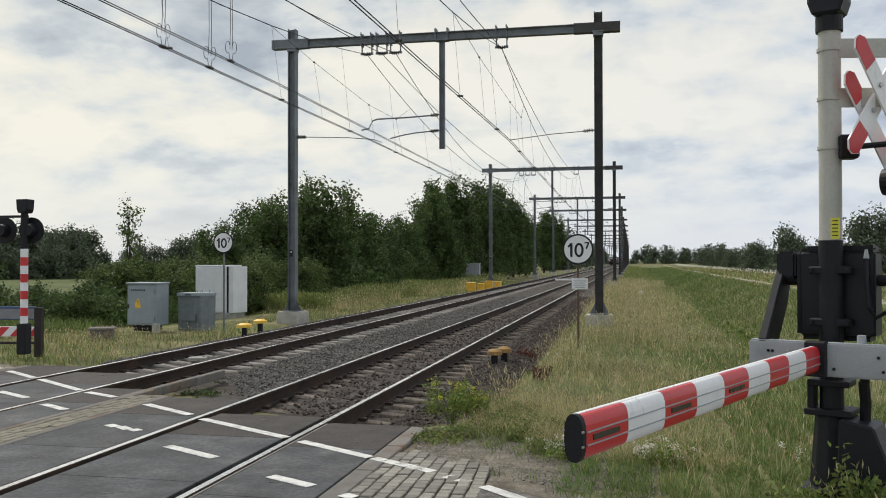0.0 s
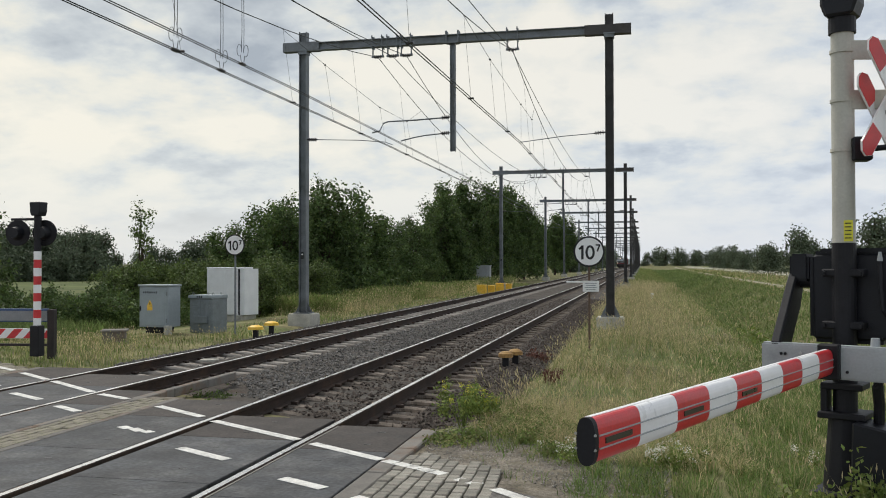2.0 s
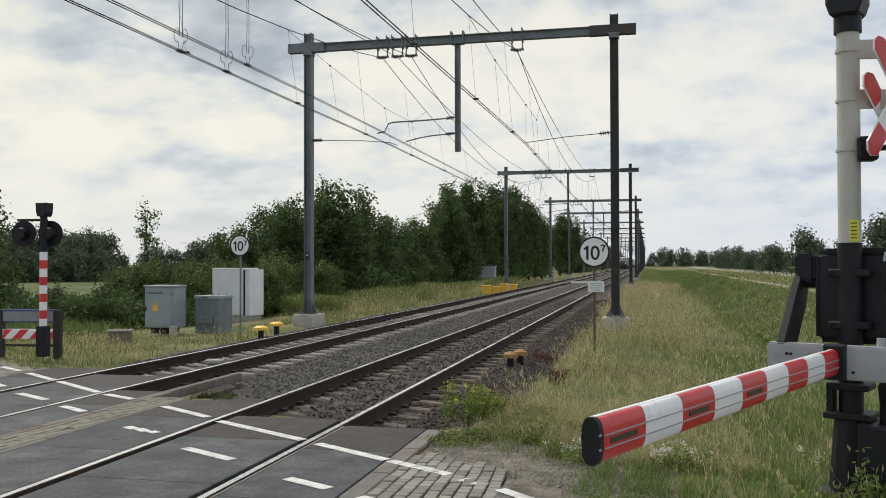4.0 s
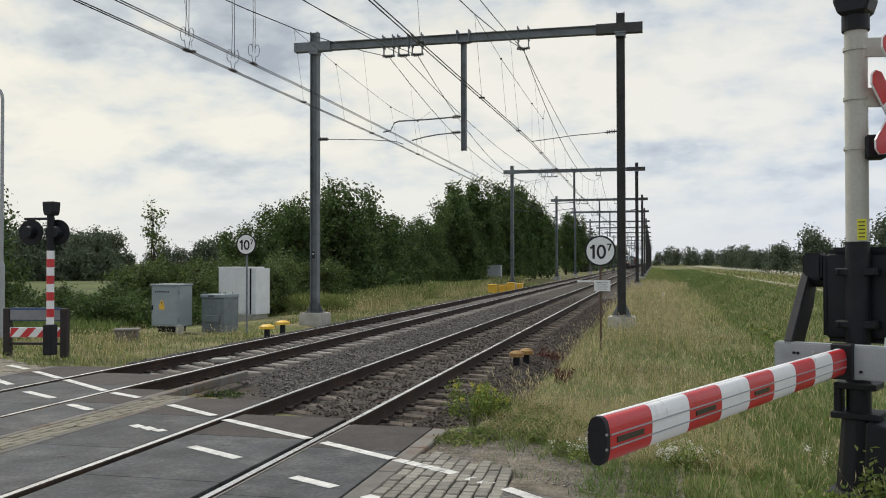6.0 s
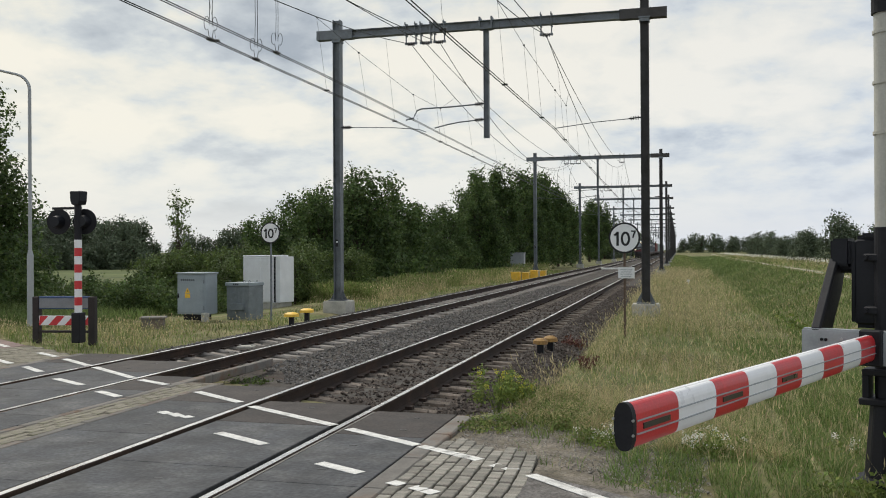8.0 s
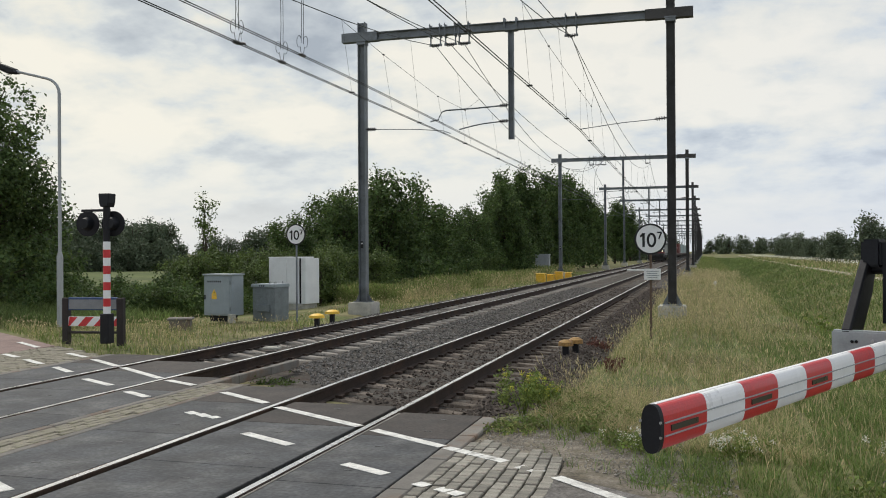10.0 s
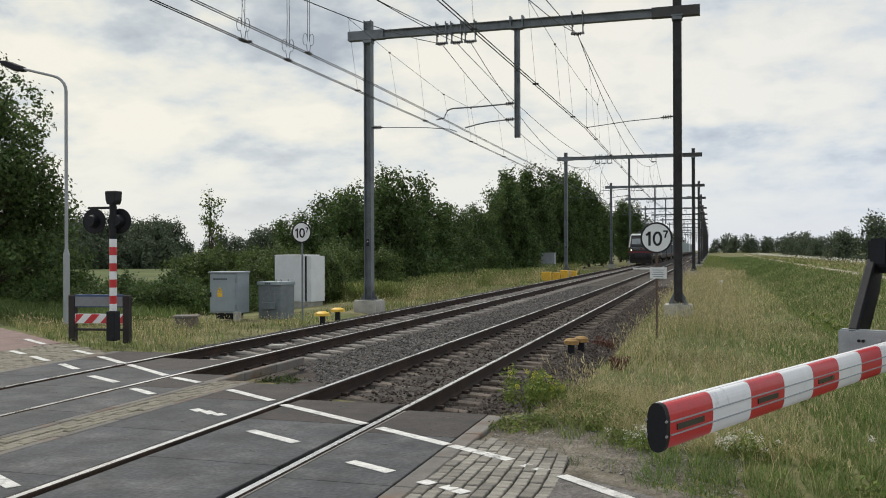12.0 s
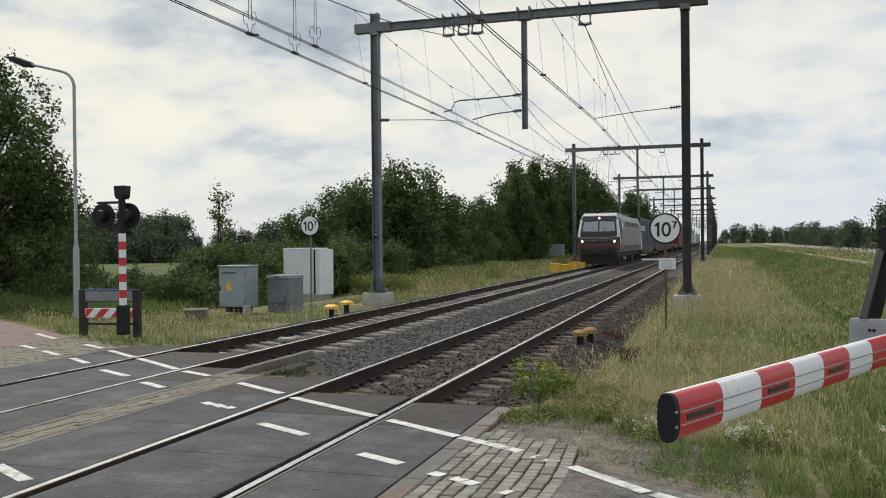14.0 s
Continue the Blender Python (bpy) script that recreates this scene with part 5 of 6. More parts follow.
    for x in (-0.87, 0.87):
        bf = part("buffer", C((x, -0.42, 1.06), (x, -0.38, 1.06), 0.24, seg=20), BOGIE, g)
        part("buffer_stem", C((x, -0.38, 1.06), (x, 0.15, 1.06), 0.11, seg=14), BOGIE, bf)
        part("crash_box", B((x, 0.02, 1.10), (0.62, 0.22, 0.44), 0.03), LOCO_DARK, g)
    front("lower_skirt", [(-1.28, 1.07), (1.28, 1.07), (1.28, 1.455), (-1.28, 1.455)], 0.006, LOCO_DARK, label="dark lower nose")
    part("front_beam", B((0, 0.12, 1.02), (2.6, 0.3, 0.42), 0.03), LOCO_DARK, g)
    part("snow_plough", P([(-1.25, 0.18), (1.25, 0.18), (1.30, 0.80), (-1.30, 0.80)], 0.12, Matrix.Translation((0, 0.2, 0)) @ XZ), BOGIE, g, "black track clearer")
    part("coupling", B((0, -0.2, 1.02), (0.14, 0.4, 0.16), 0.02), BOGIE, g)
    part("underframe", B((0, 9.45, 0.85), (2.5, 17.6, 0.42), 0.04), BOGIE, g)
    bogie(g, 4.4); bogie(g, 14.5)
    # roof gear and side vents
    for y, l in ((6.2, 1.6), (9.2, 3.2), (13.0, 2.0)):
        part("roof_box", B((0, y, 3.88), (1.3, l, 0.22), 0.05, 2), LOCO_GREY, g)
    for y in (2.6, 16.3):
        p = part("pantograph", T([(-0.5, y, 3.95), (-0.45, y + 1.5, 4.12), (0.45, y + 1.5, 4.12), (0.5, y, 3.95)], 0.04, 6), LOCO_DARK, g, "folded pantograph")
        part("collector_head", T([(-0.85, y + 0.1, 4.16), (-0.6, y + 0.1, 4.22), (0.6, y + 0.1, 4.22), (0.85, y + 0.1, 4.16)], 0.03, 6), LOCO_DARK, p)
    for k in range(6):
        part("side_vent", B((W + 0.005, 4.5 + 1.9 * k, 3.05), (0.02, 1.5, 0.34), 0.004), LOCO_DARK, g)
    for x in (-W - 0.004, W + 0.004):
        part("side_band", B((x, 9.45, 1.30), (0.012, 16.2, 0.36)), LOCO_DARK, g)
        part("side_window", B((x, 1.72, 2.72), (0.012, 0.62, 0.62)), GLASS, g)
        part("cab_door", B((x, 2.6, 2.15), (0.014, 0.66, 1.9), 0.004), LOCO_GREY, g)
    return g


def container(length, color, label):
    g = thing("freight_container", label, "container", group="containers on the train")
    w, h = 2.44, 2.75
    bm = bmesh.new()
    n = int(length / 0.28)
    for sx in (-1, 1):            # corrugated long sides
        pts = []
        for i in range(n + 1):
            y = i * length / n
            pts += [(y + 0.0, 0.0 if i % 2 else 0.045)] + ([(y + 0.10, 0.0 if i % 2 else 0.045)] if i < n else [])
        vs = [[bm.verts.new((sx * (w / 2 - d), y, z)) for y, d in pts] for z in (0.15, h - 0.12)]
        for i in range(len(pts) - 1):
            bm.faces.new((vs[0][i], vs[0][i + 1], vs[1][i + 1], vs[1][i]))
    box(bm, (0, length / 2, h / 2), (w - 0.12, length - 0.06, h - 0.1))
    bmesh.ops.recalc_face_normals(bm, faces=bm.faces)
    part("shell", bm, color, g)
    bm = bmesh.new()
    for sx in (-1, 1):
        for z in (0.075, h - 0.06):
            box(bm, (sx * (w / 2 - 0.05), length / 2, z), (0.1, length, 0.14))
        for y in (0.06, length - 0.06):
            box(bm, (sx * (w / 2 - 0.06), y, h / 2), (0.12, 0.12, h))
    part("frame", soft(bm, 0.01), color, g)
    return g


def tank(length, color, label):
    g = thing("tank_container", label, "tank container", group="containers on the train")
    part("vessel", soft(C((0, 0.3, 1.35), (0, length - 0.3, 1.35), 1.12, seg=28), 0.12, 2), color, g)
    bm = bmesh.new()
    for y in (0.08, length - 0.08):
        for sx in (-1, 1):
            box(bm, (sx * 1.16, y, 1.3), (0.12, 0.12, 2.6))
        for z in (0.06, 2.54):
            box(bm, (0, y, z), (2.44, 0.12, 0.12))
    for sx in (-1, 1):
        box(bm, (sx * 1.16, length / 2, 0.06), (0.12, length, 0.12))
    part("frame", bm, color, g)
    return g


def flat_wagon(length=19.6):
    g = thing("flat_wagon", "brown steel container wagon on two bogies", "freight wagon", group="wagons of the train")
    part("frame", B((0, length / 2, 1.04), (2.5, length - 0.9, 0.2), 0.02), WAGON, g)
    part("side_sill", P([(1.0, 0.95), (length - 1.0, 0.95), (length - 4.5, 0.62), (4.5, 0.62)], 0.1, Matrix.Translation((1.15, 0, 0)) @ YZ), WAGON, g)
    part("side_sill", P([(1.0, 0.95), (length - 1.0, 0.95), (length - 4.5, 0.62), (4.5, 0.62)], 0.1, Matrix.Translation((-1.25, 0, 0)) @ YZ), WAGON, g)
    bogie(g, 2.6, 1.8, 0.46); bogie(g, length - 2.6, 1.8, 0.46)
    for y in (0.2, length - 0.2):
        for x in (-0.87, 0.87):
            part("buffer", C((x, y - 0.2, 1.0), (x, y + 0.2, 1.0), 0.2, seg=12), BOGIE, g)
    return g


FRONT_AT_END, SPEED = 64.1, 23.9
TRAIN = []       # (thing, metres behind the locomotive's front)


def make_train():
    TRAIN.append((locomotive(), 0.0, 0.0))
    first = flat_wagon()
    loads = [("c", 0, "dark blue"), ("c", 0, "dark blue"), ("c", 0, "dark blue"), ("t", 2, "red"), ("c", 2, "red-brown"), ("c", 3, "pale green"), ("c", 3, "pale green"), ("c", 1, "grey"), ("c", 3, "pale green"), ("c", 4, "white"), ("c", 1, "grey"), ("c", 3, "pale green"), ("c", 0, "dark blue")]
    made = {}
    for i, (kind, col, word) in enumerate(loads):
        w = first if i == 0 else copy_thing(first, Matrix())
        off = 19.4 + 20.0 * i
        TRAIN.append((w, off, 0.0))
        for k in range(2):
            key = (kind, col)
            if key in made:
                c = copy_thing(made[key], Matrix())
            else:
                c = container(9.1, BOXC[col], word + " corrugated freight container on a wagon") if kind == "c" else tank(9.1, BOXC[col], word + " tank container on a wagon")
                if key == ("c", 0):
                    for r, z in enumerate((1.95, 1.70)):
                        for j in range(6):
                            part("lettering_bar", B((1.2235, 1.5 + 0.75 * j, z), (0.006, 0.5, 0.17)), WHITEP, c)
                made[key] = c
            TRAIN.append((c, off + 0.5 + 9.4 * k, 1.15))


make_train()


# ---- trees, hedges and grass ----
def leaf_cloud(name, lobes, count, size, material, parent, seed, label="", shell=0.55, flat=0.75):
    """Many small bent leaf clumps on and in a set of lobes (centre, radii)."""
    rnd = np.random.RandomState(seed)
    vol = np.array([r[0] * r[1] + r[1] * r[2] + r[0] * r[2] for _, r in lobes])
    # twigs on the lobes, then leaves round each twig
    tw = max(count // 16, 8)
    pick = rnd.choice(len(lobes), tw, p=vol / vol.sum())
    cen = np.array([c for c, _ in lobes])[pick]
    rad = np.array([r for _, r in lobes])[pick]
    td = rnd.normal(size=(tw, 3))
    td /= np.linalg.norm(td, axis=1)[:, None]
    dist = (shell + (1.05 - shell) * rnd.rand(tw) ** 0.55 + 0.22 * (rnd.rand(tw) > 0.85))[:, None]
    twig = cen + td * rad * dist
    which = rnd.randint(0, tw, count)
    d = td[which]
    along = rnd.uniform(-1.0, 1.4, (count, 1))
    p = twig[which] + d * along * size * 2.4 + rnd.normal(scale=1.0, size=(count, 3)) * size * 1.5
    p[:, 2] = np.maximum(p[:, 2], 0.05)
    nrm = d + rnd.normal(scale=0.9, size=(count, 3)) + np.array([0, 0, flat * 0.5])
    nrm /= np.linalg.norm(nrm, axis=1)[:, None]
    t = np.cross(nrm, rnd.normal(size=(count, 3)))
    t /= np.linalg.norm(t, axis=1)[:, None] + 1e-9
    b = np.cross(nrm, t)
    s = size * rnd.uniform(0.55, 1.3, (count, 1))
    w = s * rnd.uniform(0.45, 0.75, (count, 1))
    v = np.stack([p - t * s, p + b * w + nrm * s * 0.15, p + t * s, p - b * w + nrm * s * 0.15], 1).reshape(-1, 3)
    i = 4 * np.arange(count)[:, None]
    f = np.concatenate([i + [[0, 1, 2]], i + [[0, 2, 3]]])
    # one leaf clump is one island: quads, folded on their long axis
    me = bpy.data.meshes.new(name)
    me.from_pydata(v.tolist(), [], f.tolist())
    me.materials.append(material)
    ob = new(name, me)
    ob.parent = parent
    return tagged(ob, label)


def lobes_for(rnd, h, r, low, n):
    """Uneven crown: a core, side lobes, and slim upright shoots on top."""
    out = [((0, 0, low + (h - low) * 0.42), (r * 0.62, r * 0.62, (h - low) * 0.36))]
    for k in range(n):
        a = rnd.uniform(0, 6.283)
        q = rnd.uniform(0.0, 1.0)
        z = low + (h - low) * (0.10 + 0.66 * q)
        reach = r * (0.98 - 0.6 * max(q - 0.3, 0) / 0.7) * rnd.uniform(0.4, 0.95)
        s = r * rnd.uniform(0.16, 0.36) * (1.15 - 0.5 * q)
        out.append(((reach * math.cos(a), reach * math.sin(a), z), (s * rnd.uniform(0.8, 1.3), s * rnd.uniform(0.8, 1.3), s * rnd.uniform(0.7, 1.3))))
    for k in range(n // 2):
        a, q = rnd.uniform(0, 6.283), rnd.uniform(0.0, 0.8)
        z = low + (h - low) * (0.93 - 0.38 * q * q) * rnd.uniform(0.86, 1.0)
        s = r * rnd.uniform(0.07, 0.14)
        out.append(((r * q * math.cos(a), r * q * math.sin(a), z), (s, s, (h - low) * rnd.uniform(0.06, 0.13))))
    return out


def tree(name, h, r, low, label, category, count, size, leaf, seed, n=16, shell=0.5, trunk_r=0.14):
    g = thing(name, label, category)
    rnd = random.Random(seed)
    lobes = lobes_for(rnd, h, r, low, n)
    bm = bmesh.new()
    tube(bm, [(0, 0, -0.4), (0.05, 0.03, h * 0.25), (-0.04, 0.05, h * 0.5), (0.02, 0, h * 0.85)], trunk_r, 8, trunk_r * 0.25)
    for c, _ in lobes[1:]:
        z0 = max(0.2, c[2] * 0.45)
        mid = (c[0] * 0.45, c[1] * 0.45, z0 + (c[2] - z0) * 0.6)
        tube(bm, [(0, 0, z0), mid, c], trunk_r * 0.38, 5, trunk_r * 0.08)
    part("trunk", bm, BARK, g, "trunk with spreading limbs")
    leaf_cloud("crown", lobes, count, size, leaf, g, seed, shell=shell)
    return g


def place(kind, spots):
    """The first spot holds the thing itself; the others hold copies, turned and scaled a little."""
    rnd = random.Random(len(spots) * 7 + 1)
    for i, (x, y, s) in enumerate(spots):
        m = Matrix.Translation((x, y, gz(x, y) - 0.05)) @ Matrix.Rotation(rnd.uniform(0, 6.28), 4, "Z") @ Matrix.Diagonal((s * rnd.uniform(0.92, 1.1), s * rnd.uniform(0.92, 1.1), s, 1))
        if i == 0:
            kind.matrix_world = m
            FIRST = kind
        else:
            c = copy_thing(FIRST, Matrix())
            c.matrix_world = m


def woods():
    oak = tree("bushy_tree", 6.0, 2.7, 0.2, "broad dark green leafy tree beside the railway", "tree", 20000, 0.085, LEAF["dark"], 11, 30)
    tagged(oak, group="lineside trees")
    place(oak, [(-13.5, 49.2, 1.21), (-14.7, 46.1, 0.95), (-13.5, 56.0, 1.04), (-16.5, 43.7, 0.75), (-13.7, 62.6, 0.92), (-14.3, 71.7, 1.04), (-17.5, 51.6, 1.04), (-18.0, 60.4, 1.03), (-13.4, 79.1, 1.09)])
    tall = tree("tall_tree", 10.0, 3.0, 0.5, "tall dark lineside tree with feathery upright top", "tree", 19000, 0.12, LEAF["dark"], 23, 34, trunk_r=0.2)
    tagged(tall, group="lineside trees")
    place(tall, [(-13.0, 77.5, 0.86), (-12.6, 85.7, 1.05), (-12.2, 95.5, 1.10), (-12.2, 104, 1.13), (-12.2, 112, 1.20), (-12, 125, 1.07), (-12, 140, 0.96), (-12, 170, 1.19), (-12.5, 200, 1.30), (-16, 90, 1.07)])
    hedge = tree("hazel_bush", 2.9, 1.7, 0.0, "fresh green hazel bush at the field's edge", "bush", 10000, 0.064, LEAF["fresh"], 31, 24, trunk_r=0.06)
    tagged(hedge, group="hedge bushes")
    place(hedge, [(-11.9, 36.8, 0.86), (-13.6, 37.6, 0.88), (-15.2, 36.6, 0.86), (-16.9, 35.2, 0.84), (-10.9, 41.0, 0.85), (-12.6, 40.4, 0.95), (-12.2, 54.5, 0.7), (-12.4, 62.0, 0.72), (-12.6, 70.0, 0.78), (-12.8, 82, 0.9), (-14.3, 35.4, 0.72), (-16.2, 38.2, 0.92), (-17.9, 38.0, 0.95), (-18.9, 38.4, 0.86), (-14.9, 38.4, 0.95), (-18.4, 36.0, 0.8), (-12.4, 38.6, 0.95)])
    bramble = tree("bramble_bush", 1.35, 1.5, 0.0, "low dark tangled bramble bush on the bank", "bush", 6000, 0.055, LEAF["dark"], 37, 18, trunk_r=0.03)
    tagged(bramble, group="bramble bushes")
    place(bramble, [(-13.6, 31.5, 1.0), (-15.4, 30.6, 1.05), (-17.4, 30.2, 1.1), (-19.4, 29.4, 1.05), (-21.4, 29.2, 1.15), (-23.6, 30.5, 1.2), (-16.6, 32.6, 1.15), (-18.8, 32.2, 1.1), (-21.2, 32.4, 1.2), (-23.2, 33.4, 1.3), (-25.4, 33.0, 1.3)])
    willow = tree("pollard_willow", 3.9, 1.9, 0.0, "small rounded pollard willow along the meadow, leaves tinted with haze", "tree", 2600, 0.17, LEAF["far"], 67, 14, shell=0.6, trunk_r=0.2)
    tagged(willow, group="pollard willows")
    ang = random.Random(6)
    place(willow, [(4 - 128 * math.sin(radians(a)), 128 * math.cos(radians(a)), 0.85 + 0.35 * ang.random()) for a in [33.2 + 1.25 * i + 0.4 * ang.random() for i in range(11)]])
    big = tree("roadside_tree", 8.6, 3.1, 0.3, "tall broadleaf roadside tree with loose leafy twigs", "tree", 44000, 0.07, LEAF["dark"], 47, 46, shell=0.45, trunk_r=0.18)
    place(big, [(-18.4, 24.0, 1.02)])
    far = tree("field_tree", 11.0, 5.0, -1.6, "green tree in the distant tree row, leaves tinted with haze", "tree", 4600, 0.27, LEAF["far"], 53, 24, trunk_r=0.25)
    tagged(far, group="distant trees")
    rnd = random.Random(5)
    spots = []
    for i in range(24):          # wood behind the meadow on the far side
        a = radians(33.4 + 0.62 * i)
        d = 142 + 16 * rnd.random()
        spots.append((4 - d * math.sin(a), d * math.cos(a), 0.60 + 0.18 * rnd.random()))
    for a, s in ((34.2, 0.75), (35.4, 0.72), (36.8, 0.8), (38.2, 0.85), (39.5, 0.8), (41.0, 0.9), (31.2, 0.42), (30.4, 0.55), (29.6, 0.5), (28.6, 0.45), (28.0, 0.62), (27.3, 0.66), (26.5, 0.55), (32.5, 0.40), (25.5, 0.5)):
        spots.append((4 - 150 * math.sin(radians(a)), 150 * math.cos(radians(a)), s))
    faint = []
    for i in range(10):          # on along the line
        faint.append((-13.5 - 3 * rnd.random(), 225 + 42 * i, 0.85 + 0.3 * rnd.random()))
    # field row beyond the ditch
    for x, y, s in ((27.9, 148, 0.74), (25.0, 158, 0.52), (30.4, 152, 0.58), (33.5, 126, 0.82), (36.2, 125, 0.86), (31.0, 133, 0.56), (29, 188, 0.46), (28, 200, 0.42), (26.5, 215, 0.40), (28, 235, 0.44), (28, 255, 0.48), (29, 280, 0.46), (29.5, 310, 0.52), (30, 345, 0.58), (40, 124, 0.8), (44, 124, 0.85)):
        spots.append((x, y, s))
    for i in range(22):
        faint.append((7 + 5.0 * i + 4 * rnd.random(), 560 + 40 * rnd.random(), 0.8 + 0.4 * rnd.random()))
    place(far, spots)
    dist = tree("horizon_tree", 11.0, 5.2, -1.6, "green tree on the horizon, leaves tinted with haze", "tree", 2200, 0.42, LEAF["far"], 59, 16, trunk_r=0.25)
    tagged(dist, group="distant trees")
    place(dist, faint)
    # slim sapling over the hedge
    sap = tree("sapling", 4.6, 0.50, 2.0, "slim young tree standing above the hedge", "tree", 700, 0.06, LEAF["fresh"], 61, 9, shell=0.3, trunk_r=0.045)
    place(sap, [(-19.85, 40.6, 1.25)])


woods()


def blades(name, n, area, height, width, material, label, seed, keep=None, lean=0.5, heads=False, sway=0.0, most=6.0):
    """Grass: bent two-piece blades over an area (x0, x1, y0, y1)."""
    rnd = np.random.RandomState(seed)
    x0, x1, y0, y1 = area
    x = rnd.uniform(x0, x1, n)
    y = y0 + (y1 - y0) * rnd.rand(n) ** 1.8
    # tufts: pull the blades towards scattered centres
    tuft = 0.45
    cx, cy = np.round(x / tuft) * tuft, np.round(y / tuft) * tuft
    hsh = np.sin(cx * 12.9898 + cy * 78.233) * 43758.5453
    hsh -= np.floor(hsh)
    x += (cx + (hsh - 0.5) * 0.4 - x) * 0.16
    y += (cy + (hsh * 7 % 1 - 0.5) * 0.4 - y) * 0.16
    patch = 0.5 + 0.5 * np.sin(x * 0.9 + 1.3 * np.sin(y * 0.35)) * np.cos(y * 0.55 + x * 0.3)
    ok = np.ones(n, bool) if keep is None else keep(x, y, patch, rnd)
    x, y, patch, hsh = x[ok], y[ok], patch[ok], hsh[ok]
    n = len(x)
    z = np.array([gz(a, b) for a, b in zip(x, y)]) - 0.02
    h = height * rnd.uniform(0.45, 1.15, n) * (0.8 + 0.3 * hsh) * (0.8 + 0.4 * patch)
    far = np.clip((y - 12) / 30, 0, most)
    w = width * rnd.uniform(0.7, 1.3, n) * (1 + far)
    a = rnd.uniform(0, 6.283, n)
    b = rnd.uniform(0, 6.283, n)
    l = lean * h * rnd.uniform(0.1, 1.0, n)
    dx, dy = np.cos(a) * w, np.sin(a) * w
    lx, ly = np.cos(b) * l + sway * h, np.sin(b) * l
    root = np.stack([x, y, z], 1)
    mid = root + np.stack([lx * 0.3, ly * 0.3, h * 0.6], 1)
    tip = root + np.stack([lx, ly, h], 1)
    off = np.stack([dx, dy, 0 * dx], 1)
    v = [root - off, root + off, mid - off * 0.8, mid + off * 0.8, tip]
    k = 5
    f = [[0, 1, 3], [0, 3, 2], [2, 3, 4]]
    if heads:
        hd = np.stack([np.cos(a + 1.5) * w * 2.6, np.sin(a + 1.5) * w * 2.6, 0 * w], 1)
        up = np.stack([lx * 0.15, ly * 0.15, h * 0.20], 1)
        v += [tip - up * 0.3, tip + up * 0.4 + hd, tip + up, tip + up * 0.4 - hd]
        k = 9
        f += [[4, 6, 7], [4, 7, 8]]
    v = np.stack(v, 1).reshape(-1, 3)
    f = (np.array(f)[None] + k * np.arange(n)[:, None, None]).reshape(-1, 3)
    raw(name, v.tolist(), f.tolist(), material, label=label, category="grass", kind="stuff")


def cross(x, y):
    return NRM.x * x + NRM.y * y


def near_keep(x, y, patch, rnd):
    """Verge beside the nearer track: off the road, off the gravel, thin by the ballast."""
    ok = (cross(x, y) > 9.15 + 0.35 * patch) & (x > 2.15 + 0.25 * patch)
    grit = (x < 3.7) & (y < 12.6) & (cross(x, y) < 10.0 + 0.6 * patch)
    return ok & (~grit | (rnd.rand(len(x)) < 0.12 + 0.55 * (cross(x, y) > 9.6))) & (rnd.rand(len(x)) < 0.55 + 0.45 * patch)


def left_keep(x, y, patch, rnd):
    bare = (x > -13.8) & (x < -8.9) & (y > 26.4) & (y < 34.4) | (np.abs(x + 7.2) < 0.9) & (y > 27.0) & (y < 30.4) | (x > -10.9) & (x < -8.4) & (y > 24.2) & (y < 26.4)
    return ~bare & (cross(x, y) > 8.85 + 0.4 * patch) & (x < -6.55 - 0.3 * patch) & (rnd.rand(len(x)) < 0.5 + 0.5 * patch)


def off_path(x, y):
    return np.abs(x - np.interp(y, [40, 90, 150, 205, 285], [15.6, 15.3, 15.1, 15.4, 16.2])) > 0.55


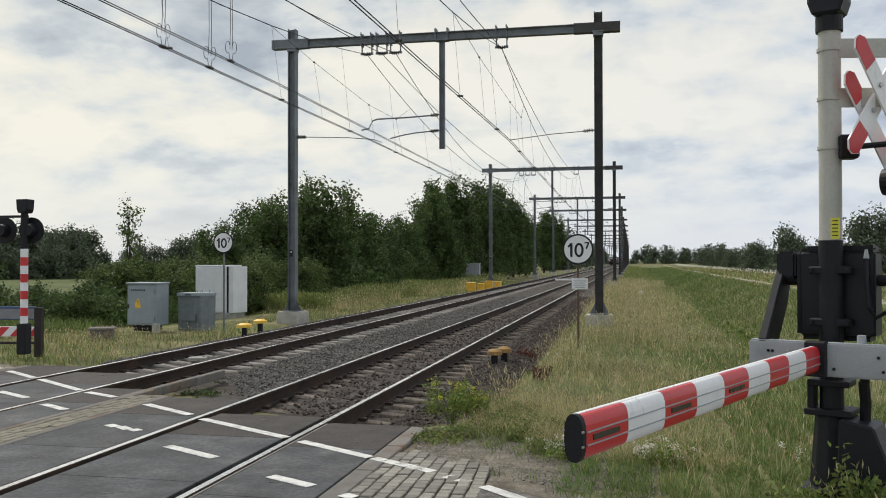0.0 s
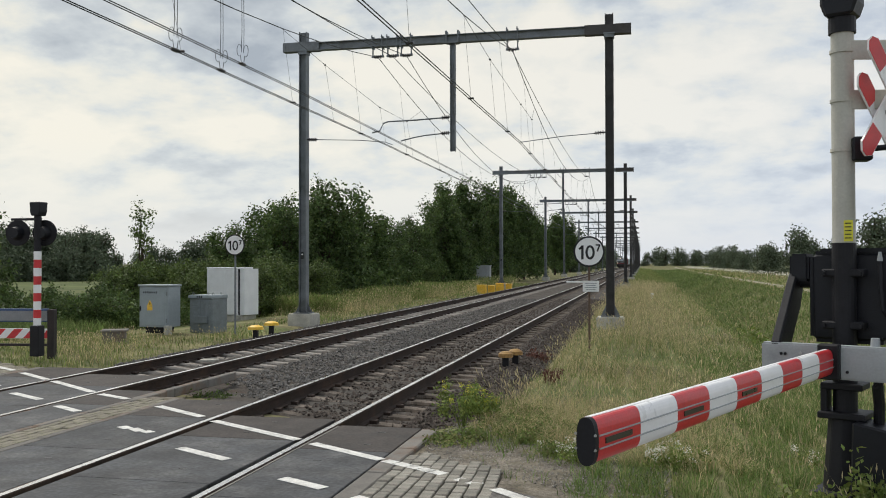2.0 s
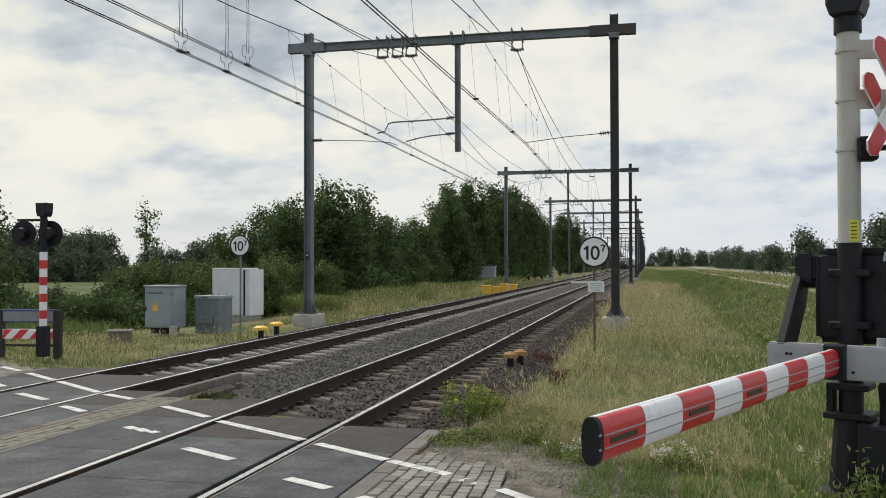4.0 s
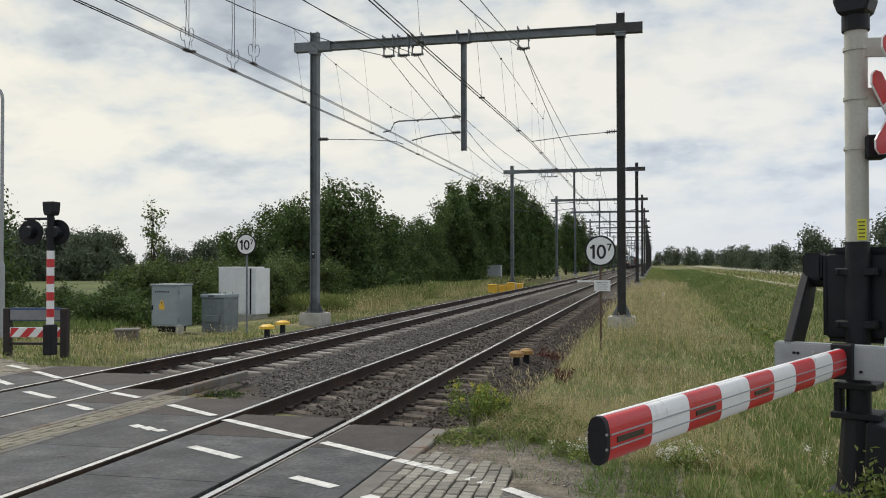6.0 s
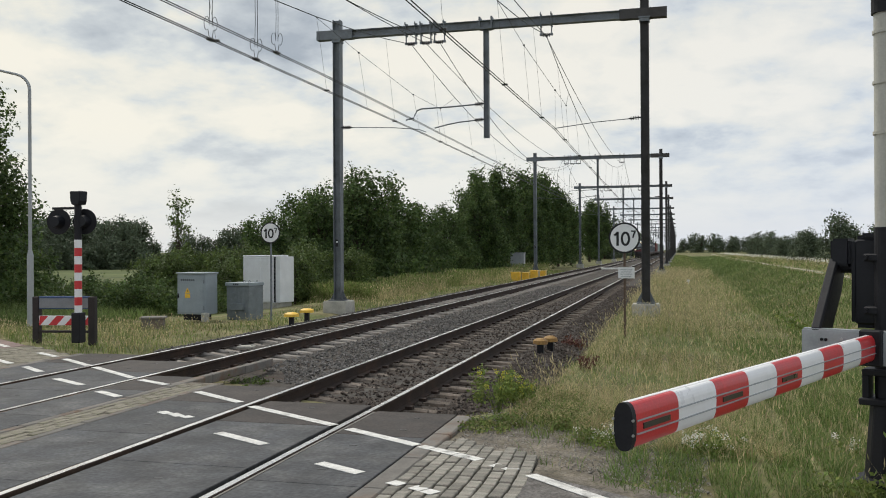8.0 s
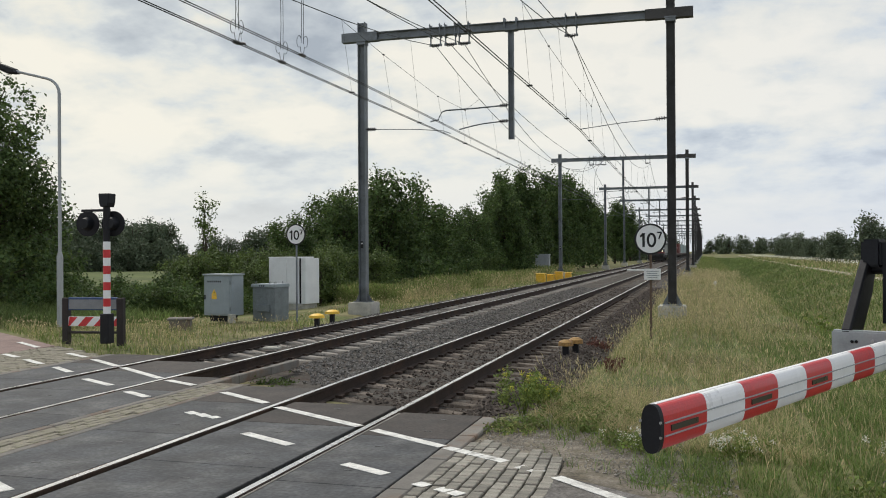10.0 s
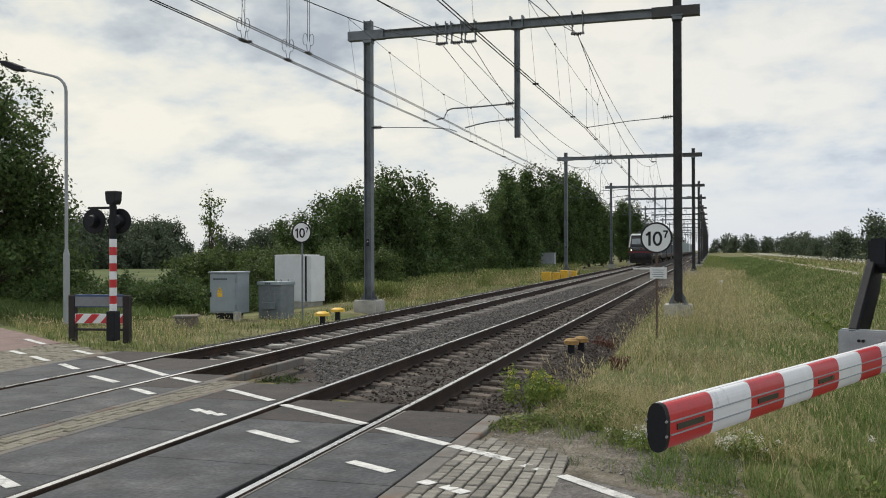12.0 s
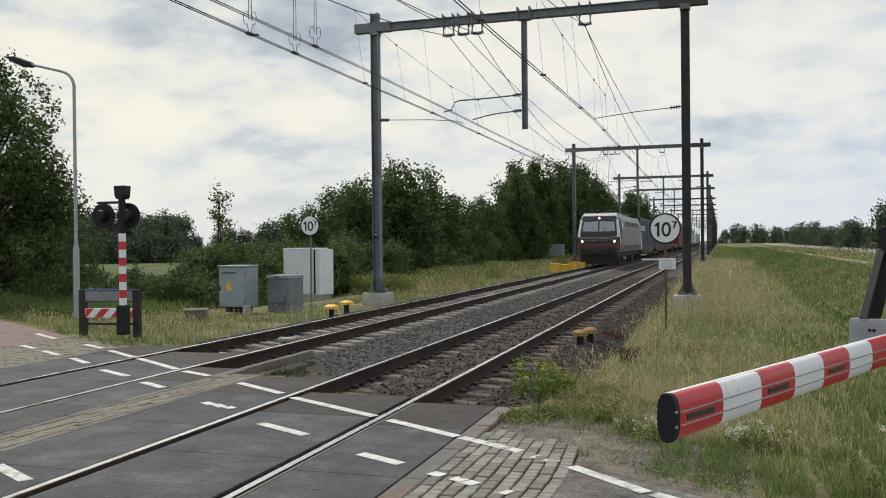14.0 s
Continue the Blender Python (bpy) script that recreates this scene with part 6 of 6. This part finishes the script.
def meadow():
    blades("far_verge_grass", 14000, (2.6, 7.0, 85, 320), 0.32, 0.006, GRASS, "distant verge grass beside the line", 27, None, 0.9)
    blades("verge_grass", 95000, (2.1, 7.0, 7.0, 110), 0.19, 0.0031, GRASS, "long green verge grass", 1, near_keep, 1.3)
    blades("dry_verge_grass", 31000, (2.1, 6.7, 8.5, 90), 0.46, 0.0022, STRAW, "tall dry seeding grass on the verge", 2, lambda x, y, p, r: near_keep(x, y, p, r) & (p > 0.22) & (y > 11.5 + 3.0 * np.clip((x - 3.2) / 1.5, 0, 1) * r.rand(len(x)) ** 0.4) & (r.rand(len(x)) < 1.15 - 0.8 * np.clip((x - 4.6) / 1.2, 0, 1)), 1.0, True, most=2.2)
    blades("foreground_grass", 135000, (2.6, 9.0, 4.2, 24.0), 0.17, 0.0028, LUSH, "lush grass round the barrier foot", 3, lambda x, y, p, r: (cross(x, y) > 8.64 + 0.2 * p) & ((x > 3.3 + 0.5 * p + np.minimum(0.4 * np.maximum(y - 9.4, 0), 1.3) + 0.05 * np.maximum(y - 13, 0)) | (r.rand(len(x)) < 0.07)), 1.4)
    blades("foreground_stalks", 2600, (3.6, 8.4, 6, 14), 0.44, 0.0022, STRAW, "pale flowering grass stalks by the barrier", 13, lambda x, y, p, r: cross(x, y) > 9.4, 0.7, True)
    blades("ditch_grass", 70000, (6.9, 14.0, 11, 260), 0.34, 0.006, REED, "lush green growth in the ditch", 4, lambda x, y, p, r: (cross(x, y) > 9.4) & off_path(x, y), 1.2, most=4.0)
    blades("dry_ditch_grass", 6000, (7.2, 13.5, 14, 120), 0.42, 0.003, STRAW, "thin dry stalks on the ditch banks", 29, lambda x, y, p, r: p > 0.5, 0.9, True, most=2.0)
    blades("dry_field_grass", 12000, (13, 42, 14, 260), 0.42, 0.007, STRAW, "dry seeding grass in the field beyond the ditch", 19, lambda x, y, p, r: (p > 0.35) & off_path(x, y), 0.9, True, most=3.0)
    blades("field_grass", 34000, (13.4, 42, 12, 260), 0.34, 0.011, GRASS, "rough grass of the field beyond the ditch", 5, lambda x, y, p, r: off_path(x, y), 1.0)
    blades("far_side_grass", 80000, (-22, -6.4, 13.5, 90), 0.20, 0.006, GRASS, "green grass on the other side of the line", 6, left_keep, 1.1)
    blades("dry_far_side_grass", 15000, (-13, -6.4, 13.8, 80), 0.27, 0.004, STRAW, "dry grass along the farther track", 7, lambda x, y, p, r: left_keep(x, y, p, r) & (p > 0.35), 0.8, True, most=2.0)
    blades("tall_bank_grass", 20000, (-10.9, -8.5, 36, 92), 0.62, 0.0035, GRASS, "tall grass on the bank below the trees", 31, None, 0.7, True, most=2.2)
    blades("dry_bank_grass", 4500, (-10.5, -7.9, 37, 92), 0.6, 0.003, STRAW, "tall pale seeding grass below the trees", 33, lambda x, y, p, r: p > 0.3, 0.8, True, most=2.0)
    blades("dry_corner_grass", 20000, (2.3, 5.0, 9.4, 15.0), 0.19, 0.0028, STRAW, "short dry grass on the gravelly corner", 35, lambda x, y, p, r: (cross(x, y) > 9.7 + 0.5 * p) & (r.rand(len(x)) < 0.35 + 0.65 * p), 1.5)
    blades("reed_bank", 26000, (-26, -12.5, 22, 40), 0.55, 0.008, REED, "tall green weeds below the hedge", 8, lambda x, y, p, r: (x < -13.9) | (y > 35) | (y < 26), 0.9)
    # mown meadow behind the hedge
    xs, ys = [-260 + 14 * i for i in range(18)], [44 + 9 * i for i in range(12)]
    verts = [(x, y, gz(x, y) + 0.06) for y in ys for x in xs]
    n = len(xs)
    faces = [(j * n + i, j * n + i + 1, (j + 1) * n + i + 1, (j + 1) * n + i) for j in range(len(ys) - 1) for i in range(n - 1)]
    raw("meadow", verts, faces, MEADOW, label="mown green meadow between hedge and wood", category="meadow", kind="structure")


meadow()


# ---- gravel, weeds and flowers ----
def gravel_patch():
    pts = []
    for i in range(40):
        a = 2 * math.pi * i / 40
        r = 1 + 0.3 * noise.noise(Vector((math.cos(a) * 1.6, math.sin(a) * 1.6, 3)))
        u, v = 1.55 * r * math.cos(a), 1.2 * r * math.sin(a)
        pts.append((2.85 - U.x * u + NRM.x * v, 9.45 - U.y * u + NRM.y * v))
    bm = bmesh.new()
    rings = []
    c = Vector((2.85, 9.45, 0))
    for k in (0.0, 0.3, 0.55, 0.8, 1.0):
        rings.append([bm.verts.new((c.x + (x - c.x) * k, c.y + (y - c.y) * k, gz(c.x + (x - c.x) * k, c.y + (y - c.y) * k) + 0.022 * (1 - k ** 3) - 0.004)) for x, y in pts] if k else [bm.verts.new((c.x, c.y, gz(c.x, c.y) + 0.022))])
    for i in range(40):
        j = (i + 1) % 40
        bm.faces.new((rings[0][0], rings[1][i], rings[1][j]))
        for a, b in zip(rings[1:], rings[2:]):
            bm.faces.new((a[i], b[i], b[j], a[j]))
    part("gravel_patch", bm, GRAVEL, None, "bare gravelly dirt beside the paving", smooth=True, category="gravel", kind="structure")
    rnd = np.random.RandomState(8)
    n = 6500
    x, y = rnd.uniform(1.99, 4.3, n), rnd.uniform(7.4, 11.2, n)
    s = NRM.x * x + NRM.y * y
    ok = (s > 8.95) & (s < 10.8)
    x, y = x[ok], y[ok]
    n = len(x)
    z = np.array([gz(a, b) for a, b in zip(x, y)]) + 0.018
    octa = np.array([(1, 0, 0), (-1, 0, 0), (0, 1, 0), (0, -1, 0), (0, 0, 1), (0, 0, -1)], float)
    tri = np.array([(0, 2, 4), (2, 1, 4), (1, 3, 4), (3, 0, 4), (2, 0, 5), (1, 2, 5), (3, 1, 5), (0, 3, 5)])
    v = octa[None] * (rnd.uniform(0.003, 0.014, (n, 1, 1)) * rnd.uniform(0.6, 1.3, (n, 6, 1))) + np.stack([x, y, z], 1)[:, None]
    raw("gravel_stones", v.reshape(-1, 3).tolist(), (tri[None] + 6 * np.arange(n)[:, None, None]).reshape(-1, 3).tolist(), PEBBLE, label="small loose stones on the bare dirt", category="gravel", kind="stuff")


gravel_patch()


def weed(name, x, y, h, r, leaf, seed, label, flower=None, flowers=0, count=1500, size=0.03):
    g = thing(name, label, "plant", Matrix.Translation((x, y, gz(x, y) - 0.02)))
    rnd = random.Random(seed)
    bm = bmesh.new()
    tips = []
    for k in range(14):
        a, q = rnd.uniform(0, 6.28), rnd.uniform(0.2, 1.0)
        tip = (r * q * math.cos(a), r * q * math.sin(a), h * rnd.uniform(0.6, 1.0))
        tube(bm, [(0.03 * math.cos(a), 0.03 * math.sin(a), 0), (tip[0] * 0.5, tip[1] * 0.5, tip[2] * 0.6), tip], 0.005, 4, 0.002)
        tips.append(tip)
    part("stems", bm, leaf, g)
    lobes = [((a * 0.85, b * 0.85, c * 0.7), (r * 0.3, r * 0.3, h * 0.28)) for a, b, c in tips]
    leaf_cloud("leaves", lobes, count, size, leaf, g, seed, shell=0.2)
    if flower:
        leaf_cloud("flowers", [(t, (0.05, 0.05, 0.05)) for t in tips], flowers, 0.010, flower, g, seed + 1, "small open flowers", shell=0.1)["kind"] = "stuff"
    return g


weed("flowering_weed", 2.12, 11.0, 0.50, 0.30, LEAF["weed"], 3, "leafy weed with small yellow flowers by the kerb", FLOWER_Y, 320, 1100, 0.022)
weed("flowering_weed", 2.22, 11.6, 0.30, 0.22, LEAF["weed"], 4, "leafy weed with small yellow flowers by the kerb", FLOWER_Y, 320, 700, 0.022)
weed("dock_plant", 2.55, 16.6, 0.26, 0.18, DOCK, 5, "rust-red dock plant at the ballast edge", count=420, size=0.022)
weed("dock_plant", 1.9, 20.2, 0.30, 0.35, DOCK, 6, "rust-red dock plant at the ballast edge", count=500)
weed("broadleaf_weed", 5.66, 8.15, 0.40, 0.22, LEAF["weed"], 7, "fresh green weed at the barrier foot", count=420, size=0.028)
weed("broadleaf_weed", 5.25, 8.15, 0.22, 0.28, LEAF["weed"], 8, "fresh green weed at the barrier foot", count=350, size=0.022)
weed("daisy_patch", 3.5, 9.5, 0.24, 0.36, LEAF["weed"], 9, "low weeds with small white daisies", FLOWER_W, 320, 500, 0.016)
weed("daisy_patch", 4.3, 9.4, 0.24, 0.35, LEAF["weed"], 10, "low weeds with small white daisies", FLOWER_W, 320, 500, 0.016)
weed("daisy_patch", 5.9, 10.6, 0.30, 0.5, LEAF["weed"], 12, "low weeds with small white daisies", FLOWER_W, 320, 500, 0.016)
weed("grass_tuft", 2.35, 10.2, 0.16, 0.22, GRASS, 21, "low grass tuft on the gravel", count=500, size=0.02)
weed("grass_tuft", 3.3, 9.75, 0.14, 0.20, GRASS, 22, "low grass tuft on the gravel", count=420, size=0.02)
weed("grass_tuft", 2.9, 10.3, 0.18, 0.28, GRASS, 24, "low grass tuft on the gravel", count=600, size=0.02)
for x, y, h in ((8.3, 36.0, 0.55), (8.6, 39.0, 0.6), (8.2, 42.5, 0.5), (8.9, 34.5, 0.5)):
    weed("butterbur_plant", x, y, h, 0.9, LEAF["weed"], int(y), "broad-leaved bright green plants in the ditch", count=700, size=0.10)
for x, y, h in ((2.35, 12.6, 0.22), (2.75, 12.0, 0.2), (2.6, 10.9, 0.18), (2.2, 10.1, 0.14), (3.1, 10.7, 0.2)):
    weed("grass_tuft", x, y, h, 0.32, GRASS, int(x * 100), "low green grass tuft at the ballast edge", count=900, size=0.016)
weed("ballast_weed", -2.35, 13.6, 0.07, 0.40, LEAF["fresh"], 14, "low green weed between kerb and ballast", count=320, size=0.025)


def field_edges():
    """Pale path and the white flowering strip in the field beyond the ditch."""
    pts = [(15.6, 40), (15.6, 62), (15.5, 75), (15.3, 90), (15.1, 118), (15.1, 150), (15.4, 205), (16.2, 285), (18, 400)]
    bm = bmesh.new()
    rows = [[bm.verts.new((x + d, y, gz(x, y) + 0.02)) for d in (-0.45, 0.45)] for x, y in pts]
    for a, b in zip(rows, rows[1:]):
        bm.faces.new((a[0], a[1], b[1], b[0]))
    part("field_path", bm, PATHSAND, None, "pale sandy path through the field", category="path", kind="structure")
    rnd = np.random.RandomState(17)
    n = 1200
    y = 90 + 260 * rnd.rand(n)
    x = np.interp(y, [90, 160, 260, 350], [21.4, 21.3, 20.2, 20.6]) + rnd.normal(scale=1.0, size=n)
    z = np.array([gz(a, b) for a, b in zip(x, y)]) + rnd.uniform(0.35, 0.75, n)
    s = rnd.uniform(0.035, 0.09, n)
    a = rnd.uniform(0, 6.28, n)
    c = np.stack([x, y, z], 1)
    e = np.stack([np.cos(a) * s, np.sin(a) * s, 0.3 * s], 1)
    f = np.stack([-np.sin(a) * s, np.cos(a) * s, -0.2 * s], 1)
    up = np.array([0, 0, 0.10])
    v = np.stack([c - e, c - f - up, c + e, c + f + up, c - np.array([0, 0, 0.9])], 1).reshape(-1, 3)
    q = 5 * np.arange(n)[:, None]
    tri = np.concatenate([q + [[0, 1, 2]], q + [[0, 2, 3]]])
    raw("cow_parsley", v.tolist(), tri.tolist(), FLOWER_W, label="white flowering cow parsley strip along the field", category="wild flowers", kind="stuff")


field_edges()


def small_bits():
    g = thing("white_stake", "short white marker stake in the verge", "marker stake", at(4.6, 52, gz(4.6, 52)))
    part("stake", B((0, 0, 0.15), (0.05, 0.04, 0.5), 0.006), WHITEP, g)
    part("stake_top", B((0.0, -0.027, 0.36), (0.16, 0.012, 0.13), 0.004), WHITEP, g)
    g = thing("track_plate", "flat pale plate fixed between the rails", "track plate", at(-4.35, 17.6, -0.165, 12))
    part("plate", B((0, 0, 0.02), (0.34, 0.22, 0.05), 0.012), CONCRETE, g)
    for x in (-0.12, 0.12):
        part("bolt", hexa(0.02, 0.02, (x, 0, 0.045), (0, 0, 1)), STEEL_BOLT, g)


small_bits()


# ---- pavers, sleepers ----
def shared_pieces(name, mesh, material, parent, places):
    mesh.materials.append(material)
    for m in places:
        ob = new(name, mesh)
        ob.parent = parent
        ob.matrix_local = m


def mesh_of(bm, name):
    me = bpy.data.meshes.new(name)
    bm.to_mesh(me)
    bm.free()
    return me


def pavers():
    rnd = random.Random(9)
    spots = []
    for i in range(9):
        for j in range(14):
            x = 1.99 + 0.108 * i
            y = 6.5 + 0.212 * j + (0.1 if i % 2 else 0.0)
            x += 0.035 * math.sin((y - 6.9) * 1.9) * (i / 8)
            if cross(x, y) < 9.0:
                spots.append(pose(x, y, -0.036 + rnd.uniform(-0.006, 0.006), rnd.uniform(-1.5, 1.5), rnd.uniform(-1.5, 1.5), rnd.uniform(-1.5, 1.5) - 3.5 * math.cos((y - 6.9) * 1.9) * i / 8))
    shared_pieces("paver", mesh_of(B((0, 0, 0), (0.097, 0.203, 0.07), 0.007), "paver"), BRICK, CROSSING, spots)
    spots = []
    for i in range(4):
        for j in range(33):
            x, y = -2.352 + 0.101 * i, 5.6 + 0.203 * j + (0.1 if i % 2 else 0)
            if cross(x, y) < 8.75:
                spots.append(pose(x, y, -0.038 + rnd.uniform(-0.008, 0.006), rnd.uniform(-1.5, 1.5), rnd.uniform(-1.5, 1.5), rnd.uniform(-3, 3)))
    shared_pieces("small_paver", mesh_of(B((0, 0, 0), (0.098, 0.198, 0.07), 0.008), "small_paver"), MOSSBRICK, CROSSING, spots)
    # the rest of the strip, behind the part that the camera sees
    bm = bmesh.new()
    for i in range(9):
        for j in range(46):
            box(bm, (1.99 + 0.108 * i, -3.4 + 0.212 * j + (0.1 if i % 2 else 0.0), -0.036 + rnd.uniform(-0.005, 0.005)), (0.097, 0.203, 0.07))
    part("near_pavers", bm, BRICK, CROSSING, "worn brick paving beside the kerb", kind="stuff")
    # pavers on the other side, too far to pick apart
    bm = bmesh.new()
    for i in range(10):
        for j in range(46):
            x, y = -6.25 - 0.2 * i + (0.1 if j % 2 else 0), 10.8 + 0.104 * j
            if cross(x, y) < 8.8 and x > -8.1:
                box(bm, (x, y, -0.04 + rnd.uniform(-0.004, 0.004)), (0.192, 0.096, 0.07))
    tagged(part("far_pavers", bm, MOSSBRICK, CROSSING, "worn brick paving beyond the track", kind="stuff"))


pavers()


def sleepers():
    for cx, tr, material, low in ((0.0, TRACK_NEAR, SLEEPER_W, 11.15), (-4.05, TRACK_FAR, SLEEPER_C, 14.3)):
        bm = bmesh.new()
        rings = []
        for x, w, top in ((-1.26, 0.105, -0.03), (-1.22, 0.12, 0.012), (-0.95, 0.128, 0.03), (-0.72, 0.128, 0.034), (-0.50, 0.12, 0.014), (-0.28, 0.105, -0.022), (0, 0.10, -0.03),
                          (0.28, 0.105, -0.022), (0.50, 0.12, 0.014), (0.72, 0.128, 0.034), (0.95, 0.128, 0.03), (1.22, 0.12, 0.012), (1.26, 0.105, -0.03)):
            rings.append([bm.verts.new((x, y, z)) for y, z in ((-w, -0.2), (w, -0.2), (w, top - 0.03), (w - 0.03, top), (0.03 - w, top), (-w, top - 0.03))])
        for p, q in zip(rings, rings[1:]):
            for i in range(6):
                bm.faces.new((p[i], p[(i + 1) % 6], q[(i + 1) % 6], q[i]))
        bm.faces.new(rings[0]); bm.faces.new(rings[-1][::-1])
        bmesh.ops.recalc_face_normals(bm, faces=bm.faces)
        me = mesh_of(bm, "sleeper")
        rnd = random.Random(4)
        shared_pieces("sleeper", me, material, tr, [pose(cx + rnd.uniform(-0.02, 0.02), low + 0.6 * i, -0.196 + rnd.uniform(-0.014, 0.008), 0, rnd.uniform(-0.5, 0.5), rnd.uniform(-1.6, 1.6)) for i in range(110)])
        bm = bmesh.new()
        for i in range(110, 420):
            box(bm, (cx, low + 0.6 * i, -0.21), (2.5, 0.24, 0.08))
        part("far_sleepers", bm, material, tr, "distant sleepers", kind="stuff")
        # rail fastenings
        bm = bmesh.new()
        for i in range(50):
            for sx in (-0.755, 0.755):
                for d in (-0.11, 0.11):
                    box(bm, (cx + sx + d, low + 0.6 * i, -0.155), (0.09, 0.10, 0.04))
        part("rail_clips", bm, RAIL_SIDE, tr, "rusty rail fastenings", kind="stuff")


sleepers()


def motions():
    for ob, behind, z in TRAIN:
        walk(ob, [(t, pose(-4.05, FRONT_AT_END + SPEED * (14.0 - t) + behind, z)) for t in (0.0, 2.0, 4.0, 6.0, 8.0, 10.0, 12.0, 14.0)])


motions()
